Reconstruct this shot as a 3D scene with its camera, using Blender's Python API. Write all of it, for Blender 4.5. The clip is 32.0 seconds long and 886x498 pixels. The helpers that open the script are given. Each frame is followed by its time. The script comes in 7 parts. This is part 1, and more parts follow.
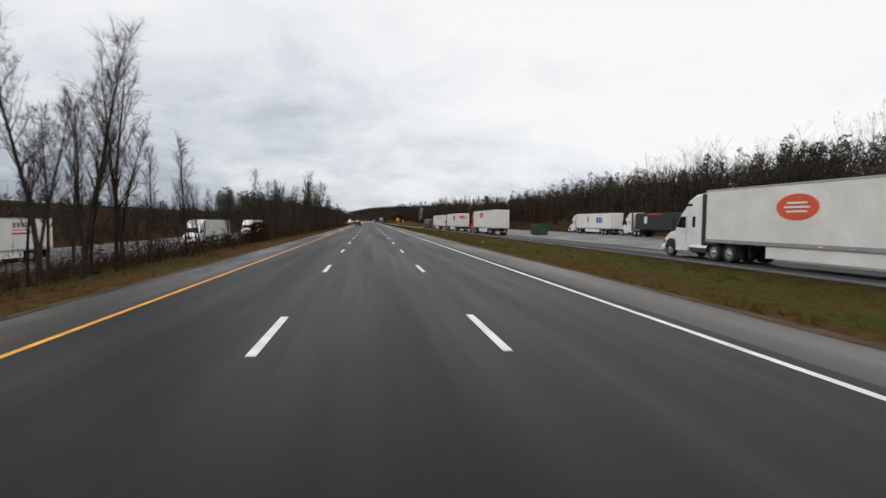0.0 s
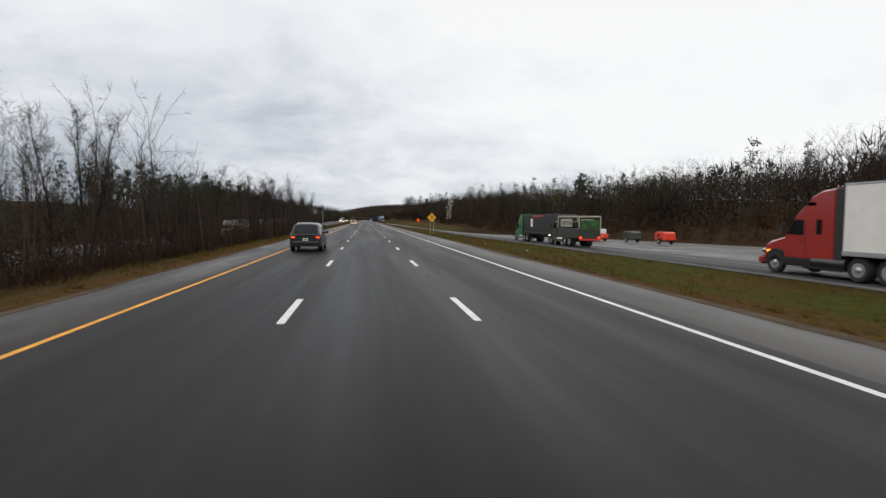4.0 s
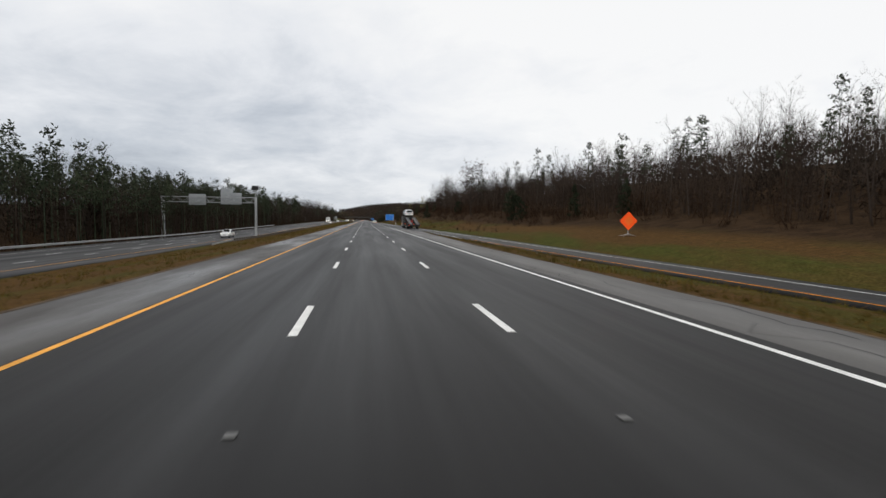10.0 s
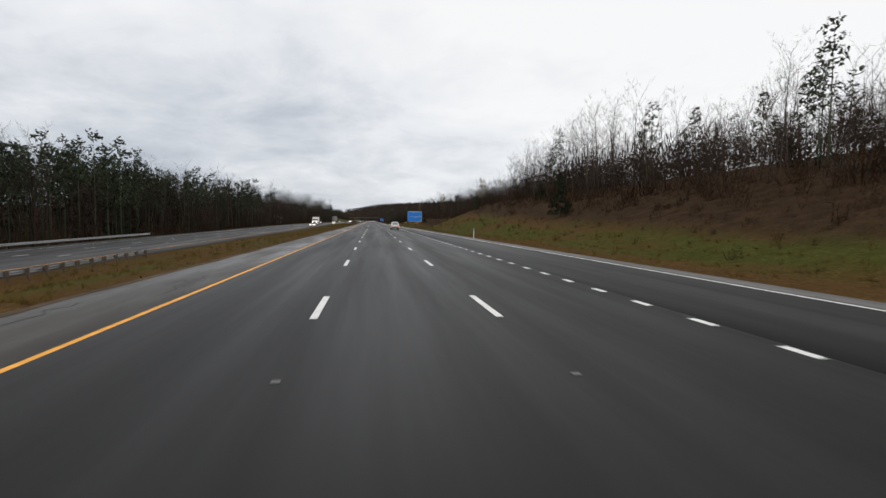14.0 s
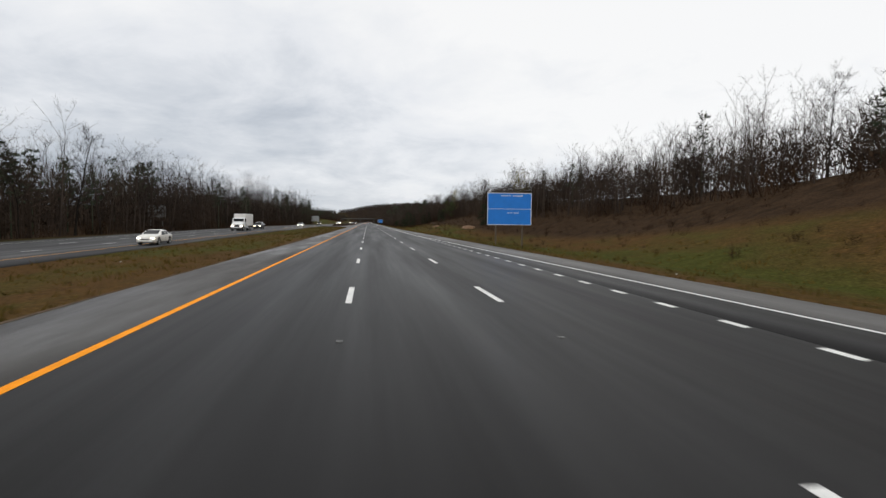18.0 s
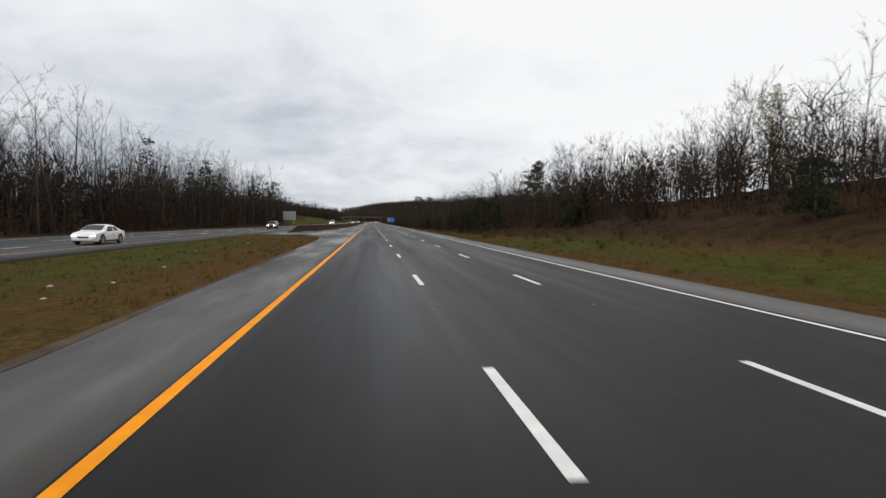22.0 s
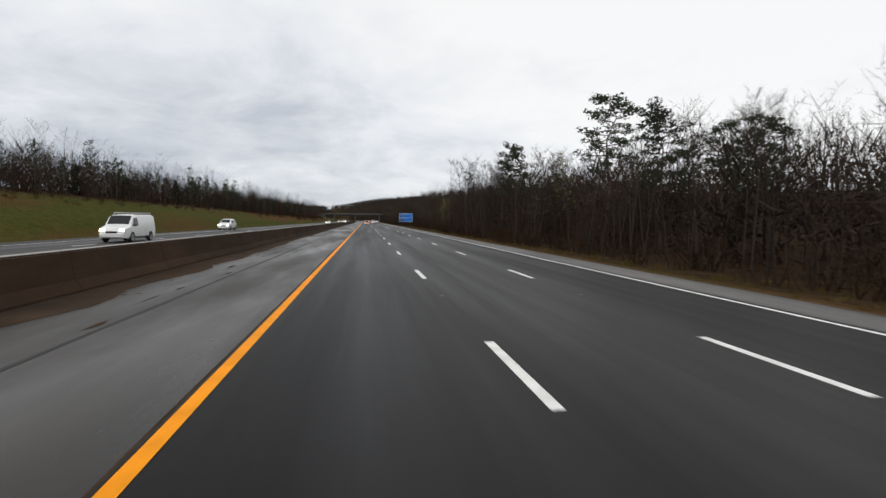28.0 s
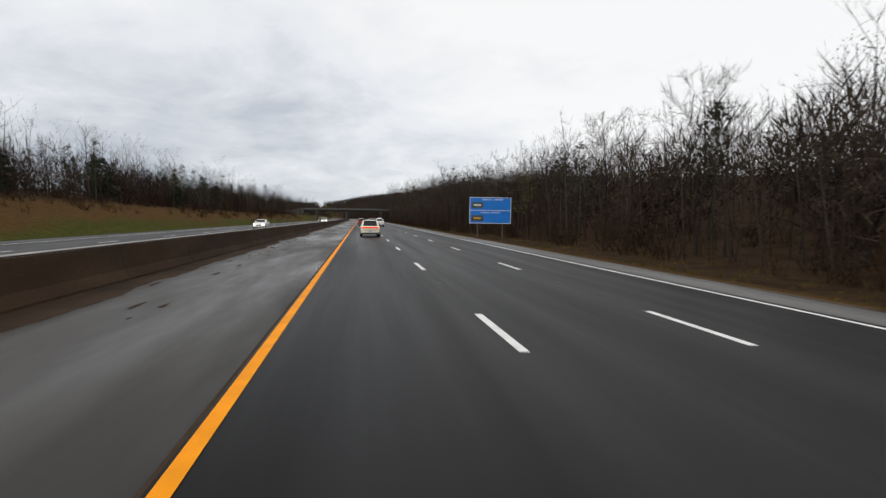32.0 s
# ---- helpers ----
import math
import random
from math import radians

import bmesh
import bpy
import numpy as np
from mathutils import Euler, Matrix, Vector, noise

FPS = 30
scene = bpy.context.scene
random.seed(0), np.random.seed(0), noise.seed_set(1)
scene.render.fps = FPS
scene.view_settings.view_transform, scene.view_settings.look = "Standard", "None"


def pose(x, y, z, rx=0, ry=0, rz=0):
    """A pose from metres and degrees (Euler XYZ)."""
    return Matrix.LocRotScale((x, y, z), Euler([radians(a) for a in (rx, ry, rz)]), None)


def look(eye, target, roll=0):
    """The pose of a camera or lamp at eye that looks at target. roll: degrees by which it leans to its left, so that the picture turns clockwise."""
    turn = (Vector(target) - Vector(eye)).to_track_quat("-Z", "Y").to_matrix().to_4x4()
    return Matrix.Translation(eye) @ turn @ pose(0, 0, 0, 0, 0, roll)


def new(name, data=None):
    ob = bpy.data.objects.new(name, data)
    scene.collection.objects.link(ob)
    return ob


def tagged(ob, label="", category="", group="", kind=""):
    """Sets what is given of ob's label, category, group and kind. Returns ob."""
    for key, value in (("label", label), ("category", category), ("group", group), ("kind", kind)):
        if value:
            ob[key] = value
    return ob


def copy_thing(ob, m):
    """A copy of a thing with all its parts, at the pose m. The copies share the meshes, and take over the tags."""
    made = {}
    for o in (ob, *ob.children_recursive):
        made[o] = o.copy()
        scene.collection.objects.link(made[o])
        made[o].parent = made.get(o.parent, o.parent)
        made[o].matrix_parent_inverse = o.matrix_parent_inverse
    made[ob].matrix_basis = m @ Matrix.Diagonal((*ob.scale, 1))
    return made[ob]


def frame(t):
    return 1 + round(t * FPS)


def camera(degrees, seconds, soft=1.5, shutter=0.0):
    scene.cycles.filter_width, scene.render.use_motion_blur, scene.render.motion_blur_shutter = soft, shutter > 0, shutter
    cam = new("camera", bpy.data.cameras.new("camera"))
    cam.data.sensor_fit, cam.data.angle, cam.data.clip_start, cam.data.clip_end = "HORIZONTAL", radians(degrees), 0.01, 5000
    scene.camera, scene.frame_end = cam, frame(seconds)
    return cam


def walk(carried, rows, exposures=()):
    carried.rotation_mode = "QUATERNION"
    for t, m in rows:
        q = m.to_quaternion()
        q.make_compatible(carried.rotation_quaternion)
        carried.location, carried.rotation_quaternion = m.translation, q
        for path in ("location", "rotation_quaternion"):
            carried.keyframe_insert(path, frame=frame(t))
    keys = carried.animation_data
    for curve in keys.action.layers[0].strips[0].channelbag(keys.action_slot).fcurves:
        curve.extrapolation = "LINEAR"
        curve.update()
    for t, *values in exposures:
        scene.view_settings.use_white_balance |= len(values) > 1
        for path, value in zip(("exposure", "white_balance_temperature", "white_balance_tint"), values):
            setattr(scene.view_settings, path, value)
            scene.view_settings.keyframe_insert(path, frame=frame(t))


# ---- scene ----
cam = camera(79.5, 32.0, soft=1.4, shutter=0.1)
PATH = (
    (0, 1.62, 0.00, 1.90, -2.96, -0.67, -7.88),
    (1, 1.56, 36.55, 1.90, -2.92, -0.67, -7.97),
    (2, 1.71, 72.49, 1.90, -2.89, -0.67, -8.07),
    (3, 1.67, 108.63, 1.90, -2.95, -0.67, -8.17),
    (6, 1.25, 213.31, 1.90, -3.11, -0.67, -8.47),
    (7, 1.27, 248.10, 1.90, -3.11, -0.67, -8.49),
    (8, 0.95, 282.60, 1.90, -3.10, -0.67, -8.51),
    (9, 0.94, 316.81, 1.90, -3.10, -0.67, -8.53),
    (10, 1.15, 352.33, 1.90, -3.05, -0.67, -8.37),
    (11, 1.42, 387.60, 1.90, -3.00, -0.67, -8.21),
    (12, 1.34, 424.18, 1.90, -2.92, -0.67, -7.99),
    (13, 1.23, 459.97, 1.90, -2.84, -0.67, -7.77),
    (14, 1.11, 497.08, 1.90, -2.97, -0.67, -7.56),
    (17, 0.55, 605.11, 1.90, -2.82, -0.67, -8.34),
    (18, 0.43, 641.22, 1.90, -2.81, -0.67, -8.07),
    (19, 0.30, 676.66, 1.90, -2.80, -0.67, -7.81),
    (20, -0.25, 712.95, 1.90, -2.86, -0.67, -7.52),
    (21, -0.80, 748.03, 1.90, -2.92, -0.67, -7.23),
    (22, -1.52, 784.18, 1.90, -2.90, -0.67, -7.65),
    (23, -1.91, 820.31, 1.90, -2.89, -0.67, -8.08),
    (24, -1.98, 856.40, 1.90, -2.97, -0.67, -8.28),
    (25, -1.95, 892.39, 1.90, -3.05, -0.67, -8.48),
    (28, -1.94, 1002.25, 1.90, -3.03, -0.67, -8.31),
    (29, -1.99, 1038.96, 1.90, -3.05, -0.67, -8.23),
    (30, -2.07, 1076.46, 1.90, -3.07, -0.67, -8.16),
    (31, -2.30, 1110.87, 1.90, -3.16, -0.67, -8.50),
    (32, -2.34, 1146.34, 1.90, -3.26, -0.67, -8.84),
)
walk(cam, [(t, pose(x, y, z, 90 + pitch, roll, yaw)) for t, x, y, z, pitch, roll, yaw in PATH])

# ---- world and light: an overcast winter sky ----
world = bpy.data.worlds.new("overcast_sky")
scene.world = world
world.use_nodes = True
wn, wl = world.node_tree.nodes, world.node_tree.links
wn.clear()
SUN_EL, SUN_ROT = radians(40), radians(233)
w_out = wn.new("ShaderNodeOutputWorld")
w_bg = wn.new("ShaderNodeBackground")
w_bg.inputs["Strength"].default_value = 1.0
w_sky = wn.new("ShaderNodeTexSky")
w_sky.sky_type = "NISHITA"
w_sky.sun_disc = False
w_sky.sun_elevation, w_sky.sun_rotation = SUN_EL, SUN_ROT
w_co = wn.new("ShaderNodeTexCoord")
w_sep = wn.new("ShaderNodeSeparateXYZ")
wl.new(w_co.outputs["Generated"], w_sep.inputs[0])


def w_math(op, a, b=None, clamp=False):
    n = wn.new("ShaderNodeMath")
    n.operation, n.use_clamp = op, clamp
    for i, v in enumerate((a, b)):
        if v is None:
            continue
        if isinstance(v, (int, float)):
            n.inputs[i].default_value = v
        else:
            wl.new(v, n.inputs[i])
    return n.outputs[0]


up = w_math("MAXIMUM", w_sep.outputs["Z"], 0.0)
deep = w_math("ADD", up, 0.25)
w_cmb = wn.new("ShaderNodeCombineXYZ")
wl.new(w_math("DIVIDE", w_sep.outputs["X"], deep), w_cmb.inputs[0])
wl.new(w_math("DIVIDE", w_sep.outputs["Y"], deep), w_cmb.inputs[1])


def w_noise(scale, detail, rough, offset):
    m = wn.new("ShaderNodeMapping")
    m.inputs["Location"].default_value = offset
    wl.new(w_cmb.outputs[0], m.inputs[0])
    n = wn.new("ShaderNodeTexNoise")
    n.inputs["Scale"].default_value, n.inputs["Detail"].default_value, n.inputs["Roughness"].default_value = scale, detail, rough
    n.inputs["Distortion"].default_value = 0.3
    wl.new(m.outputs[0], n.inputs["Vector"])
    return n.outputs["Fac"]


big = w_noise(0.55, 7, 0.55, (2.3, 0.7, 0))
fine = w_noise(2.2, 8, 0.6, (0, 3.1, 0))
cloud = w_math("ADD", w_math("MULTIPLY", big, 0.64), w_math("MULTIPLY", fine, 0.36))
# the deck is thinner, and so brighter, towards the zenith and round the hidden sun
lift = w_math("MULTIPLY", w_math("POWER", up, 0.7), 0.95)
side = w_math("MULTIPLY", w_sep.outputs["X"], 0.18)
body = w_math("ADD", w_math("MULTIPLY", w_math("SUBTRACT", cloud, 0.5), 1.35), 0.548)
level = w_math("ADD", w_math("ADD", body, lift), side)
w_ramp = wn.new("ShaderNodeValToRGB")
e = w_ramp.color_ramp.elements
e[0].position, e[0].color = 0.44, (0.32, 0.36, 0.425, 1)
e[1].position, e[1].color = 0.96, (0.99, 0.99, 0.99, 1)
m = w_ramp.color_ramp.elements.new(0.62)
m.color = (0.59, 0.63, 0.69, 1)
m = w_ramp.color_ramp.elements.new(0.78)
m.color = (0.84, 0.86, 0.895, 1)
wl.new(level, w_ramp.inputs[0])
w_mix = wn.new("ShaderNodeMix")
w_mix.data_type = "RGBA"
w_mix.inputs["Factor"].default_value = 0.93
w_dim = wn.new("ShaderNodeVectorMath")
w_dim.operation = "SCALE"
w_dim.inputs["Scale"].default_value = 0.08
wl.new(w_sky.outputs[0], w_dim.inputs[0])
wl.new(w_dim.outputs[0], w_mix.inputs["A"])
wl.new(w_ramp.outputs[0], w_mix.inputs["B"])
wl.new(w_mix.outputs["Result"], w_bg.inputs["Color"])
wl.new(w_bg.outputs[0], w_out.inputs[0])

sun = new("sun", bpy.data.lights.new("sun", "SUN"))
sun.data.energy, sun.data.angle, sun.data.color = 0.7, radians(25), (1.0, 0.96, 0.9)
sun.matrix_world = look((0, 0, 200), (80, 60, 116))

# ---- materials ----
MATS = {}


def material(name, base, rough=0.8, metal=0.0, spread=0.25, scale=3.0, fine=40.0, bump=0.15, dist=0.02, spec=0.5,
             second=None, emit=None, alpha=None, coat=0.0, per=0.0, wet=None, stretch=None):
    """A surface with two scales of colour variation, fine relief and, where given, a second colour in patches."""
    if name in MATS:
        return MATS[name]
    mat = bpy.data.materials.new(name)
    mat.use_nodes = True
    nt = mat.node_tree
    N, L = nt.nodes, nt.links
    b = N["Principled BSDF"]
    b.inputs["Roughness"].default_value, b.inputs["Metallic"].default_value = rough, metal
    b.inputs["Specular IOR Level"].default_value = spec
    b.inputs["Coat Weight"].default_value = coat
    b.inputs["Coat Roughness"].default_value = 0.08
    co = N.new("ShaderNodeTexCoord")
    geo = N.new("ShaderNodeNewGeometry")
    where = geo.outputs["Position"]
    if stretch:
        mp = N.new("ShaderNodeMapping")
        mp.inputs["Scale"].default_value = stretch
        L.new(where, mp.inputs[0])
        where = mp.outputs[0]

    def noise_of(sc, det=4.0, ro=0.6):
        n = N.new("ShaderNodeTexNoise")
        n.inputs["Scale"].default_value, n.inputs["Detail"].default_value, n.inputs["Roughness"].default_value = sc, det, ro
        L.new(geo.outputs["Position"] if sc > 10 else where, n.inputs["Vector"])
        return n.outputs["Fac"]

    def ramp_of(fac, lo, hi):
        r = N.new("ShaderNodeMapRange")
        r.inputs["From Min"].default_value, r.inputs["From Max"].default_value = 0.3, 0.7
        r.inputs["To Min"].default_value, r.inputs["To Max"].default_value = lo, hi
        L.new(fac, r.inputs["Value"])
        return r.outputs[0]

    def mult(col, fac):
        v = N.new("ShaderNodeVectorMath")
        v.operation = "SCALE"
        L.new(col, v.inputs[0])
        L.new(fac, v.inputs["Scale"])
        return v.outputs[0]

    rgb = N.new("ShaderNodeRGB")
    rgb.outputs[0].default_value = (*base, 1)
    col = rgb.outputs[0]
    if second:
        mx = N.new("ShaderNodeMix")
        mx.data_type = "RGBA"
        L.new(ramp_of(noise_of(scale * 0.35, 5.0, 0.65), 0.0, 1.0), mx.inputs["Factor"])
        L.new(col, mx.inputs["A"])
        mx.inputs["B"].default_value = (*second, 1)
        col = mx.outputs["Result"]
    if spread:
        col = mult(col, ramp_of(noise_of(scale), 1 - spread, 1 + spread))
        col = mult(col, ramp_of(noise_of(fine, 2.0), 1 - spread * 0.6, 1 + spread * 0.6))
    if per:
        oi = N.new("ShaderNodeObjectInfo")
        mr = N.new("ShaderNodeMapRange")
        mr.inputs["To Min"].default_value, mr.inputs["To Max"].default_value = 1 - per, 1 + per
        L.new(oi.outputs["Random"], mr.inputs["Value"])
        col = mult(col, mr.outputs[0])
    L.new(col, b.inputs["Base Color"])
    if wet:
        L.new(ramp_of(noise_of(wet[0], 5.0, 0.6), wet[1], wet[2]), b.inputs["Roughness"])
    if bump:
        bp = N.new("ShaderNodeBump")
        bp.inputs["Strength"].default_value, bp.inputs["Distance"].default_value = bump, dist
        L.new(noise_of(fine, 3.0), bp.inputs["Height"])
        L.new(bp.outputs[0], b.inputs["Normal"])
    if emit:
        b.inputs["Emission Color"].default_value = (*emit[0], 1)
        b.inputs["Emission Strength"].default_value = emit[1]
    MATS[name] = mat
    return mat


def island_material(name, base, second, rough=0.9, spread=0.35, translucent=0.0):
    """For joined pieces: each island takes its own tone between two colours."""
    mat = bpy.data.materials.new(name)
    mat.use_nodes = True
    nt = mat.node_tree
    N, L = nt.nodes, nt.links
    b = N["Principled BSDF"]
    b.inputs["Roughness"].default_value = rough
    b.inputs["Specular IOR Level"].default_value = 0.04
    g = N.new("ShaderNodeNewGeometry")
    mx = N.new("ShaderNodeMix")
    mx.data_type = "RGBA"
    mx.inputs["A"].default_value, mx.inputs["B"].default_value = (*base, 1), (*second, 1)
    L.new(g.outputs["Random Per Island"], mx.inputs["Factor"])
    n = N.new("ShaderNodeTexNoise")
    n.inputs["Scale"].default_value, n.inputs["Detail"].default_value = 0.12, 4.0
    L.new(g.outputs["Position"], n.inputs["Vector"])
    r = N.new("ShaderNodeMapRange")
    r.inputs["From Min"].default_value, r.inputs["From Max"].default_value = 0.3, 0.7
    r.inputs["To Min"].default_value, r.inputs["To Max"].default_value = 1 - spread, 1 + spread
    L.new(n.outputs["Fac"], r.inputs["Value"])
    v = N.new("ShaderNodeVectorMath")
    v.operation = "SCALE"
    L.new(mx.outputs["Result"], v.inputs[0])
    L.new(r.outputs[0], v.inputs["Scale"])
    L.new(v.outputs[0], b.inputs["Base Color"])
    return mat


M_ASPHALT = material("new_asphalt", (0.0092, 0.0088, 0.0091), 0.6, spread=0.17, scale=0.9, fine=55, bump=0.2, dist=0.006, spec=0.128, wet=(0.7, 0.40, 0.58), stretch=(1, 0.035, 1))
M_PALESHOULDER = material("pale_chip_sealed_shoulder", (0.125, 0.120, 0.115), 0.75, spread=0.2, scale=0.6, fine=45, bump=0.3, dist=0.01, second=(0.095, 0.092, 0.090), spec=0.3, wet=(0.5, 0.45, 0.8), stretch=(1, 0.12, 1))
M_SHOULDER = material("old_asphalt", (0.043, 0.040, 0.037), 0.6, spread=0.16, scale=0.6, fine=45, bump=0.25, dist=0.01, second=(0.031, 0.027, 0.024), spec=0.33, wet=(0.4, 0.24, 0.72), stretch=(1, 0.16, 1))
M_OPP = material("worn_asphalt", (0.036, 0.036, 0.038), 0.6, spread=0.18, scale=0.4, fine=40, bump=0.2, dist=0.01, spec=0.22, wet=(0.5, 0.45, 0.8), stretch=(1, 0.06, 1))
M_RAMP = material("ramp_asphalt", (0.125, 0.12, 0.112), 0.55, spread=0.25, scale=0.4, fine=40, bump=0.2, dist=0.01, second=(0.09, 0.09, 0.09), spec=0.4, wet=(0.25, 0.3, 0.75))
M_WHITE_LINE = material("white_road_paint", (0.72, 0.72, 0.70), 0.6, spread=0.16, scale=2.0, fine=60, bump=0.2, dist=0.004)
M_YELLOW_LINE = material("yellow_road_paint", (0.86, 0.30, 0.002), 0.7, spread=0.14, scale=2.0, fine=60, bump=0.2, dist=0.004, spec=0.15)
M_OLDYELLOW = material("worn_yellow_paint", (0.76, 0.36, 0.06), 0.7, spread=0.22, scale=2.0, fine=60, bump=0.2, dist=0.004, spec=0.2)
M_MARKER = material("reflective_road_marker", (0.10, 0.10, 0.095), 0.45, spread=0.2, scale=8, fine=60, bump=0.1, dist=0.004)
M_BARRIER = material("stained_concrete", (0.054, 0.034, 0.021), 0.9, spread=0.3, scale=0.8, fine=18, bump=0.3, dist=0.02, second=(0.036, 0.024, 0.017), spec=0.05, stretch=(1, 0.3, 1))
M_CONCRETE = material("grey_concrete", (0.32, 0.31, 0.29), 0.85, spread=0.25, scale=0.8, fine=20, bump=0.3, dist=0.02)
M_OLDCONCRETE = material("sooty_concrete", (0.10, 0.095, 0.085), 0.9, spread=0.3, scale=0.5, fine=12, bump=0.3, dist=0.02)
M_GALV = material("galvanised_steel", (0.42, 0.43, 0.44), 0.5, 0.7, spread=0.2, scale=2, fine=20, bump=0.1, dist=0.005)
M_DARKSTEEL = material("dark_steel", (0.014, 0.014, 0.015), 0.6, 0.0, spread=0.3, scale=2, fine=20, bump=0.2, dist=0.01)
M_WOODPOST = material("weathered_post", (0.10, 0.08, 0.06), 0.9, spread=0.3, scale=4, fine=30, bump=0.4, dist=0.01)
M_BLUE = material("blue_sign_sheeting", (0.010, 0.20, 0.70), 0.4, spread=0.06, scale=1.0, fine=10, bump=0.03)
M_SIGNWHITE = material("white_sign_sheeting", (0.75, 0.77, 0.78), 0.45, spread=0.06, scale=2, fine=20, bump=0.03)
M_SIGNYELLOW = material("amber_sign_sheeting", (0.90, 0.42, 0.01), 0.4, spread=0.06, scale=1.5, fine=20, bump=0.03)
# a weak emission is added to brighten the orange; the sheeting is no lamp
M_SIGNORANGE = material("glowing_orange_sheeting", (1.0, 0.10, 0.01), 0.4, spread=0.05, scale=1.5, fine=20, bump=0.03, emit=((1.0, 0.08, 0.0), 0.25))
M_SIGNPALE = material("pale_orange_sheeting", (1.0, 0.19, 0.02), 0.4, spread=0.05, scale=1.5, fine=20, bump=0.03)
M_SLATE = material("slate_picture_print", (0.07, 0.10, 0.12), 0.5, spread=0.25, scale=6, fine=30, bump=0.02)
M_BLACK = material("black_paint", (0.012, 0.012, 0.012), 0.5, spread=0.15, scale=3, fine=20, bump=0.05)
M_SIGNBACK = material("bare_aluminium", (0.36, 0.38, 0.39), 0.5, 0.4, spread=0.15, scale=1.2, fine=15, bump=0.05)
M_OLDSTEEL = material("grey_print", (0.10, 0.10, 0.10), 0.6, spread=0.2, scale=4, fine=30, bump=0.03)
M_TYRE = material("tyre_rubber", (0.018, 0.018, 0.018), 0.8, spread=0.25, scale=6, fine=60, bump=0.4, dist=0.01)
M_RIM = material("alloy_rim", (0.50, 0.51, 0.52), 0.35, 0.8, spread=0.12, scale=6, fine=40, bump=0.03)
M_GLASS = material("dark_tinted_glass", (0.010, 0.012, 0.014), 0.12, spread=0.0, bump=0.0, spec=0.30)
# light tint, with the reflected sky put into the base colour as well
M_PALEGLASS = material("sky_toned_tinted_glass", (0.20, 0.27, 0.28), 0.15, spread=0.05, bump=0.0, spec=0.5)
M_TRIM = material("black_plastic_trim", (0.02, 0.02, 0.02), 0.6, spread=0.2, scale=5, fine=60, bump=0.1)
M_CHROME = material("chrome", (0.7, 0.7, 0.7), 0.15, 1.0, spread=0.05, bump=0.0)
M_TAIL = material("lit_tail_light", (0.40, 0.01, 0.005), 0.5, spread=0.1, scale=20, bump=0.0, spec=0.15, emit=((1.0, 0.085, 0.012), 1.5))
M_TAILDIM = material("red_tail_lens", (0.25, 0.010, 0.008), 0.3, spread=0.1, scale=20, bump=0.0, emit=((1.0, 0.05, 0.02), 0.25))
M_AMBER = material("amber_lens", (0.8, 0.25, 0.01), 0.25, spread=0.05, bump=0.0, emit=((1.0, 0.35, 0.02), 1.5))
M_HEAD = material("lit_headlamp", (0.9, 0.9, 0.85), 0.2, spread=0.0, bump=0.0, emit=((1.0, 0.86, 0.62), 10.0))
M_TRAILER = material("white_trailer_skin", (0.80, 0.785, 0.76), 0.45, spread=0.07, scale=0.7, fine=12, bump=0.04, second=(0.72, 0.70, 0.66))
M_BARK = material("grey_bark", (0.034, 0.028, 0.023), 0.95, spec=0.05, spread=0.35, scale=1.5, fine=14, bump=0.5, dist=0.03, per=0.35)
M_TWIG = island_material("bare_twigs", (0.030, 0.023, 0.019), (0.058, 0.045, 0.036))
M_PINEBARK = material("pine_bark", (0.09, 0.062, 0.045), 0.95, spec=0.05, spread=0.35, scale=2, fine=14, bump=0.5, dist=0.03)
M_PINE = island_material("pine_needles", (0.027, 0.036, 0.023), (0.062, 0.074, 0.044))
M_CEDAR = island_material("cedar_foliage", (0.017, 0.024, 0.014), (0.038, 0.046, 0.026))
M_BRUSH = island_material("brown_undergrowth", (0.022, 0.013, 0.008), (0.056, 0.033, 0.019))
M_THICKET = island_material("brown_thicket", (0.032, 0.023, 0.017), (0.064, 0.046, 0.034))
# darker than the other twigs: the shade inside the woods, as base colour
M_CORE = island_material("inner_shade_twigs", (0.024, 0.018, 0.014), (0.044, 0.033, 0.025))
M_BUDS = island_material("yellow_green_buds", (0.16, 0.15, 0.035), (0.30, 0.26, 0.08))
M_DEADLEAF = island_material("dead_leaves", (0.030, 0.017, 0.010), (0.062, 0.036, 0.022))
M_BUDHAZE = island_material("brown_olive_buds", (0.070, 0.056, 0.034), (0.125, 0.105, 0.062))
M_REDBUD = island_material("reddish_buds", (0.055, 0.034, 0.026), (0.11, 0.070, 0.055))
M_BLOSSOM = island_material("white_blossom", (0.42, 0.40, 0.36), (0.66, 0.63, 0.58))
M_GREENBUSH = island_material("green_shrub_leaves", (0.035, 0.055, 0.018), (0.085, 0.11, 0.035))
M_BLADE = island_material("winter_grass_blades", (0.060, 0.058, 0.012), (0.13, 0.078, 0.022))

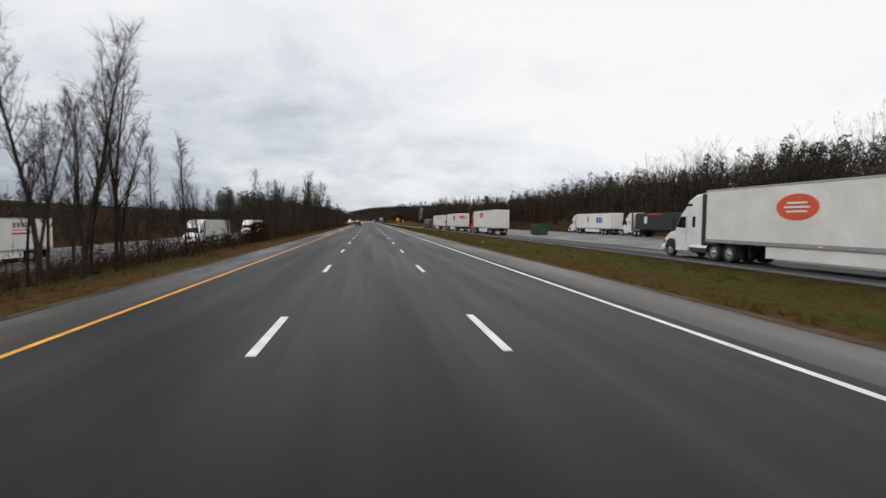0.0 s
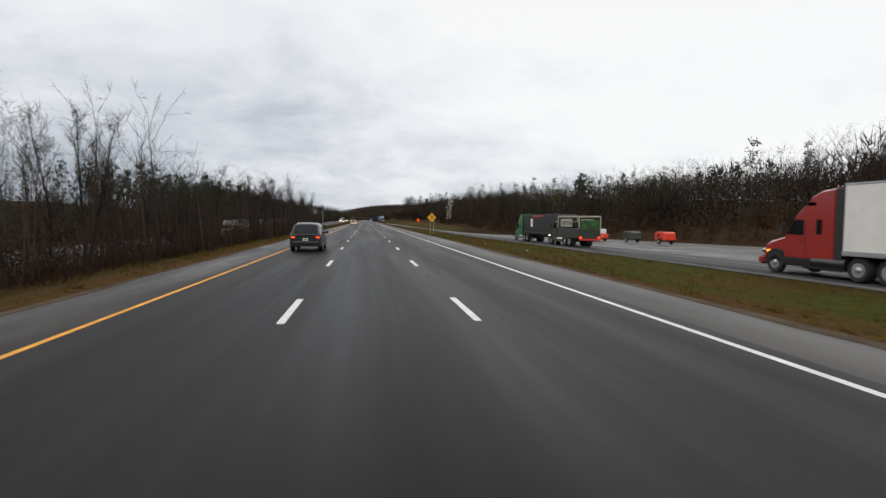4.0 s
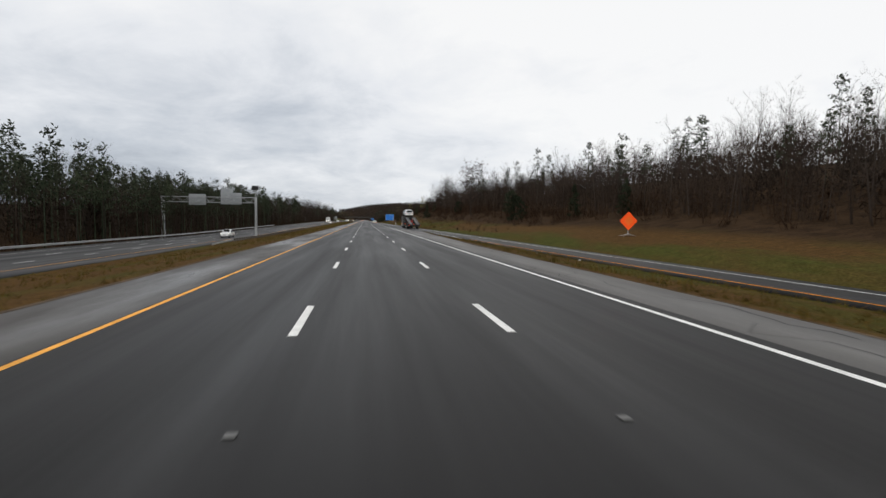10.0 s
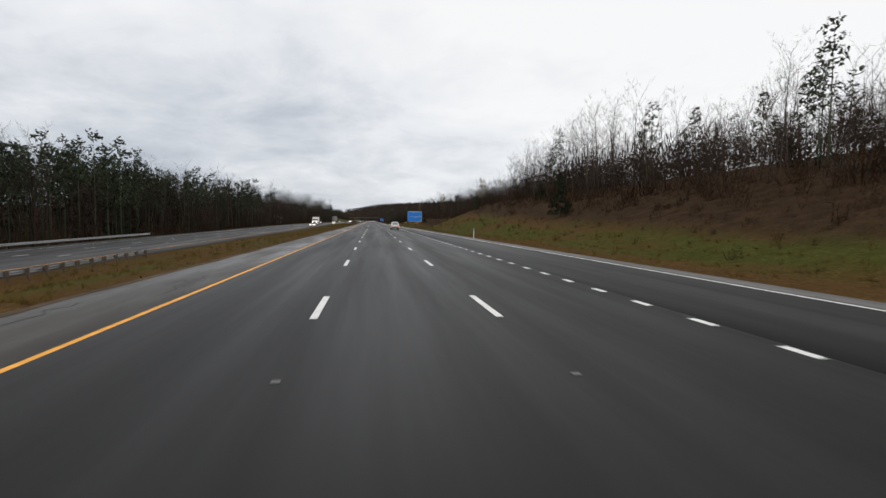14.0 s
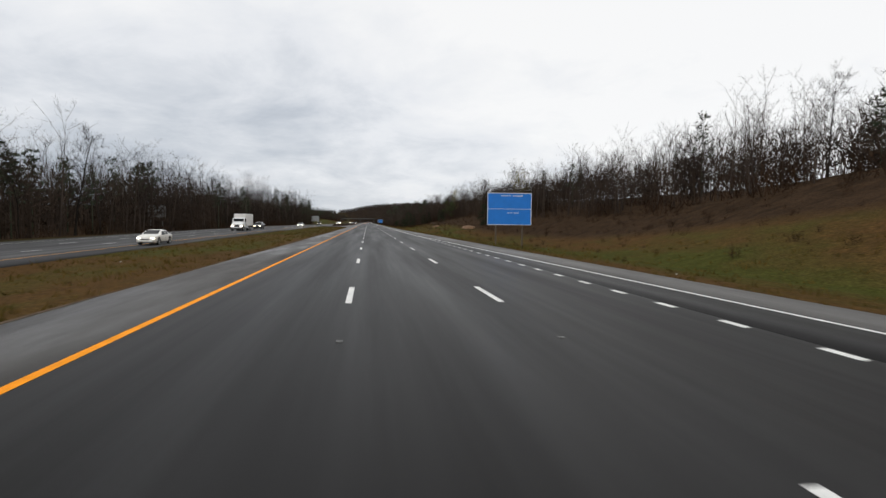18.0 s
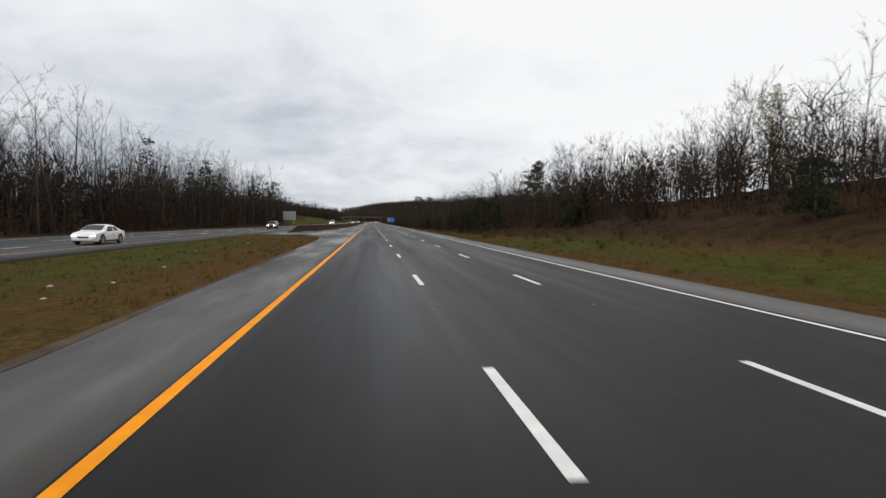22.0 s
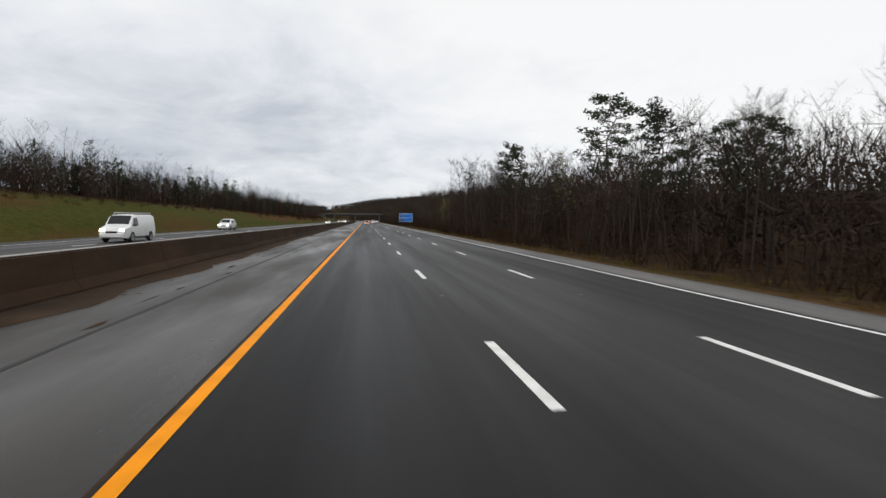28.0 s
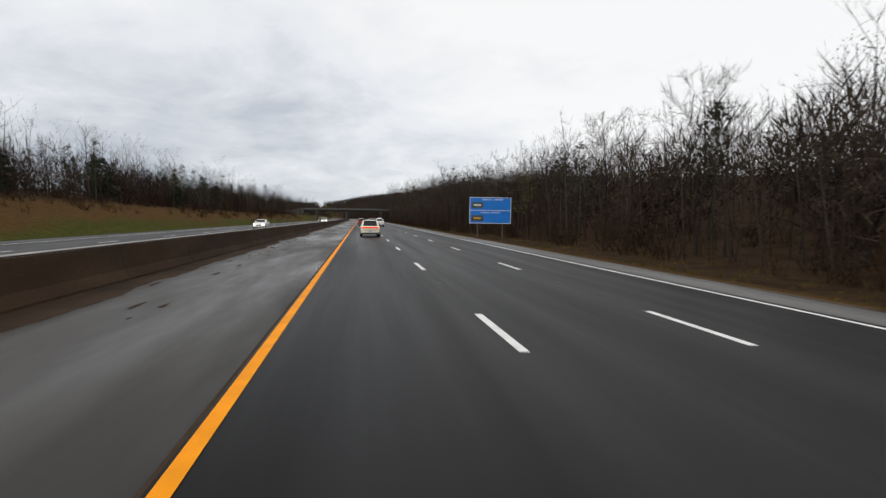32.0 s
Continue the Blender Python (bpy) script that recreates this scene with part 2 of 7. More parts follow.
# ---- building helpers ----
class Mesh:
    """Collects corners and faces for one mesh."""

    def __init__(self):
        self.v, self.f = [], []

    def add(self, verts, faces):
        n = len(self.v)
        self.v.extend(verts)
        self.f.extend([tuple(i + n for i in f) for f in faces])
        return self

    def box(self, c, s, cham=0.0):
        x, y, z = c
        a, b, h = s[0] / 2, s[1] / 2, s[2] / 2
        if cham <= 0:
            vs = [(x + i * a, y + j * b, z + k * h) for k in (-1, 1) for j in (-1, 1) for i in (-1, 1)]
            return self.add(vs, [(0, 2, 3, 1), (4, 5, 7, 6), (0, 1, 5, 4), (2, 6, 7, 3), (0, 4, 6, 2), (1, 3, 7, 5)])
        q = min(cham, a * 0.9, b * 0.9, h * 0.9)
        rings = []
        for zz, d in ((-h, q), (-h + q, 0), (h - q, 0), (h, q)):
            aa, bb = a - d, b - d
            k = q * 0.7
            rings.append([(x - aa + k, y - bb, z + zz), (x + aa - k, y - bb, z + zz), (x + aa, y - bb + k, z + zz), (x + aa, y + bb - k, z + zz),
                          (x + aa - k, y + bb, z + zz), (x - aa + k, y + bb, z + zz), (x - aa, y + bb - k, z + zz), (x - aa, y - bb + k, z + zz)])
        return self.loft(rings)

    def loft(self, rings, closed=True, caps=True):
        n = len(rings[0])
        vs = [p for r in rings for p in r]
        fs = []
        for i in range(len(rings) - 1):
            for j in range(n if closed else n - 1):
                k = (j + 1) % n
                fs.append((i * n + j, i * n + k, (i + 1) * n + k, (i + 1) * n + j))
        if caps:
            fs.append(tuple(range(n - 1, -1, -1)))
            fs.append(tuple((len(rings) - 1) * n + j for j in range(n)))
        return self.add(vs, fs)

    def tube(self, pts, radii, n=6, caps=True):
        rings = []
        for i, p in enumerate(pts):
            a = Vector(pts[max(i - 1, 0)])
            b = Vector(pts[min(i + 1, len(pts) - 1)])
            d = (b - a).normalized()
            u = d.cross(Vector((0, 0, 1)) if abs(d.z) < 0.9 else Vector((1, 0, 0))).normalized()
            w = d.cross(u)
            r = radii[i]
            rings.append([tuple(Vector(p) + r * (math.cos(t) * u + math.sin(t) * w)) for t in (math.tau * k / n for k in range(n))])
        return self.loft(rings, caps=caps)

    def prism(self, profile, x0, x1, cham=0.0):
        """A side profile of (y, z) corners, drawn out from x0 to x1, its side edges chamfered."""
        if cham:
            cy = sum(p[0] for p in profile) / len(profile)
            cz = sum(p[1] for p in profile) / len(profile)
            ins = []
            for y, z in profile:
                d = Vector((cy - y, cz - z))
                d = d.normalized() * min(cham, d.length * 0.5)
                ins.append((y + d.x, z + d.y))
            s = 1 if x1 > x0 else -1
            rings = [[(x0, *p) for p in ins], [(x0 + s * cham, *p) for p in profile], [(x1 - s * cham, *p) for p in profile], [(x1, *p) for p in ins]]
        else:
            rings = [[(x0, *p) for p in profile], [(x1, *p) for p in profile]]
        return self.loft(rings)

    def data(self, name, mat, smooth=False):
        me = bpy.data.meshes.new(name)
        me.from_pydata(self.v, [], self.f)
        me.materials.append(mat)
        bm = bmesh.new()
        bm.from_mesh(me)
        bmesh.ops.recalc_face_normals(bm, faces=bm.faces)
        bm.to_mesh(me)
        bm.free()
        if smooth:
            me.polygons.foreach_set("use_smooth", [True] * len(me.polygons))
            me.set_sharp_from_angle(angle=radians(38))
        return me


def array_mesh(name, verts, tris, mat):
    """A large mesh straight from arrays of corners and triangles (or quads)."""
    me = bpy.data.meshes.new(name)
    k = tris.shape[1]
    me.vertices.add(len(verts))
    me.vertices.foreach_set("co", np.asarray(verts, np.float32).ravel())
    me.loops.add(tris.size)
    me.loops.foreach_set("vertex_index", np.asarray(tris, np.int32).ravel())
    me.polygons.add(len(tris))
    me.polygons.foreach_set("loop_start", np.arange(0, tris.size, k, dtype=np.int32))
    me.update(calc_edges=True)
    me.materials.append(mat)
    return me


def part(name, mesh, mat, parent, label="", smooth=False):
    """Links a Mesh (or ready mesh data) as one mesh object under a thing or a part."""
    data = mesh.data(name, mat, smooth) if isinstance(mesh, Mesh) else mesh
    ob = new(name, data)
    ob.parent = parent
    return tagged(ob, label) if label else ob


def thing(name, label, category, group="", at=None, kind=""):
    ob = tagged(new(name), label, category, group, kind)
    if at is not None:
        ob.matrix_basis = at
    return ob


def strip(stations, across, lift=0.0):
    """A road strip: for each station y, left and right x and a height; across: number of columns."""
    vs, fs = [], []
    for y, xa, xb, z in stations:
        for k in range(across + 1):
            vs.append((xa + (xb - xa) * k / across, y, z + lift))
    c = across + 1
    for i in range(len(stations) - 1):
        for k in range(across):
            fs.append((i * c + k, i * c + k + 1, (i + 1) * c + k + 1, (i + 1) * c + k))
    return np.array(vs), np.array(fs)


def slab(name, stations, mat, label, lift=0.0, across=2, depth=0.12):
    """A paved strip with a turned-down edge, as a piece of the setting."""
    top, fs = strip(stations, across, lift)
    n, c = len(top), across + 1
    low = top.copy()
    low[:, 2] -= depth
    edge = []
    rows = len(stations)
    for i in range(rows - 1):
        for k, s in ((0, 1), (across, -1)):
            a, b = i * c + k, (i + 1) * c + k
            edge.append((a, b, b + n, a + n) if s > 0 else (b, a, a + n, b + n))
    ob = new(name, array_mesh(name, np.vstack([top, low]), np.vstack([fs, np.array(edge)]), mat))
    return tagged(ob, label, "road", kind="structure")


# ---- the plan ----
LANE = 3.66
Y0 = -160.0
XYEL, XEDGE = -3.68, 7.27


def at(y, ys, vs):
    return np.interp(y, ys, vs)


# opposing carriageway: its near edge, far edge and height along the way
OY = (-200, 400, 490, 600, 650, 700, 760, 850, 880, 960, 1100, 2600)
ONEAR = (-24.0, -24.0, -23.4, -21.2, -20.0, -19.2, -18.6, -17.8, -16.6, -11.4, -10.2, -10.2)
OFAR = (-41, -41, -40.5, -38.2, -37, -36.2, -35.4, -34.2, -33, -28, -26.5, -26.5)
OZ = (-2.3, -2.4, -2.4, -1.4, -0.95, -0.55, -0.2, 0, 0, 0, 0, 0)
# ramp: near edge, far edge and height
RY = (-200, 90, 180, 240, 279, 290, 302, 315, 340, 360, 405, 432, 462, 476, 500)
RNEAR = (20.3, 20.3, 20.8, 24.2, 26.6, 27.0, 26.6, 25.6, 22.4, 19.7, 14.4, 11.6, 8.7, 7.42, 7.42)
RFAR = (51, 51, 49, 46.5, 44.6, 37.5, 34.0, 31.4, 27.2, 24.4, 19.2, 16.6, 14.6, 14.2, 13.9)
RZ = (-0.2, -0.2, -0.5, -1.2, -1.68, -1.8, -1.76, -1.7, -1.35, -1.05, -0.5, -0.15, -0.03, -0.006, -0.006)
# outer edges of the shoulders of our own carriageway, and the right edge line
SLY = (-200, 100, 220, 800, 828, 838, 850, 855, 858, 872, 930, 1000, 2600)
SLX = (-5.1, -5.2, -5.8, -6.2, -6.6, -6.8, -7.6, -10.0, -17.0, -16.4, -10.6, -9.4, -9.4)
SRY = (-200, 380, 420, 440, 455, 462, 476, 478, 500, 560, 620, 700, 790, 850, 2600)
SRX = (9.8, 9.8, 10.4, 10.95, 9.7, 9.0, 7.8, 14.3, 14.0, 13.0, 12.3, 10.7, 9.2, 8.95, 8.95)
EY = (470, 500, 560, 620, 690, 722, 800)
EX = (13.1, 12.7, 11.6, 10.6, 8.35, 7.28, 7.05)
# the lane beside the median widens along the way
YY = (-200, 420, 780, 2600)
YX = (-3.30, -3.30, XYEL, XYEL)

# ground profiles: heights at fixed offsets, for stations along the way
GXR = (8, 10, 13, 18, 22, 28, 34, 40, 46, 60, 90, 140, 300, 2600)
GR = {
    -300: (0, 0, -0.5, -0.4, -0.3, -0.3, -0.3, -0.3, -0.3, 2.5, 11, 17, 17, 17),
    180: (0, 0, -0.5, -0.7, -0.7, -0.7, -0.7, -0.7, -0.3, 3, 8.5, 13, 13, 13),
    280: (0, 0, -0.7, -1.3, -1.6, -1.8, -1.9, -1.9, -1.6, 0.8, 6, 8, 9, 12),
    350: (0, 0, -0.6, -0.9, -0.8, -0.5, 0.2, 1.0, 2.2, 6.5, 10, 11, 11, 12),
    430: (0, 0, -0.1, 0, 0.3, 1.2, 2.6, 4.2, 6, 10, 13, 14, 14, 14),
    520: (0, 0, -0.1, 0.1, 1.0, 3.0, 5.2, 7.2, 8.6, 11.5, 14, 15, 15, 15),
    640: (0, 0, -0.2, -0.3, 1.6, 4.6, 7.2, 8.2, 9, 10, 11, 12, 14, 18),
    715: (0, -0.1, -0.4, -0.9, -1.0, 0.4, 2.8, 4.8, 6, 8, 10, 12, 14, 18),
    800: (0, -0.1, -0.2, 0.5, 1.8, 3.6, 5, 6, 7, 8.5, 10, 12, 14, 18),
    900: (0, -0.1, -0.4, -0.2, 0.6, 2.0, 3, 4, 5, 6, 8, 10, 14, 18),
    1000: (0, -0.1, -0.5, -0.7, -0.5, 0, 0.3, 0.8, 1, 2, 3, 5, 12, 18),
    1400: (0, -0.1, -0.5, -0.3, 1, 3, 5, 7, 9, 12, 16, 20, 26, 30),
    1750: (0, -0.1, -0.5, 0.5, 3, 6, 9, 12, 15, 20, 28, 36, 44, 46),
    2300: (0, -0.1, -0.5, -0.4, 0, 2, 6, 9, 13, 22, 34, 42, 50, 52),
    2800: (38, 38, 39, 39, 40, 40, 41, 42, 43, 46, 52, 60, 72, 76),
}
GXL = (-6, -9, -13, -17, -22, -28, -36, -44, -50, -65, -100, -160, -400, -2600)
GL = {
    -300: (0, -0.4, -1.1, -1.8, -2.3, -2.3, -2.3, -2.8, -2.4, -0.5, 4, 8, 12, 16),
    400: (0, -0.4, -1.1, -1.8, -2.4, -2.4, -2.4, -3.0, -2.6, 0, 5, 9, 12, 16),
    500: (0, -0.4, -1.1, -1.8, -2.4, -2.4, -2.4, -3.2, -2.8, 0, 4.5, 8, 12, 16),
    620: (0, -0.3, -0.8, -1.2, -1.3, -1.3, -1.3, -1.7, -1.3, 0.6, 4, 7, 12, 16),
    720: (0, -0.2, -0.4, -0.5, -0.4, -0.4, -0.4, -0.7, -0.4, 1.0, 4, 7, 12, 16),
    900: (0, -0.1, -0.1, 0, 0, 0, 0, 0.1, 0.5, 2.0, 5, 8, 12, 16),
    980: (0, 0, 0, 0, 0, 0, 0.3, 1.4, 2.4, 4, 6.5, 9, 12, 16),
    1022: (0, 0, 0, 0, 0, 0.1, 0.9, 2.6, 3.8, 5.5, 7, 9, 12, 16),
    1060: (0, 0, 0, 0, 0, 0.6, 3.4, 4.9, 5.6, 7, 8, 9, 12, 16),
    1300: (0, 0, 0, 0, 0, 0.6, 3.0, 4.6, 5.2, 6, 8, 9, 12, 16),
    2300: (0, 0, 0, 0, 0, 0.6, 3.0, 4.6, 6, 8, 12, 16, 22, 30),
    2800: (38, 37, 37, 36, 36, 35, 35, 34, 34, 33, 33, 34, 38, 44),
}


def profile(x, y, xs, table):
    ys = sorted(table)
    xs_up = xs if xs[0] < xs[-1] else xs[::-1]
    rows = np.array([np.interp(x, xs_up, table[k] if xs is xs_up else table[k][::-1]) for k in ys])
    i = np.clip(np.searchsorted(ys, y) - 1, 0, len(ys) - 2)
    ya = np.array(ys, float)
    w = np.clip((y - ya[i]) / (ya[i + 1] - ya[i]), 0, 1)
    w = w * w * (3 - 2 * w)
    j = np.arange(len(x))
    return rows[i, j] * (1 - w) + rows[i + 1, j] * w


def bumps(x, y):
    return (np.sin(x * 0.61 + np.sin(y * 0.23) * 1.7) * np.sin(y * 0.47 + 0.8) * 0.5 + np.sin(x * 0.17 + 1.1) * np.sin(y * 0.11 + x * 0.05) * 0.8
            + np.sin(x * 1.9 + y * 0.7) * np.sin(y * 1.3 - x * 0.4) * 0.2)


def pinned(z, x, y, xa, xb, level, margin):
    """Draws the ground to a level between xa and xb, fading out over the margin."""
    d = np.maximum(np.maximum(xa - x, x - xb), 0)
    w = np.clip(1 - d / margin, 0, 1)
    w = w * w * (3 - 2 * w)
    return z * (1 - w) + level * w


def ground_z(x, y):
    x, y = np.atleast_1d(np.asarray(x, float)), np.atleast_1d(np.asarray(y, float))
    x, y = np.broadcast_arrays(x, y)
    z = np.where(x > 1, profile(x, y, GXR, GR), profile(x, y, GXL, GL))
    far = np.clip((np.abs(x - 2) - 9) / 8, 0, 1)
    z = z + bumps(x, y) * (0.10 * far + 0.5 * np.clip((np.abs(x) - 40) / 40, 0, 1))
    z = pinned(z, x, y, at(y, OY, OFAR), at(y, OY, ONEAR), at(y, OY, OZ) - 0.12, 4.0)
    z = np.where(y < 500, pinned(z, x, y, at(y, RY, RNEAR), at(y, RY, RFAR), at(y, RY, RZ) - 0.14, 3.0), z)
    z = np.where(y < 2350, pinned(z, x, y, at(y, SLY, SLX) + 0.2, at(y, SRY, SRX) - 0.2, -0.14, 1.2), z)
    return z


def gz(x, y):
    return float(ground_z([x], [y])[0])


# ---- ground: one sheet to the horizon ----
def build_ground():
    xs = np.unique(np.concatenate([-np.geomspace(52, 2600, 16), np.arange(-52, 52, 1.0), np.geomspace(52, 2600, 16)]))
    ys = np.unique(np.concatenate([np.linspace(-1500, -160, 8), np.arange(-160, 1500, 4.0), np.arange(1500, 2400, 15.0), np.linspace(2400, 4600, 14)]))
    gx, gy = np.meshgrid(xs, ys)
    z = ground_z(gx.ravel(), gy.ravel())
    verts = np.column_stack([gx.ravel(), gy.ravel(), z])
    nx, ny = len(xs), len(ys)
    a = (np.arange(ny - 1)[:, None] * nx + np.arange(nx - 1)[None, :]).ravel()
    quads = np.column_stack([a, a + 1, a + nx + 1, a + nx])
    me = array_mesh("ground", verts, quads, ground_material())
    x, y = verts[:, 0], verts[:, 1]
    right = np.interp(y, (-200, 290, 320, 360, 430, 520, 640, 715, 800, 900, 960, 1000), (17.5, 22, 34, 34, 28, 23, 27, 26, 20, 17, 13.5, 10.5))
    left = np.interp(y, (-200, 300, 325, 350, 600, 900, 960, 1000, 1060, 1300), (-7.5, -8.5, -10, -42, -40, -34, -30, -33, -43, -36))
    grass = np.where(x > 1, np.clip((right - x) / 3 + 0.5, 0, 1), np.clip((x - left) / 3 + 0.5, 0, 1))
    att = me.attributes.new("grass", "FLOAT", "POINT")
    att.data.foreach_set("value", grass.astype(np.float32))
    dry = np.clip(1 - np.minimum(np.abs(x - at(y, SRY, SRX)), np.abs(x - at(y, SLY, SLX))) / 5.0, 0, 1)
    upper = np.clip((x - at(y, SRY, SRX) - 8.0) / 8.0, 0, 1) * ((y > 470) & (y < 980)) * 0.9
    ramp_side = np.clip((x - at(y, RY, RFAR) - 3.0) / 4.0, 0, 1) * ((y > 320) & (y <= 470)) * 0.85
    upper = np.maximum(upper, ramp_side)
    middle = np.where((x < -5) & (x > -24) & (y > 320) & (y < 850), np.interp(y, (560, 780), (0.7, 0.12)), 0.0)
    bank = np.clip((-x - 28.5) / 4.0, 0, 1) * np.clip((y - 1165) / 25, 0, 1) * (y < 1420)
    dry = np.maximum(np.maximum(dry, bank), np.maximum(upper, middle))
    att = me.attributes.new("dry", "FLOAT", "POINT")
    att.data.foreach_set("value", dry.astype(np.float32))
    me.polygons.foreach_set("use_smooth", [True] * len(me.polygons))
    return tagged(new("ground", me), "rolling ground of winter grass and brown leaf litter", "ground", kind="structure")


def ground_material():
    mat = bpy.data.materials.new("grass_and_litter")
    mat.use_nodes = True
    N, L = mat.node_tree.nodes, mat.node_tree.links
    b = N["Principled BSDF"]
    b.inputs["Roughness"].default_value = 0.95
    b.inputs["Specular IOR Level"].default_value = 0.02
    g = N.new("ShaderNodeNewGeometry")
    at_ = N.new("ShaderNodeAttribute")
    at_.attribute_name = "grass"

    def nz(sc, det, ro=0.6, stretch=None):
        n = N.new("ShaderNodeTexNoise")
        n.inputs["Scale"].default_value, n.inputs["Detail"].default_value, n.inputs["Roughness"].default_value = sc, det, ro
        if stretch:
            m = N.new("ShaderNodeMapping")
            m.inputs["Scale"].default_value = stretch
            L.new(g.outputs["Position"], m.inputs[0])
            L.new(m.outputs[0], n.inputs["Vector"])
        else:
            L.new(g.outputs["Position"], n.inputs["Vector"])
        return n.outputs["Fac"]

    def rng(v, lo=0.0, hi=1.0, a=0.35, c=0.65):
        r = N.new("ShaderNodeMapRange")
        for k, x in zip(("From Min", "From Max", "To Min", "To Max"), (a, c, lo, hi)):
            r.inputs[k].default_value = x
        L.new(v, r.inputs["Value"])
        return r.outputs[0]

    def mix(f, a, c):
        m = N.new("ShaderNodeMix")
        m.data_type = "RGBA"
        L.new(f, m.inputs["Factor"])
        for k, v in (("A", a), ("B", c)):
            if isinstance(v, tuple):
                m.inputs[k].default_value = (*v, 1)
            else:
                L.new(v, m.inputs[k])
        return m.outputs["Result"]

    green = mix(rng(nz(1.3, 6)), (0.041, 0.047, 0.010), (0.065, 0.064, 0.016))
    straw = mix(rng(nz(2.1, 6)), (0.094, 0.053, 0.019), (0.062, 0.036, 0.014))
    dry_ = N.new("ShaderNodeAttribute")
    dry_.attribute_name = "dry"
    sum_ = N.new("ShaderNodeMath")
    sum_.operation = "MULTIPLY_ADD"
    L.new(dry_.outputs["Fac"], sum_.inputs[0])
    sum_.inputs[1].default_value = 0.22
    L.new(nz(0.16, 5, 0.6, (1.0, 0.35, 1.0)), sum_.inputs[2])
    grass = mix(rng(sum_.outputs[0], a=0.46, c=0.66), green, straw)
    litter = mix(rng(nz(0.7, 7)), (0.027, 0.017, 0.010), (0.052, 0.032, 0.018))
    col = mix(at_.outputs["Fac"], litter, grass)
    v = N.new("ShaderNodeVectorMath")
    v.operation = "SCALE"
    L.new(col, v.inputs[0])
    L.new(rng(nz(9.0, 4), 0.6, 1.35), v.inputs["Scale"])
    L.new(v.outputs[0], b.inputs["Base Color"])
    bp = N.new("ShaderNodeBump")
    bp.inputs["Strength"].default_value, bp.inputs["Distance"].default_value = 0.7, 0.15
    L.new(nz(5.0, 5), bp.inputs["Height"])
    L.new(bp.outputs[0], b.inputs["Normal"])
    return mat


build_ground()

# ---- carriageways ----
ys_fine = [float(v) for v in np.arange(Y0, 2360, 8.0)]
road = slab("road", [(y, at(y, YY, YX) - 0.12, (XEDGE + 0.40) if y < 760 else 7.30, 0.0) for y in ys_fine], M_ASPHALT, "fresh black asphalt of a three-lane highway, damp", across=3)
slab("shoulder_left", [(y, at(y, SLY, SLX), at(y, YY, YX) - 0.124, -0.012) for y in np.unique(np.concatenate([ys_fine, SLY[1:-1]]))], M_SHOULDER,
     "worn grey asphalt shoulder beside the median, wet", across=3)
aux_y = np.unique(np.concatenate([[462.0], np.arange(464, 800, 8.0), [800.0]]))
slab("shoulder_right", [(y, XEDGE + 0.404, at(y, SRY, SRX), -0.012) for y in [v for v in ys_fine if v < 430] + [432.0, 440.0, 448.0, 455.0, 462.0, 469.0, 475.9]], M_PALESHOULDER,
     "grey asphalt shoulder with a crumbled outer edge", across=2)
slab("shoulder_right_beyond", [(y, 7.304 if y >= 760 else max(at(y, EY, EX) + 0.20, XEDGE + 0.404), at(y, SRY, SRX), -0.012)
                               for y in np.unique(np.concatenate([ys_fine, aux_y, [478.0]])) if y >= 478], M_PALESHOULDER,
     "narrow grey asphalt shoulder beyond the merging lane", across=2)
slab("merging_lane", [(y, XEDGE + 0.404, at(y, EY, EX) + 0.196, -0.003) for y in [476.0] + [v for v in aux_y if 477 < v < 714]], M_ASPHALT,
     "black asphalt merging lane beside the highway", across=2)
slab("ramp_lane", [(y, at(y, RY, RNEAR), at(y, RY, RFAR), at(y, RY, RZ)) for y in np.arange(324, 482, 6.0)], M_ASPHALT,
     "narrow ramp lane of dark asphalt climbing to the highway", lift=-0.006, across=3)
slab("ramp", [(y, at(y, RY, RNEAR), at(y, RY, RFAR), at(y, RY, RZ)) for y in list(np.arange(Y0, 323, 6.0)) + [324.0]], M_RAMP,
     "wide wet ramp with lorry parking, patched grey asphalt", lift=-0.006, across=6)
slab("ramp_shoulder", [(y, at(y, RY, RNEAR) + 0.05, at(y, RY, RNEAR) + float(np.interp(y, (200, 250, 290, 323), (5.2, 4.6, 3.4, 2.8))), at(y, RY, RZ)) for y in np.arange(Y0, 323, 6.0)], M_OPP,
     "dark wet asphalt lane along the near edge of the ramp", lift=-0.002, across=2)
slab("opposing_road", [(y, at(y, OY, OFAR), at(y, OY, ONEAR), at(y, OY, OZ)) for y in ys_fine], M_OPP,
     "worn grey carriageway for oncoming traffic", across=4)

# ---- road markings, each a thin layer of paint on the road ----
dash_mesh = Mesh().box((0, -1.525, 0.005), (0.15, 3.05, 0.006)).data("lane_dash", M_WHITE_LINE)
DASH0, PERIOD = 10.62, 12.192
marker_mesh = Mesh().box((0, 0, 0.006), (0.11, 0.10, 0.018), 0.004).data("road_marker", M_MARKER)
far_dashes = Mesh()
for k in range(-8, 190):
    for x in (0.0, LANE):
        y = DASH0 + k * PERIOD
        if y < 1420:
            d = part("lane_dash", dash_mesh, None, road)
            d.location = (x, y, 0)
        else:
            far_dashes.box((x, y - 1.525, 0.005), (0.15, 3.05, 0.006))
for k in range(0, 96, 2):
    for x in (0.0, 3.66):
        d = part("road_marker", marker_mesh, None, road)
        d.location = (x, DASH0 + 5.1 + k * PERIOD, 0)
tagged(part("far_lane_dashes", far_dashes, M_WHITE_LINE, road), kind="stuff")


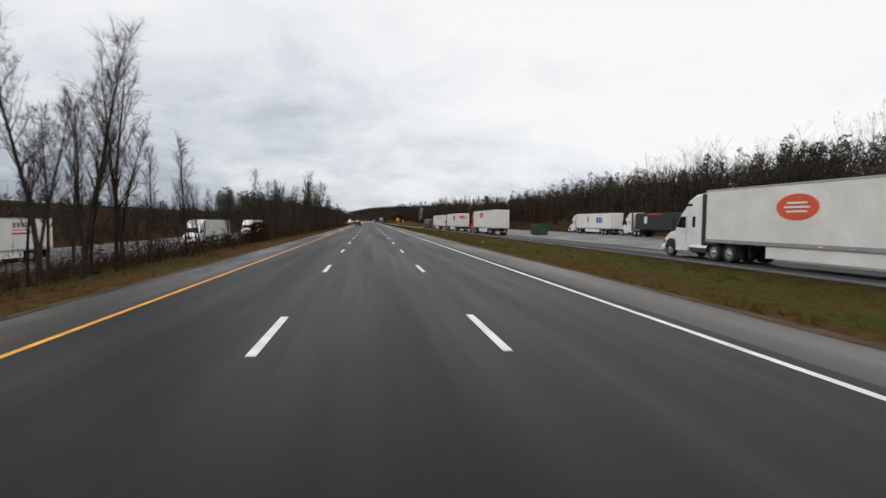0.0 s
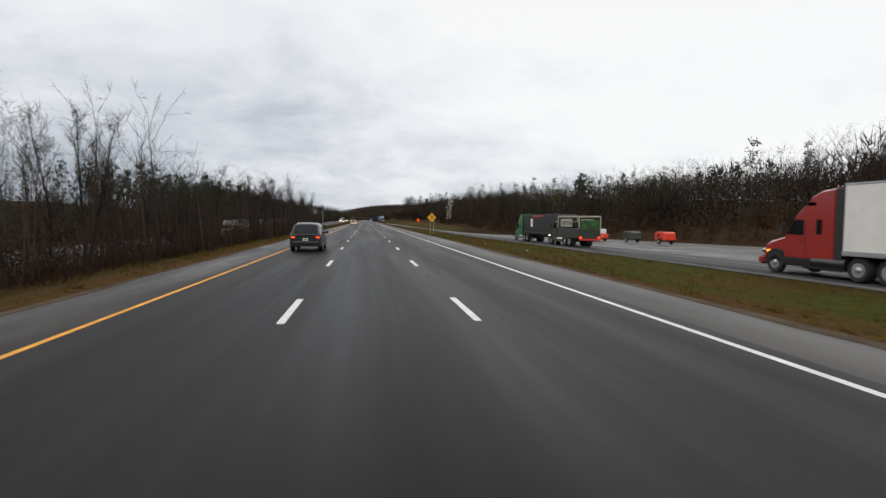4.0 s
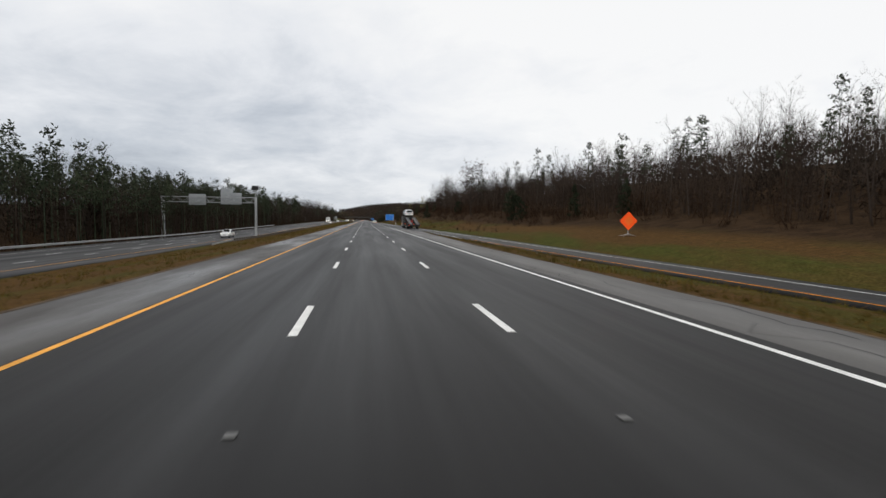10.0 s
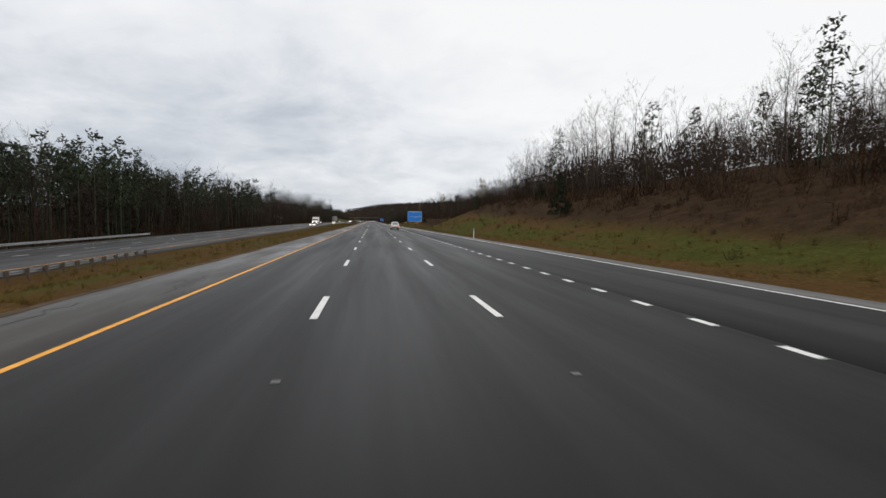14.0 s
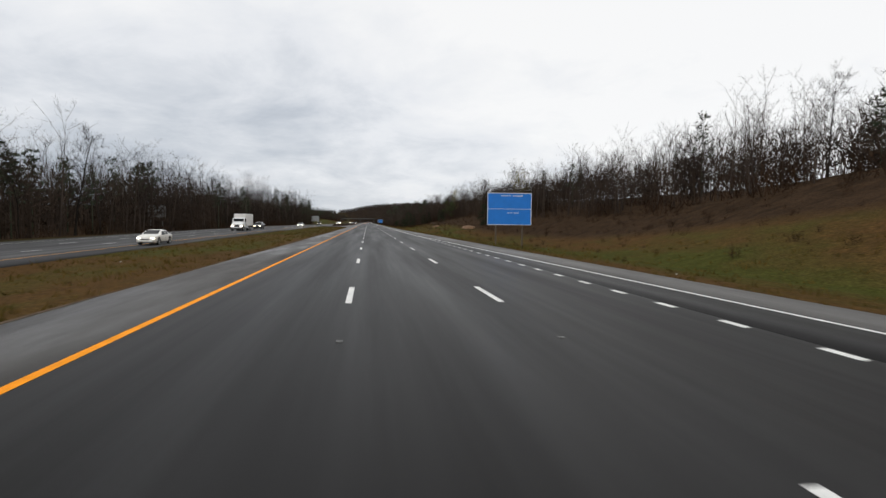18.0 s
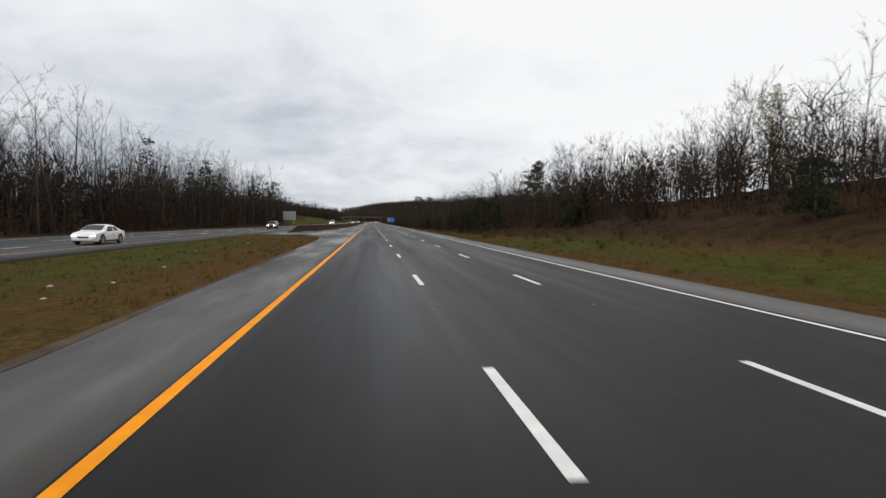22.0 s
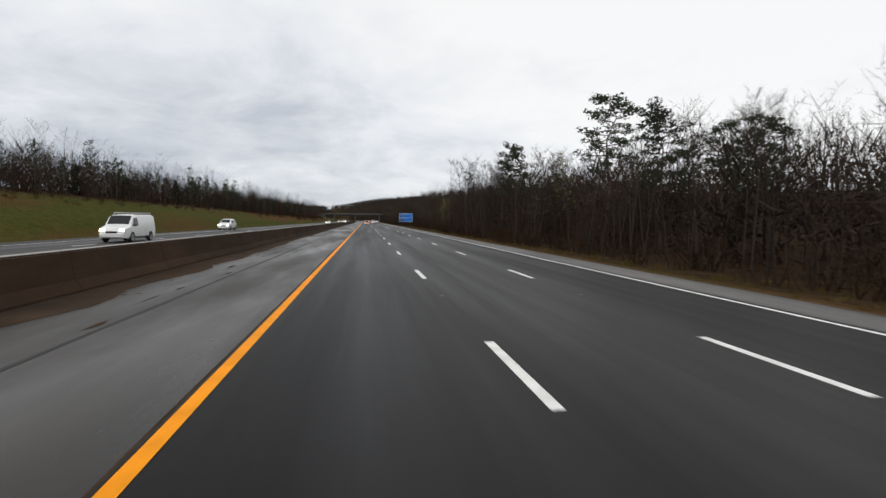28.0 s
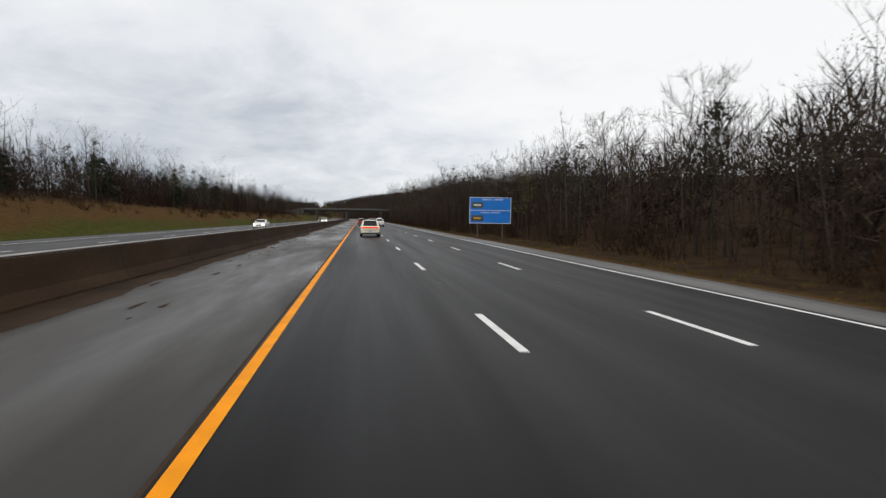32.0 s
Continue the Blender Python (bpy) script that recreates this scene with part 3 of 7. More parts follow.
def line(name, pts, width, mat, parent, z=0.004):
    """A continuous painted line through (x, y) or (x, y, z) points."""
    m = Mesh()
    vs, fs = [], []
    for i, p in enumerate(pts):
        h = (p[2] if len(p) > 2 else 0) + z
        vs += [(p[0] - width / 2, p[1], h), (p[0] + width / 2, p[1], h)]
        if i:
            fs.append((2 * i - 2, 2 * i - 1, 2 * i + 1, 2 * i))
    return part(name, m.add(vs, fs), mat, parent)


line("yellow_edge_line", [(at(y, YY, YX), y) for y in ys_fine if y < 640] + [(float(at(640, YY, YX)), 640.0)], 0.125, M_OLDYELLOW, road)
line("fresh_yellow_line", [(float(at(640, YY, YX)), 640.0)] + [(at(y, YY, YX), y) for y in ys_fine if y > 640], 0.165, M_YELLOW_LINE, road)
line("white_edge_line", [(XEDGE, y) for y in np.arange(Y0, 478, 6)] + [(XEDGE + 0.1, 478.0)], 0.15, M_WHITE_LINE, road)
line("gore_line", [(at(y, (425, 440, 455, 469, 478), (13.1, 11.5, 9.9, 8.3, XEDGE + 0.25)), y, max(at(y, RY, RZ), -0.004 if y > 474 else -0.5)) for y in np.arange(418, 479, 2.0)], 0.17, M_WHITE_LINE, road, 0.008)
line("merging_edge_line", [(at(y, EY, EX), y) for y in np.arange(478, 802, 4.0)] + [(7.05, y) for y in np.arange(804, 2360, 8.0)], 0.14, M_WHITE_LINE, road)
line("ramp_yellow_line", [(at(y, RY, RNEAR) + 0.7, y, at(y, RY, RZ)) for y in np.arange(328, 420, 4.0)], 0.12, M_YELLOW_LINE, road, 0.006)
line("ramp_white_line", [(at(y, RY, RFAR) - (1.2 if y < 440 else 1.1), y, at(y, RY, RZ)) for y in np.arange(318, 481, 4.0)], 0.13, M_WHITE_LINE, road, 0.006)
dot_mesh = Mesh().box((0, 0, 0.005), (0.17, 0.75, 0.006)).data("dot", M_WHITE_LINE)
for k in range(99):
    d = part("merging_lane_dot", dot_mesh, None, road)
    d.location = (7.50, 480.2 + k * 2.4, 0)
opp_dash = Mesh().box((0, 0, 0.006), (0.14, 3.05, 0.006)).data("opposing_dash", M_WHITE_LINE)
for k in range(0, 118):
    y = -20 + k * PERIOD
    for f in (0.41, 0.64):
        a, b = at(y, OY, OFAR), at(y, OY, ONEAR)
        d = part("opposing_lane_dash", opp_dash, None, bpy.data.objects["opposing_road"])
        d.location = (a + (b - a) * f, y, at(y, OY, OZ))
line("opposing_yellow_line", [(at(y, OY, ONEAR) - 2.4, y, at(y, OY, OZ)) for y in np.arange(-100, 1900, 8.0)], 0.12, M_OLDYELLOW, bpy.data.objects["opposing_road"], 0.006)
line("opposing_white_line", [(at(y, OY, OFAR) + 2.6, y, at(y, OY, OZ)) for y in np.arange(-100, 1900, 8.0)], 0.15, M_WHITE_LINE, bpy.data.objects["opposing_road"], 0.006)

# ---- trees ----
def tree_skeleton(rng, H, spread=0.34, limbs=22, subs=5, start=0.28, rise=(0.6, 1.3), bend=0.014, r0=None):
    """Trunk, limb and branch lines of a leafless broadleaf tree, as (points, radii)."""
    r0 = r0 or H * 0.011
    n = 8
    p, d = np.zeros(3), np.array([0, 0, 1.0])
    trunk = []
    for i in range(n + 1):
        trunk.append(p.copy())
        d = d + rng.normal(0, bend * 3, 3) * (1, 1, 0)
        d /= np.linalg.norm(d)
        p = p + d * H / n
    rad = [r0 * (1 - 0.93 * i / n) + 0.006 for i in range(n + 1)]
    rad[0] *= 1.3
    lines, branches = [], []
    for k in range(limbs):
        f = start + (0.97 - start) * ((k + rng.random()) / limbs)
        i = min(int(f * n), n - 1)
        w = f * n - i
        base = trunk[i] * (1 - w) + trunk[i + 1] * w
        a = k * 2.4 + rng.normal(0, 0.5)
        g = (f - start) / (1 - start)
        ln = H * spread * (0.36 + 0.80 * math.sqrt(max(0.0, 1 - (1.35 * g - 0.35) ** 2))) * rng.uniform(0.7, 1.2) + 0.3
        up = rng.uniform(*rise)
        out = np.array([math.cos(a), math.sin(a), up])
        out /= np.linalg.norm(out)
        pts = [base]
        q, dd = base.copy(), out
        for s in range(3):
            dd = dd + rng.normal(0, 0.12, 3) + np.array([0, 0, 0.16])
            dd /= np.linalg.norm(dd)
            q = q + dd * ln / 3
            pts.append(q.copy())
        rl = max(0.012, r0 * (1 - f) * 0.55)
        lines.append((pts, [rl, rl * 0.7, rl * 0.45, 0.006]))
        for s in range(subs):
            t = rng.uniform(0.25, 1.0)
            j = min(int(t * 3), 2)
            b = pts[j] + (pts[j + 1] - pts[j]) * (t * 3 - j)
            sd = dd * 0.5 + rng.normal(0, 0.55, 3) + np.array([0, 0, 0.35])
            sd /= np.linalg.norm(sd)
            sl = ln * rng.uniform(0.25, 0.55)
            e = b + sd * sl
            branches.append((b, e))
    return trunk, rad, lines, branches


def slivers(starts, ends, width):
    """Twigs: thin tapering three-sided spikes, as arrays."""
    s, e = np.asarray(starts), np.asarray(ends)
    d = e - s
    d /= np.linalg.norm(d, axis=1)[:, None] + 1e-9
    u = np.cross(d, np.array([0.31, 0.87, 0.38]))
    u /= np.linalg.norm(u, axis=1)[:, None] + 1e-9
    w = np.cross(d, u)
    width = np.broadcast_to(width, (len(s),))[:, None]
    v = np.stack([s + u * width, s - u * width * 0.5 + w * width * 0.87, s - u * width * 0.5 - w * width * 0.87, e], 1)
    b = (np.arange(len(s)) * 4)[:, None]
    f = np.concatenate([b + np.array([[0, 1, 3]]), b + np.array([[1, 2, 3]]), b + np.array([[2, 0, 3]])])
    return v.reshape(-1, 3), f


def slim(starts, ends, width):
    """Twigs and blades: one slender triangle each, as arrays."""
    s, e = np.asarray(starts), np.asarray(ends)
    d = e - s
    u = np.cross(d, np.random.default_rng(len(s)).normal(0, 1, s.shape))
    u /= np.linalg.norm(u, axis=1)[:, None] + 1e-9
    width = np.broadcast_to(width, (len(s),))[:, None]
    v = np.stack([s - u * width, s + u * width, e], 1)
    return v.reshape(-1, 3), np.arange(len(s) * 3).reshape(-1, 3)


def twigs_of(rng, branches, per, length, width, shape=None):
    st, en = [], []
    for a, b in branches:
        d = b - a
        for _ in range(per):
            t = rng.uniform(0.15, 1.0)
            p = a + d * t
            q = d / (np.linalg.norm(d) + 1e-9) * 0.6 + rng.normal(0, 0.5, 3) + np.array([0, 0, 0.25])
            st.append(p)
            en.append(p + q * rng.uniform(0.5, 1.0) * length)
    return (shape or slivers)(st, en, width)


def tri_arrays(parts):
    vs, fs, n = [], [], 0
    for v, f in parts:
        vs.append(v)
        fs.append(f + n)
        n += len(v)
    return np.vstack(vs), np.vstack(fs)


def leaf_cloud(rng, centres, sizes, count, leaf):
    """Small bent leaf clumps scattered in soft balls round the centres: two triangles each."""
    c = np.repeat(np.asarray(centres), count, 0)
    r = np.repeat(np.asarray(sizes), count)[:, None]
    d = rng.normal(0, 1, c.shape)
    d /= np.linalg.norm(d, axis=1)[:, None]
    p = c + d * r * np.cbrt(rng.random((len(c), 1))) * np.array([1, 1, 0.62])
    u = rng.normal(0, 1, c.shape)
    u /= np.linalg.norm(u, axis=1)[:, None]
    w = np.cross(u, rng.normal(0, 1, c.shape))
    w /= np.linalg.norm(w, axis=1)[:, None] + 1e-9
    s = leaf * rng.uniform(0.6, 1.3, (len(c), 1))
    k = np.cross(u, w) * s * 0.3
    v = np.stack([p - u * s, p - w * s * 0.45 + k, p + u * s, p + w * s * 0.45 + k], 1)
    b = (np.arange(len(c)) * 4)[:, None]
    f = np.concatenate([b + np.array([[0, 1, 2]]), b + np.array([[0, 2, 3]])])
    return v.reshape(-1, 3), f


def bare_tree(seed, H, name="bare_tree", label="tall leafless tree with grey bark and fine twigs", spread=0.34, start=0.28, per=22, buds=None, limbs=24, group="trees", rise=(0.45, 1.1), twig=0.011):
    rng = np.random.default_rng(seed)
    trunk, rad, lines, br = tree_skeleton(rng, H, spread, limbs, 7, start, rise)
    th = thing(name, label, "tree", group)
    m = Mesh().tube([tuple(p) for p in trunk], rad, 7)
    part("trunk", m, M_BARK, th, smooth=True)
    m = Mesh()
    for pts, r in lines:
        m.tube([tuple(p) for p in pts], r, 4, caps=False)
    part("branchwork", m, M_BARK, th)
    v1, f1 = slivers([a for a, b in br], [b for a, b in br], max(0.012, H * 0.0011))
    v2, f2 = twigs_of(rng, br, per, H * 0.046, twig * 0.75, slim)
    v, f = tri_arrays([(v1, f1), (v2, f2)])
    part("crown", array_mesh("crown", v, f, M_TWIG), None, th)
    if buds:
        cs = [a + (b - a) * rng.uniform(0.4, 1.0) for a, b in br]
        v, f = leaf_cloud(rng, cs, [H * 0.035] * len(cs), buds[1], buds[2])
        part("foliage", array_mesh("foliage", v, f, buds[0]), None, th, buds[3])
    return th


def pine_tree(seed, H, label="tall dark pine with a bare lower trunk", start=0.5, mat=None, width=0.17, count=26):
    rng = np.random.default_rng(seed)
    th = thing("pine_tree", label, "tree", "trees")
    pts = [(rng.normal(0, 0.06) * i, rng.normal(0, 0.06) * i, H * i / 7) for i in range(8)]
    part("trunk", Mesh().tube(pts, [H * 0.012 * (1 - 0.85 * i / 7) for i in range(8)], 7), M_PINEBARK, th, smooth=True)
    m, cs, sz = Mesh(), [], []
    n = 30
    for k in range(n):
        f = start + (1 - start) * (k + rng.random() * 0.6) / n
        a = k * 2.4 + rng.normal(0, 0.4)
        j = min(int(f * 7), 6)
        b = np.array(pts[j]) + (np.array(pts[j + 1]) - np.array(pts[j])) * (f * 7 - j)
        ln = H * width * (0.30 + 0.85 * math.sin(math.pi * (0.2 + 0.72 * (f - start) / (1 - start)))) * rng.uniform(0.55, 1.2)
        e = b + np.array([math.cos(a) * ln, math.sin(a) * ln, ln * rng.uniform(0.05, 0.45)])
        m.tube([tuple(b), tuple(b * 0.45 + e * 0.55 - np.array([0, 0, 0.1])), tuple(e)], [0.05, 0.035, 0.012], 4, caps=False)
        for t in (0.5, 0.8, 1.05):
            cs.append(b + (e - b) * t + rng.normal(0, 0.15, 3))
            sz.append(H * 0.048 * rng.uniform(0.6, 1.2))
    cs.append(np.array(pts[-1]))
    sz.append(H * 0.045)
    part("branchwork", m, M_PINEBARK, th)
    v, f = leaf_cloud(rng, cs, sz, int(count * 1.4), 0.155)
    part("crown", array_mesh("crown", v, f, mat or M_PINE), None, th)
    return th


def cedar(seed, H, name="cedar", label="dense dark evergreen cedar with a ragged cone of foliage", mat=None, wide=0.22, group="evergreens", rounded=False):
    rng = np.random.default_rng(seed)
    th = thing(name, label, "tree", group)
    part("trunk", Mesh().tube([(0, 0, 0), (0.05, 0, H * 0.4), (0, 0.03, H * 0.9)], [H * 0.018, H * 0.012, 0.01], 6), M_PINEBARK, th)
    cs, sz = [], []
    for k in range(70):
        f = 0.06 + 0.92 * (k + rng.random()) / 70
        rr = H * wide * (math.sin(math.pi * min(0.97, 0.22 + 0.76 * f)) ** 0.6 if rounded else (1 - f) ** 0.7) * math.sqrt(rng.random())
        a = rng.random() * math.tau
        cs.append((math.cos(a) * rr, math.sin(a) * rr, H * f))
        sz.append(H * (0.085 if rounded else 0.065 * (1.3 - f)))
    v, f = leaf_cloud(rng, cs, sz, 44, 0.115)
    part("crown", array_mesh("crown", v, f, mat or M_CEDAR), None, th)
    return th


def low_tree(rng, H, spread=0.27, start=0.30, limbs=9):
    """A light leafless tree of spikes alone, for the depth of the woods."""
    trunk, rad, lines, br = tree_skeleton(rng, H, spread, limbs, 4, start, (0.8, 1.7))
    vs = [slivers([trunk[0]], [trunk[-1]], H * 0.010)]
    vs.append(slivers([p[0] for p, r in lines], [p[-1] for p, r in lines], 0.026))
    vs.append(slim([a for a, b in br], [b for a, b in br], 0.018))
    vs.append(twigs_of(rng, br, 5, H * 0.050, 0.013, slim))
    return tri_arrays(vs)


def low_pine(rng, H):
    cs, sz = [], []
    for k in range(16):
        f = 0.45 + 0.55 * (k + rng.random()) / 16
        r = H * 0.13 * (1.15 - ((f - 0.45) / 0.55) ** 1.5) * rng.uniform(0.3, 1.1)
        a = k * 2.4
        cs.append((math.cos(a) * r, math.sin(a) * r, H * f))
        sz.append(H * 0.06)
    return tri_arrays([slivers([np.zeros(3)], [np.array([0, 0, H])], H * 0.011), leaf_cloud(rng, cs, sz, 14, 0.29)])


def low_brush(rng, H, n=15, wide=0.55):
    s = rng.normal(0, H * wide * 0.35, (n, 3)) * (1, 1, 0)
    d = np.column_stack([rng.normal(0, H * wide * 0.5, (n, 2)), rng.uniform(0.5, 1.0, n) * H])
    a = slim(s, s + d, 0.025 * H ** 0.5)
    p = np.repeat(s, 3, 0) + np.repeat(d, 3, 0) * rng.uniform(0.2, 0.98, (3 * n, 1))
    b = slim(p, p + rng.normal(0, H * 0.13, (3 * n, 3)) + (0, 0, H * 0.08), 0.019 * H ** 0.5)
    return tri_arrays([a, b])


def sapling_mass(rng, H, radius, n=120, width=0.042):
    """A rounded mass of saplings and fine twigs that hides what lies behind."""
    d = rng.normal(0, 1, (n, 3))
    d /= np.linalg.norm(d, axis=1)[:, None]
    q = np.cbrt(rng.random((n, 1)))
    p = d * q * np.array([radius, radius, H * 0.5]) + np.array([0, 0, H * 0.46])
    p[:, 2] = np.maximum(p[:, 2], 0.0)
    k = rng.normal(0, 0.55, (n, 3)) + d * (0.45, 0.45, 0.3) + (0, 0, 0.55)
    stems = rng.normal(0, radius * 0.45, (9, 3)) * (1, 1, 0)
    tops = stems * 1.3 + np.column_stack([rng.normal(0, 0.3, (9, 2)), rng.uniform(0.6, 0.98, 9) * H])
    return tri_arrays([slim(p, p + k * rng.uniform(0.6, 1.3, (n, 1)) * (H / 8) ** 0.5, width), slim(stems, tops, 0.05)])


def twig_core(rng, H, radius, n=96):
    """Broad overlapping sprays of twigs: the depth of the woods, its shade put into their colour."""
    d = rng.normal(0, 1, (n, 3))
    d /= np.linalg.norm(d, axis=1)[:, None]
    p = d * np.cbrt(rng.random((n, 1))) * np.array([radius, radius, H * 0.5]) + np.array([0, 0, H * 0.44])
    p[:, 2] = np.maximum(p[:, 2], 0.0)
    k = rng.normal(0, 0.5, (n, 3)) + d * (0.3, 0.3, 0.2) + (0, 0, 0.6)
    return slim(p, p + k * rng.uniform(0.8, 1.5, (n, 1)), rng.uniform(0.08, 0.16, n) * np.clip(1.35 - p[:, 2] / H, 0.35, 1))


def scatter(name, label, variants, places, mat, category="woods"):
    """Many light plants as one mesh: places are rows of x, y, z, scale, turn, variant."""
    vs, fs, n = [], [], 0
    for k, (v, f) in enumerate(variants):
        sel = places[places[:, 5].astype(int) == k]
        if not len(sel):
            continue
        c, s = np.cos(sel[:, 4]), np.sin(sel[:, 4])
        q = sel[:, 3]
        x = (v[None, :, 0] * c[:, None] - v[None, :, 1] * s[:, None]) * q[:, None] + sel[:, 0:1]
        y = (v[None, :, 0] * s[:, None] + v[None, :, 1] * c[:, None]) * q[:, None] + sel[:, 1:2]
        z = v[None, :, 2] * q[:, None] + sel[:, 2:3]
        vs.append(np.stack([x, y, z], 2).reshape(-1, 3))
        fs.append((f[None] + (np.arange(len(sel)) * len(v))[:, None, None]).reshape(-1, 3) + n)
        n += len(sel) * len(v)
    return tagged(new(name, array_mesh(name, np.vstack(vs), np.vstack(fs), mat)), label, category, kind="stuff")


WR = np.random.default_rng(7)


def places_in(count, ya, yb, front, depth, kinds, smin=0.75, smax=1.2, bias=1.5, sign=1, sink=0.15):
    """Places in a belt that begins at x = front(y) and goes outwards for its depth, denser at the front."""
    y = WR.uniform(ya, yb, count)
    x = front(y) + sign * depth * WR.random(count) ** bias
    z = ground_z(x, y) - sink
    return np.column_stack([x, y, z, WR.uniform(smin, smax, count), WR.uniform(0, math.tau, count), WR.integers(0, kinds, count)])


# fronts of the woods on either side
def front_right(y):
    return np.interp(y, (-200, 200, 262, 300, 350, 430, 520, 640, 715, 800, 900, 960, 1010, 1100, 1130, 1215, 1240, 2400), (55, 53.0, 48.5, 42.5, 38.5, 36, 33, 36, 36, 27, 21, 18, 14.5, 14, 16.5, 17.5, 14, 14))


def front_median(y):
    return np.interp(y, (-200, 100, 220, 300, 335), (-8.6, -8.8, -9.6, -10.5, -13))


def front_left(y):
    return np.interp(y, (-200, 430, 620, 900, 960, 1000, 1060, 1150, 1300, 2400), (-46, -45, -41, -37, -33, -37, -43.5, -42.5, -37, -37))


V_TREES = [low_tree(np.random.default_rng(100 + i), h) for i, h in enumerate((11, 13, 12, 14, 10))]
V_PINES = [low_pine(np.random.default_rng(200 + i), h) for i, h in enumerate((13, 15, 12))]
V_BRUSH = [low_brush(np.random.default_rng(300 + i), h) for i, h in enumerate((2.2, 3.0, 1.7, 2.6))]
V_THICK = [sapling_mass(np.random.default_rng(320 + i), h, r) for i, (h, r) in enumerate(((8.0, 1.9), (9.5, 1.7), (7.0, 2.2)))]
V_CORE = [twig_core(np.random.default_rng(360 + i), h, r) for i, (h, r) in enumerate(((8.0, 2.4), (9.0, 2.1), (7.4, 2.7)))]
V_FAR = [sapling_mass(np.random.default_rng(340 + i), h, 2.8, 26, 0.42) for i, h in enumerate((12, 14, 10, 13))]


def canopy_right(x, y):
    """Height of the tree tops over the road on the right: low at the edge of the woods, rising inwards."""
    edge = np.interp(y, (640, 720, 800, 860, 905, 960, 1000, 1030, 1050, 1090, 1140, 1180, 1205, 1240, 1300, 1420), (14.8, 13.4, 12.4, 10.8, 9.0, 8.8, 7.4, 6.8, 7.2, 8.6, 8.2, 9.4, 9.7, 9.4, 11.0, 15.0))
    return edge + 0.20 * np.clip(x - front_right(y), 0, 40)


def fit_canopy(p, height, lo, hi):
    """Sets the size of each plant so that it ends near the canopy's height."""
    p = p.copy()
    room = canopy_right(p[:, 0], p[:, 1]) - p[:, 2]
    p[:, 3] = np.clip(room, 3.0, 22) / height * WR.uniform(lo, hi, len(p))
    return p


denser = lambda n, *a, **k: places_in(int(n * 0.95), *a, **k)
dense = lambda n, *a, **k: places_in(int(n * 1.15), *a, **k)
right_trees = np.vstack([dense(560, -60, 340, front_right, 105, 5, 0.74, 0.95, 1.2), dense(270, 340, 565, front_right, 60, 5, 0.54, 0.84, 2.0), dense(110, 565, 640, front_right, 50, 5, 0.7, 0.98, 2.0),
                         fit_canopy(dense(520, 640, 1000, front_right, 50, 5, bias=1.8), 12.0, 0.72, 1.04),
                         fit_canopy(dense(620, 1000, 1420, front_right, 45, 5, bias=1.6), 12.0, 0.72, 1.04), dense(420, 1420, 2350, front_right, 45, 5, 1.1, 1.45, 2.0)])
scatter("woods_right", "leafless brown winter woods on the slope beside the highway", V_TREES, right_trees, M_TWIG)
left_trees = np.vstack([dense(150, 300, 470, front_left, 55, 5, 0.95, 1.25, 1.8, sign=-1), dense(150, 470, 620, front_left, 55, 5, 0.88, 1.16, 1.8, sign=-1), dense(220, -60, 300, lambda y: front_left(y) - 5, 36, 5, 0.45, 0.65, 1.8, sign=-1), dense(200, 620, 780, front_left, 45, 5, 0.9, 1.18, 1.8, sign=-1), dense(280, 780, 1000, front_left, 45, 5, 1.0, 1.32, 1.8, sign=-1),
                        dense(160, 1000, 1160, front_left, 45, 5, 0.5, 0.74, 1.8, sign=-1), dense(270, 1160, 1420, front_left, 45, 5, 0.58, 0.88, 1.8, sign=-1), dense(220, 1420, 2000, front_left, 45, 5, 0.7, 1.0, 2.0, sign=-1)])


def bud_haze(rng, H):
    """Swelling buds and clinging dead leaves through the upper crown of a tree."""
    n = 18
    a, f = rng.random(n) * math.tau, rng.uniform(0.45, 0.97, n)
    r = H * 0.16 * np.sqrt(rng.random(n)) * np.sin(np.pi * np.clip(1.25 - f, 0.1, 0.6))
    return leaf_cloud(rng, np.column_stack([np.cos(a) * r, np.sin(a) * r, H * f]), [H * 0.06] * n, 11, 0.085)


V_BUDS = [bud_haze(np.random.default_rng(380 + i), h) for i, h in enumerate((11, 13, 12, 14, 10))]
budding = right_trees[(right_trees[:, 1] > 1105) & (right_trees[:, 1] < 1440)]
scatter("woods_buds", "brown and olive buds hazing the crowns of the woods", V_BUDS, budding, M_BUDHAZE)
scatter("woods_left", "leafless brown winter woods beyond the oncoming lanes", V_TREES, left_trees, M_TWIG)
scatter("woods_median", "thin leafless saplings crowding the median", V_TREES, np.vstack([places_in(460, 84, 335, front_median, 11, 5, 0.36, 0.64, bias=1.0, sign=-1), places_in(70, 100, 150, lambda y: front_median(y) - 0.5, 10, 5, 0.5, 0.72, bias=1.0, sign=-1), places_in(46, 215, 262, lambda y: front_median(y) - 0.5, 10, 5, 0.44, 0.65, bias=1.0, sign=-1)]), M_TWIG)
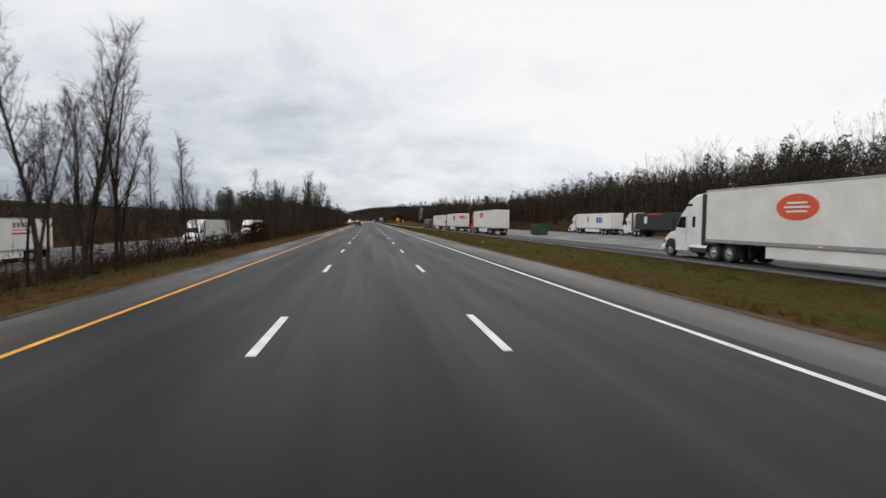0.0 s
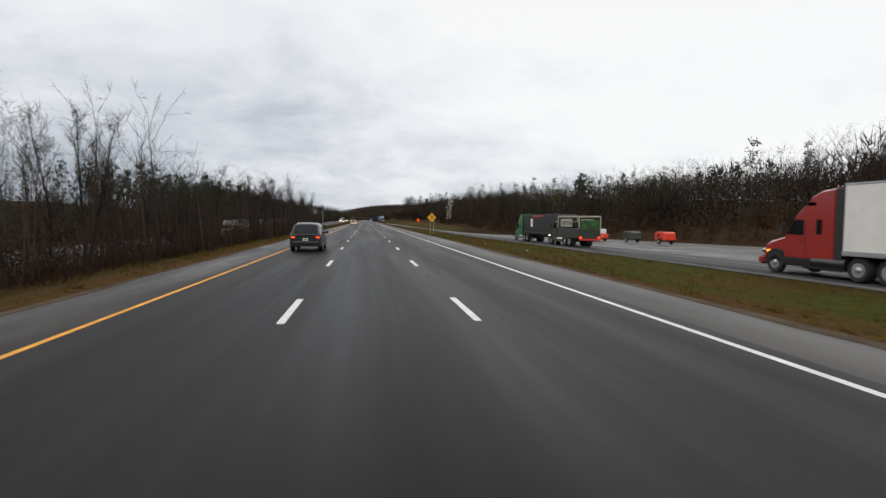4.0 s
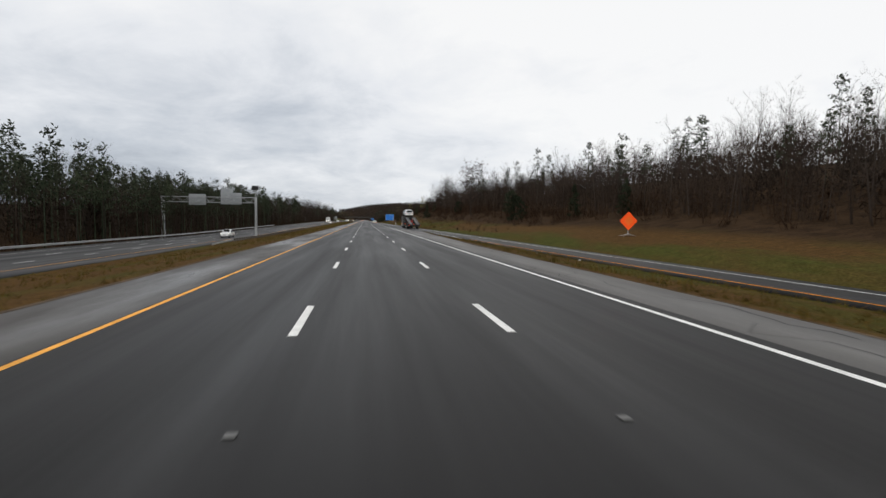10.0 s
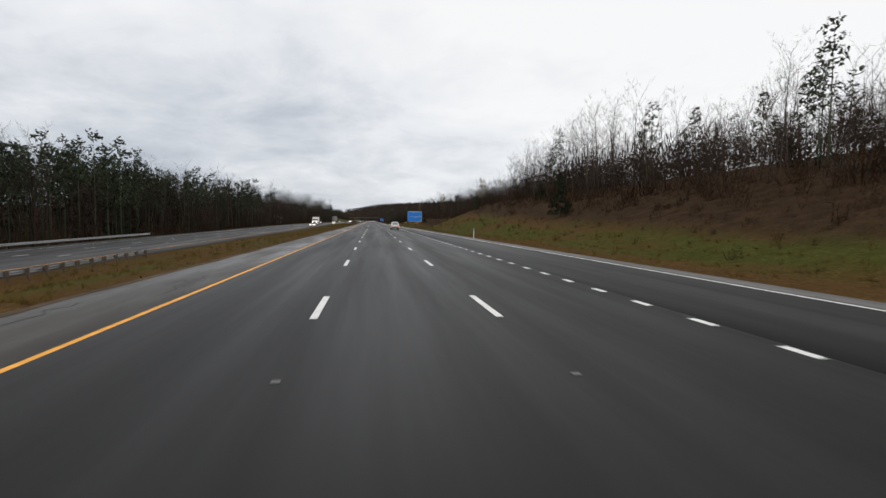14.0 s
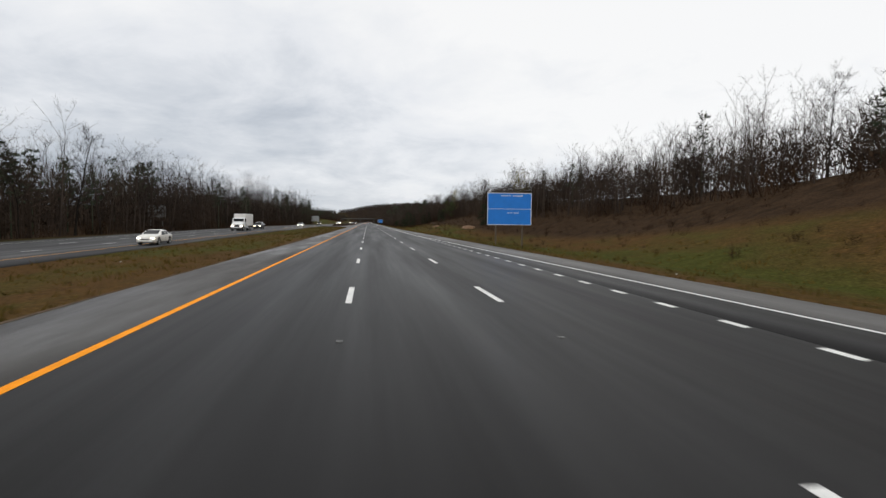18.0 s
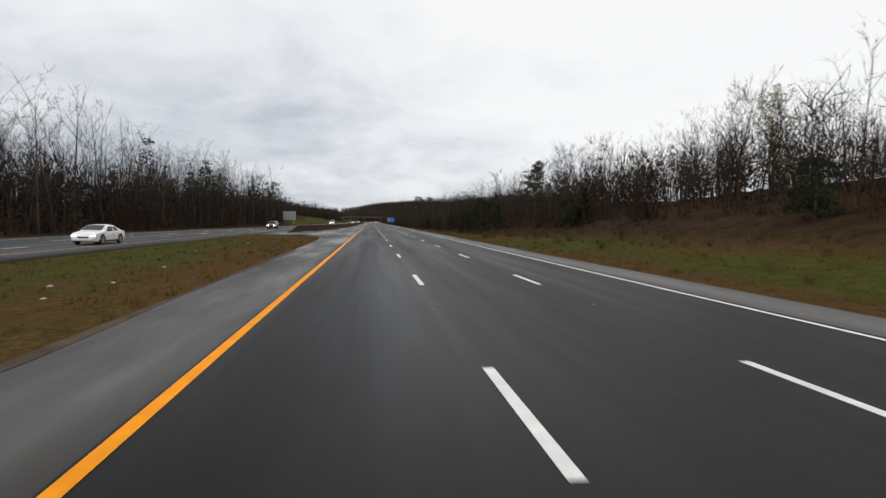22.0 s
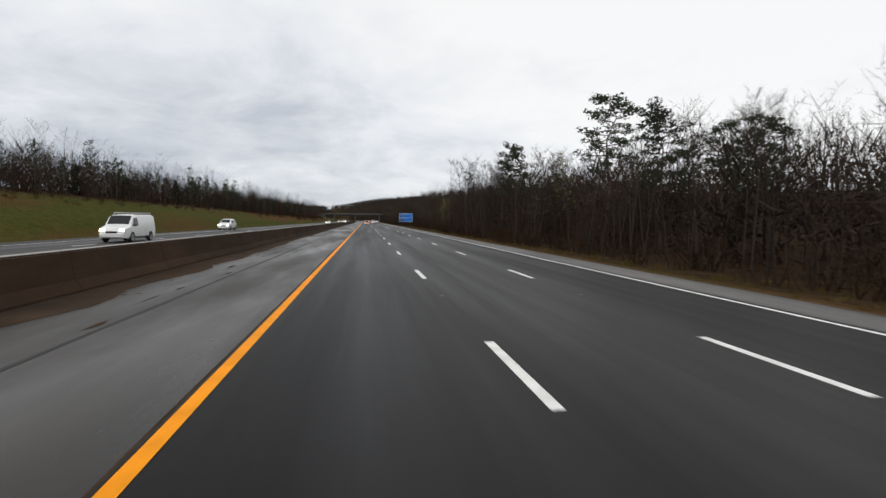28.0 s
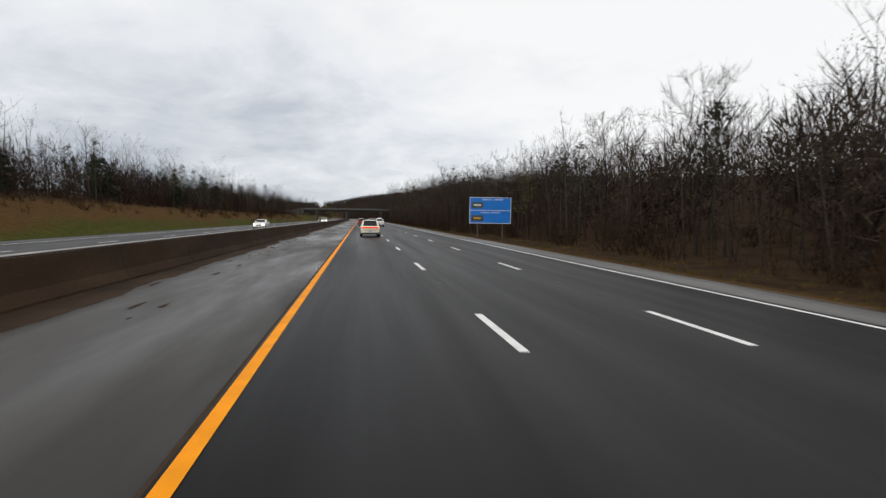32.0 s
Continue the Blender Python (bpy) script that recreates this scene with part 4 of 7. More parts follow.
pines = np.vstack([places_in(300, -60, 340, lambda y: front_right(y) + 4, 100, 3, 0.66, 0.92, 1.2), places_in(50, 380, 640, lambda y: front_right(y) + 5, 45, 3, 0.6, 0.9),
                   fit_canopy(places_in(50, 640, 1000, lambda y: front_right(y) + 4, 45, 3), 14.0, 0.8, 1.08), fit_canopy(places_in(40, 1000, 1420, lambda y: front_right(y) + 3, 40, 3), 14.0, 0.8, 1.1),
                   places_in(240, 320, 470, front_left, 45, 3, 1.0, 1.32, sign=-1), places_in(330, 470, 700, front_left, 45, 3, 0.9, 1.2, sign=-1), places_in(150, -60, 320, lambda y: front_left(y) - 4, 36, 3, 0.38, 0.58, 1.8, sign=-1), places_in(70, 700, 1000, front_left, 45, 3, 0.8, 1.1, sign=-1), places_in(150, 1000, 1300, front_left, 30, 3, 0.42, 0.66, sign=-1), places_in(90, 1300, 1900, front_left, 45, 3, 0.5, 0.78, sign=-1)])
scatter("pine_woods", "dark evergreen pines standing among the leafless woods", V_PINES, pines, M_PINE)
brush = np.vstack([places_in(700, -60, 700, lambda y: front_right(y) - 3, 16, 4, 0.7, 1.5), places_in(800, 700, 1420, lambda y: front_right(y) - 0.8, 10, 4, 0.5, 1.2),
                   places_in(800, -60, 335, lambda y: front_median(y) + 0.6, 12, 4, 0.4, 0.9, bias=1.0, sign=-1), places_in(700, -60, 1420, lambda y: front_left(y) + 1, 12, 4, 0.7, 1.4, sign=-1),
                   places_in(420, 640, 900, lambda y: front_right(y) - 8, 12, 4, 0.12, 0.42), places_in(500, 420, 660, lambda y: front_right(y) - 9, 11, 4, 0.3, 0.8, bias=0.7)])
slope_y = WR.uniform(430, 960, 1500)
slope_a = at(slope_y, SRY, SRX) + 4.5
slope_x = slope_a + (front_right(slope_y) - slope_a) * WR.random(1500) ** 0.7
slope = np.column_stack([slope_x, slope_y, ground_z(slope_x, slope_y) - 0.05, WR.uniform(0.10, 0.34, 1500), WR.uniform(0, 6, 1500), WR.integers(0, 4, 1500)])
brush = np.vstack([brush, slope, places_in(420, 1170, 1420, lambda y: front_left(y) + 9, 12, 4, 0.3, 0.8, bias=0.7, sign=-1), places_in(260, 1030, 1180, lambda y: front_left(y) + 9, 11, 4, 0.14, 0.5, bias=0.8, sign=-1)])
scatter("undergrowth", "tangled brown brush and dead weeds under the trees", V_BRUSH, brush, M_BRUSH)
thick = np.vstack([denser(420, -60, 340, lambda y: front_right(y) + 1, 70, 3, 0.7, 1.1, bias=1.4), denser(520, 340, 640, front_right, 45, 3, 0.52, 0.92, 1.8), denser(220, 310, 480, front_right, 65, 3, 0.6, 1.0, 1.1),
                   fit_canopy(denser(640, 640, 1000, front_right, 36, 3, bias=1.8), 8.2, 0.48, 0.88), fit_canopy(denser(620, 1000, 1420, lambda y: front_right(y) + 0.8, 34, 3, bias=1.4), 8.2, 0.52, 1.0),
                   denser(400, 1420, 2350, front_right, 40, 3, 1.1, 1.5, 2.0), denser(50, -30, 80, lambda y: front_median(y) - 1.5, 10, 3, 0.18, 0.32, bias=1.0, sign=-1), denser(480, 84, 330, lambda y: front_median(y) - 1.0, 10, 3, 0.28, 0.54, bias=1.0, sign=-1),
                   denser(220, 310, 620, front_left, 50, 3, 0.9, 1.3, 1.8, sign=-1), denser(300, -60, 310, lambda y: front_left(y) - 4, 36, 3, 0.55, 0.82, 1.8, sign=-1), denser(420, 620, 1000, front_left, 40, 3, 0.9, 1.3, 1.8, sign=-1), denser(760, 1000, 1420, lambda y: front_left(y) - 1, 36, 3, 0.5, 0.96, 2.0, sign=-1), denser(170, 1420, 2000, front_left, 40, 3, 0.7, 1.1, sign=-1)])
scatter("thicket", "dense brown thicket of saplings inside the woods", V_THICK, thick, M_THICKET)
# shade-coloured twig masses, set a few metres behind the woods' front
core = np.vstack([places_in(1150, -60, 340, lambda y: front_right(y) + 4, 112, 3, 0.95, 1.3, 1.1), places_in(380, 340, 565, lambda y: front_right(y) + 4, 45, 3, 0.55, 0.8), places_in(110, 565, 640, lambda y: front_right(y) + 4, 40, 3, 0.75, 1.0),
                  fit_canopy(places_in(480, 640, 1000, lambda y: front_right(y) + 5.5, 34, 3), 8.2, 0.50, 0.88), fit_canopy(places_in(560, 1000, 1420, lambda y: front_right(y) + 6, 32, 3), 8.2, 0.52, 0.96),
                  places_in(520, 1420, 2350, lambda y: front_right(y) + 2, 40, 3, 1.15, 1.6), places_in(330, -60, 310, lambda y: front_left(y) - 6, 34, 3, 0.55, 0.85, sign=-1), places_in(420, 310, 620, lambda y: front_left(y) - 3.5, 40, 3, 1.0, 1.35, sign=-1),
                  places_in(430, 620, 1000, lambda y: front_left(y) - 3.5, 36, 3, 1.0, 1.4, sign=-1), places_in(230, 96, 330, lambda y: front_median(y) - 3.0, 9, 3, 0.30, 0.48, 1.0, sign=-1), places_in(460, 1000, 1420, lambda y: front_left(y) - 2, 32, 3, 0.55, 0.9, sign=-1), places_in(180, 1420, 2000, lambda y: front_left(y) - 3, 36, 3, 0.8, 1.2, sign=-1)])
scatter("deep_woods", "twig masses behind the edge of the winter woods, coloured dark for inner shade", V_CORE, core, M_CORE)
far_y = np.concatenate([WR.uniform(1500, 2950, 3600), WR.uniform(2380, 2900, 2400)])
far_x = np.concatenate([WR.uniform(-420, 420, 3600), WR.uniform(-260, 260, 2400)])
keep = (np.abs(far_x + 10) > 62) | (far_y > 2330)
far_x, far_y = far_x[keep], far_y[keep]
n = len(far_x)
far = np.column_stack([far_x, far_y, ground_z(far_x, far_y) - 0.5, WR.uniform(0.8, 1.35, n), WR.uniform(0, 6, n), WR.integers(0, 4, n)])
scatter("far_woods", "distant wooded ridge closing the valley", V_FAR, far, M_TWIG)

# single trees along the edges of the woods
PROTO = [bare_tree(11, 14.0, spread=0.22), bare_tree(12, 12.5, spread=0.24, start=0.35), bare_tree(13, 15.5, spread=0.17, start=0.3), bare_tree(14, 11.5, spread=0.30, start=0.3), bare_tree(15, 13.5, spread=0.26, start=0.4)]
SLENDER = [bare_tree(s, h, "slender_tree", "slender leafless tree crowded in the median", 0.135, 0.30, 11, None, 26, "median trees", (1.3, 2.6), 0.011) for s, h in ((61, 13.0), (62, 11.0), (63, 14.5), (64, 12.0))]
PINES = [pine_tree(21, 15.0), pine_tree(22, 13.0, start=0.42), pine_tree(23, 16.5, start=0.6, width=0.15)]
CEDARS = [cedar(31, 5.5), cedar(32, 4.2, wide=0.28)]
ROUND = [cedar(33, 4.6, "evergreen_bush", "broad rounded evergreen bush at the edge of the woods", None, 0.40, "evergreens", True), cedar(34, 5.4, "evergreen_bush", "tall rounded evergreen bush at the edge of the woods", None, 0.32, "evergreens", True)]
used = set()


def plant(protos, k, x, y, s=1.0, rz=None, sink=0.1):
    p = protos[k % len(protos)]
    m = pose(x, y, gz(x, y) - sink, 0, 0, WR.uniform(0, 360) if rz is None else rz)
    m = m @ Matrix.Diagonal((s, s, s, 1))
    if p not in used:
        used.add(p)
        p.matrix_basis = m
        return p
    c = copy_thing(p, m)
    c.matrix_basis = m
    return c


for i in range(84):
    y = -12 + i * 4.1 + WR.uniform(-1.5, 1.5)
    tall = float(np.interp(y, (-20, 30, 38, 56, 64, 78, 88, 95, 104, 118, 136, 150, 190, 212, 224, 244, 256, 285, 330), (0.66, 0.66, 0.42, 0.44, 0.58, 0.58, 0.62, 0.80, 0.80, 0.82, 0.72, 0.62, 0.54, 0.55, 0.58, 0.70, 0.62, 0.54, 0.50)))
    plant(SLENDER, int(WR.integers(0, 4)), float(front_median(y)) - WR.uniform(0, 7.0), y, tall * WR.uniform(0.82, 1.15))
for i in range(44):
    y = 96 + i * 5.2 + WR.uniform(-2, 2)
    plant(SLENDER, int(WR.integers(0, 4)), float(front_median(y)) - WR.uniform(0.5, 9.0), y, float(np.interp(y, (96, 104, 118, 150, 190, 212, 224, 244, 256, 285, 330), (0.78, 0.76, 0.64, 0.52, 0.50, 0.56, 0.74, 0.68, 0.54, 0.52, 0.50))) * WR.uniform(0.8, 1.1))
for i in range(22):
    y = 8 + i * 1.1 + WR.uniform(-1, 1)
    plant(SLENDER, int(WR.integers(0, 4)), float(front_median(y)) - WR.uniform(0.2, 6.5), y, WR.uniform(0.5, 0.74))
for i in range(34):
    y = 60 + i * 8.4 + WR.uniform(-3, 3)
    plant(PROTO, int(WR.integers(0, 5)), float(front_right(y)) + WR.uniform(1, 8), y, WR.uniform(0.5, 0.72))
for i in range(18):
    y = 350 + i * 16 + WR.uniform(-4, 4)
    plant(PROTO, int(WR.integers(0, 5)), float(front_right(y)) + WR.uniform(1, 12), y, WR.uniform(0.42, 0.66) * (0.85 if y > 540 else 1))


def plant_under_canopy(y, inwards, lo, hi):
    k = int(WR.integers(0, 5))
    x = float(front_right(y)) + inwards
    top = float(canopy_right(np.array([x]), y)[0]) - gz(x, y)
    plant(PROTO, k, x, y, max(0.3, top / (14.0, 12.5, 15.5, 11.5, 13.5)[k] * WR.uniform(lo, hi)))


for i in range(26):
    plant_under_canopy(640 + i * 13.8 + WR.uniform(-4, 4), WR.uniform(1, 9), 0.8, 1.12)
for i in range(50):
    plant_under_canopy(1000 + i * 6.2 + WR.uniform(-2.5, 2.5), WR.uniform(0.8, 10), 0.76, 1.08)
for x, y, s in ((20, 1121, 1.05), (21.5, 1115, 1.0), (22.5, 1109, 1.02), (19.5, 1104, 0.8), (24, 1100, 0.9)):
    plant(PROTO, int(WR.integers(0, 3)), x, y, s)
for i in range(48):
    y = 420 + i * 19 + WR.uniform(-5, 5)
    plant(PROTO, int(WR.integers(0, 5)), float(front_left(y)) - WR.uniform(0, 5), y, WR.uniform(0.64, 0.95) * (0.6 if y > 1000 else 1))
for x, y, s in ((69, 304, 0.8), (72, 312, 0.85), (66, 298, 0.75), 
                (-47, 520, 0.95), (-48, 548, 0.95), (-46, 566, 1.0), (-52, 600, 0.9), (-47, 622, 0.9), (-49, 770, 1.0), (-50, 655, 0.85), (-46, 680, 0.9)):
    plant(PINES, int(WR.integers(0, 3)), x, y, s)
for k, (x, y, top) in enumerate(((22, 1052.7, 14.5), (22, 1043, 11.4), (23.5, 1037.5, 9.2), (23, 1033, 8.8), (18, 1071, 12.0), (46, 936, 17.2), (38, 1153, 19.0), (24, 866, 11.5))):
    plant(PINES, k, x, y, (top - gz(x, y)) / (15.0, 13.0, 16.5)[k % 3])
for x, y, s in ((-39, 1098, 0.28), (-40, 1104, 0.24), (-38.5, 1116, 0.3), (-41, 1076, 0.26), (-37, 1150, 0.3), (-36, 1178, 0.34), (-37, 1200, 0.4)):
    plant(PROTO, int(WR.integers(0, 5)), x, y, s)
for x, y, s in ((26, 566, 1.45), (33, 596, 1.0), (29, 640, 0.9), (38, 665, 1.1), (36, 420, 1.2), (34, 433, 1.0), (24, 846, 1.1), (21, 878, 0.9), (22, 905, 0.9), (26, 924, 1.2), (-45, 1090, 0.9), (-44, 1130, 1.0)):
    plant(CEDARS, int(WR.integers(0, 2)), x, y, s)
for k, (x, y, s) in enumerate(((17.5, 962, 0.7), (17.2, 940, 0.7), (17.0, 889, 0.8), (19.0, 883, 1.2), (-46, 1052, 1.0), (-47, 1070, 1.2), (-45.5, 1108, 0.95), (-46, 1148, 1.15), (-44, 1166, 0.9), (-44.5, 1186, 1.1), (-42, 1212, 1.0), (-42, 1236, 1.2),
                               (-39, 1262, 0.9), (-39, 1290, 1.1), (30, 452, 1.1), (34, 470, 1.0), (31, 520, 0.9), (26, 756, 0.9), (24, 812, 0.8), (22, 846, 0.7), (20, 928, 0.8))):
    plant(ROUND, k, x, y, s)
b = bare_tree(41, 9.5, "blossom_tree", "slender tree covered in white blossom at the edge of the woods", 0.13, 0.06, 3, (M_BLOSSOM, 30, 0.14, "white blossom"), 26)
b.matrix_basis = pose(37.2, 371, gz(37.2, 371) - 0.1, 0, 0, 40)
b = bare_tree(46, 12.4, "broad_tree", "broad leafless oak with reddish buds on the slope", 0.34, 0.22, 16, (M_REDBUD, 13, 0.10, "reddish brown buds"), 38, "trees", (0.5, 1.2))
b.matrix_basis = pose(29.6, 494, gz(29.6, 494) - 0.2, 0, 0, 25)
b = bare_tree(42, 9.0, "budding_tree", "tree hazed with yellow-green spring buds", 0.26, 0.2, 3, (M_BUDS, 10, 0.10, "yellow-green buds"), 22)
b.matrix_basis = pose(58, 296, gz(58, 296) - 0.1)
for x, y, s in ((20.5, 1064, 1.0), (19, 1140, 0.8), (30, 824, 0.9), (-41, 1268, 0.75), (34, 655, 0.8), (21, 1222, 0.85), (37, 765, 0.95)):
    c = copy_thing(b, pose(x, y, gz(x, y) - 0.1, 0, 0, x * 37))
    c.matrix_basis = pose(x, y, gz(x, y) - 0.1, 0, 0, x * 37) @ Matrix.Diagonal((s, s, s, 1))
c = copy_thing(b, pose(-13, 128, gz(-13, 128) - 0.1, 0, 0, 70))
b = cedar(44, 2.1, "bush", "round brown bush of dead leaves at the edge of the median", M_DEADLEAF, 0.66, "shrubs", True)
b.matrix_basis = pose(-9.4, 56.0, gz(-9.4, 56.0) - 0.1)
b = bare_tree(43, 5.0, "green_shrub", "round green shrub at the foot of the slope", 0.4, 0.05, 3, (M_GREENBUSH, 22, 0.09, "green leaves"), 26, "shrubs")
b.matrix_basis = pose(25, 800, gz(25, 800) - 0.1)

# ---- vehicles ----
WHEELS = {}


def revolve(profile, n=22):
    """Rings round the x axis from (x, radius) pairs."""
    m = Mesh()
    m.loft([[(x, r * math.cos(math.tau * k / n), r * math.sin(math.tau * k / n)) for k in range(n)] for x, r in profile])
    return m


def wheel_data(r, w, spokes, rim_mat):
    key = (r, w, spokes, rim_mat.name)
    if key not in WHEELS:
        tyre = revolve([(-w / 2, r * 0.55), (-w / 2, r * 0.9), (-w * 0.38, r * 0.985), (-w * 0.2, r), (w * 0.2, r), (w * 0.38, r * 0.985), (w / 2, r * 0.9), (w / 2 - 0.012, r * 0.66), (w / 2 - 0.05, r * 0.6)])
        rim = Mesh()
        if spokes:
            n = 22
            rim.loft([[(x, q * math.cos(math.tau * k / n), q * math.sin(math.tau * k / n)) for k in range(n)] for x, q in
                      ((w / 2 - 0.05, r * 0.56), (w / 2 - 0.002, r * 0.60), (w / 2 - 0.002, r * 0.66), (w / 2 - 0.03, r * 0.675))], caps=False)
            for s in range(spokes):
                a = math.tau * s / spokes
                c, d = math.cos(a), math.sin(a)
                h0, h1 = r * 0.10, r * 0.07
                rim.loft([[(x, c * q - d * h, d * q + c * h) for x, h in ((w / 2 - 0.055, -hh), (w / 2 - 0.055, hh), (w / 2 - 0.012, hh * 0.7), (w / 2 - 0.012, -hh * 0.7))]
                          for q, hh in ((r * 0.1, h0), (r * 0.58, h1))])
            rim.add(*_cap(w / 2 - 0.01, r * 0.16))
        else:
            rim = revolve([(w / 2 - 0.02, r * 0.60), (w / 2 - 0.07, r * 0.52), (w / 2 - 0.09, r * 0.34), (w / 2 - 0.02, r * 0.28), (w / 2 + 0.02, r * 0.16), (w / 2 + 0.03, 0.02)], 18)
        WHEELS[key] = (tyre.data("wheel", M_TYRE, True), rim.data("rim", rim_mat, True))
    return WHEELS[key]


def _cap(x, r, n=12):
    return [(x, r * math.cos(math.tau * k / n), r * math.sin(math.tau * k / n)) for k in range(n)], [tuple(range(n))]


def wheel(parent, x, y, r, w=0.24, spokes=7, rim=None, z=None):
    """A wheel with its rim facing away from the vehicle's middle."""
    t, d = wheel_data(r, w, spokes, rim or M_RIM)
    ob = part("wheel", t, None, parent)
    ob.matrix_basis = pose(x, y, r if z is None else z, 0, 0, 0 if x > 0 else 180)
    part("rim", d, None, ob)
    return ob


def paint(name, rgb, metal=0.0):
    return material(name, rgb, 0.32, metal, spread=0.06, scale=1.2, fine=30, bump=0.01, coat=0.6)


P_CREAM = paint("cream_car_paint", (0.82, 0.77, 0.62))
P_WHITE = paint("white_car_paint", (0.82, 0.83, 0.83))
P_SILVER = paint("champagne_car_paint", (0.80, 0.78, 0.73))
P_GREYLOW = paint("taupe_cladding", (0.20, 0.19, 0.17), 0.1)
P_BLUEGREY = paint("blue_grey_car_paint", (0.10, 0.14, 0.18), 0.3)
P_BLACK = paint("black_car_paint", (0.015, 0.015, 0.017))
P_RED = paint("red_car_paint", (0.35, 0.025, 0.02))
P_TRUCKRED = paint("bright_red_truck_paint", (0.72, 0.045, 0.015))
P_DARKRED = paint("dark_red_truck_paint", (0.30, 0.02, 0.015))
P_GREEN = paint("green_truck_paint", (0.02, 0.17, 0.06))
P_TRUCKWHITE = paint("white_truck_paint", (0.80, 0.80, 0.79))
P_BLUE = paint("blue_car_paint", (0.03, 0.09, 0.22))

# outlines along the length, rear to front, as shares of length, height and half width
SUV = dict(y=(0, 0.012, 0.05, 0.115, 0.30, 0.50, 0.60, 0.765, 0.90, 0.975, 1.0),
           top=(0.585, 0.615, 0.765, 0.95, 1.0, 0.995, 0.96, 0.655, 0.60, 0.52, 0.38),
           belt=(0.55, 0.575, 0.60, 0.60, 0.595, 0.59, 0.59, 0.585, 0.56, 0.48, 0.36),
           low=(0.24, 0.21, 0.18, 0.165, 0.16, 0.16, 0.16, 0.165, 0.17, 0.18, 0.22),
           wtop=(0.88, 0.87, 0.82, 0.765, 0.755, 0.755, 0.76, 0.83, 0.80, 0.73, 0.60),
           wbelt=(0.89, 0.95, 0.985, 0.995, 1.0, 1.0, 1.0, 0.99, 0.965, 0.90, 0.74),
           rear=(0.008, 0.106), front=(0.612, 0.755), sides=((0.095, 0.135, 0.235, 0.225), (0.25, 0.235, 0.425, 0.42), (0.435, 0.43, 0.70, 0.605)))
CROSSOVER = dict(SUV, y=(0, 0.012, 0.05, 0.145, 0.32, 0.50, 0.60, 0.765, 0.90, 0.975, 1.0),
                 top=(0.57, 0.605, 0.68, 0.945, 1.0, 0.995, 0.95, 0.655, 0.60, 0.52, 0.38),
                 wtop=(0.88, 0.87, 0.82, 0.715, 0.70, 0.70, 0.71, 0.83, 0.80, 0.73, 0.60),
                 spoiler=0.14, rear=(0.03, 0.135), sides=((0.115, 0.175, 0.255, 0.245), (0.27, 0.26, 0.44, 0.435), (0.45, 0.445, 0.70, 0.60)))
OLDER = dict(CROSSOVER, y=(0, 0.012, 0.04, 0.105, 0.30, 0.50, 0.60, 0.765, 0.90, 0.975, 1.0), top=(0.57, 0.60, 0.68, 0.945, 1.0, 0.985, 0.93, 0.655, 0.60, 0.52, 0.38),
             wtop=(0.70, 0.76, 0.78, 0.73, 0.73, 0.73, 0.74, 0.83, 0.80, 0.73, 0.60), wbelt=(0.74, 0.88, 0.955, 0.99, 1.0, 1.0, 1.0, 0.99, 0.965, 0.90, 0.74), spoiler=0.105, rear=(0.022, 0.098), sides=((0.085, 0.13, 0.25, 0.235), (0.275, 0.265, 0.44, 0.435), (0.45, 0.445, 0.70, 0.60)))
WAGON = dict(SUV, top=(0.58, 0.61, 0.79, 0.955, 1.0, 0.99, 0.945, 0.64, 0.585, 0.50, 0.38))
HATCH = dict(SUV, top=(0.60, 0.62, 0.75, 0.94, 1.0, 0.985, 0.93, 0.66, 0.60, 0.50, 0.38))
SEDAN = dict(y=(0, 0.012, 0.06, 0.15, 0.30, 0.42, 0.56, 0.74, 0.90, 0.975, 1.0),
             top=(0.58, 0.66, 0.70, 0.74, 0.96, 1.0, 0.975, 0.69, 0.62, 0.53, 0.40),
             belt=(0.57, 0.63, 0.65, 0.66, 0.66, 0.655, 0.65, 0.63, 0.58, 0.49, 0.38),
             low=(0.25, 0.20, 0.16, 0.15, 0.145, 0.145, 0.145, 0.15, 0.16, 0.18, 0.23),
             wtop=(0.84, 0.86, 0.84, 0.82, 0.74, 0.73, 0.74, 0.82, 0.80, 0.73, 0.60), wbelt=SUV["wbelt"],
             rear=(0.16, 0.285), front=(0.57, 0.73), sides=((0.23, 0.29, 0.42, 0.415), (0.43, 0.425, 0.67, 0.565)))
PICKUP = dict(y=(0, 0.012, 0.05, 0.30, 0.345, 0.36, 0.42, 0.60, 0.72, 0.96, 1.0),
              top=(0.56, 0.60, 0.61, 0.61, 0.61, 0.94, 1.0, 0.98, 0.66, 0.60, 0.42),
              belt=(0.55, 0.59, 0.60, 0.60, 0.60, 0.60, 0.60, 0.60, 0.60, 0.55, 0.40),
              low=(0.26, 0.24, 0.22, 0.21, 0.21, 0.21, 0.21, 0.21, 0.21, 0.22, 0.25),
              wtop=(0.9, 0.92, 0.92, 0.92, 0.92, 0.70, 0.66, 0.68, 0.84, 0.82, 0.7), wbelt=SUV["wbelt"],
              rear=(0.347, 0.358), front=(0.605, 0.71), sides=((0.372, 0.385, 0.475, 0.475), (0.485, 0.485, 0.68, 0.60)))
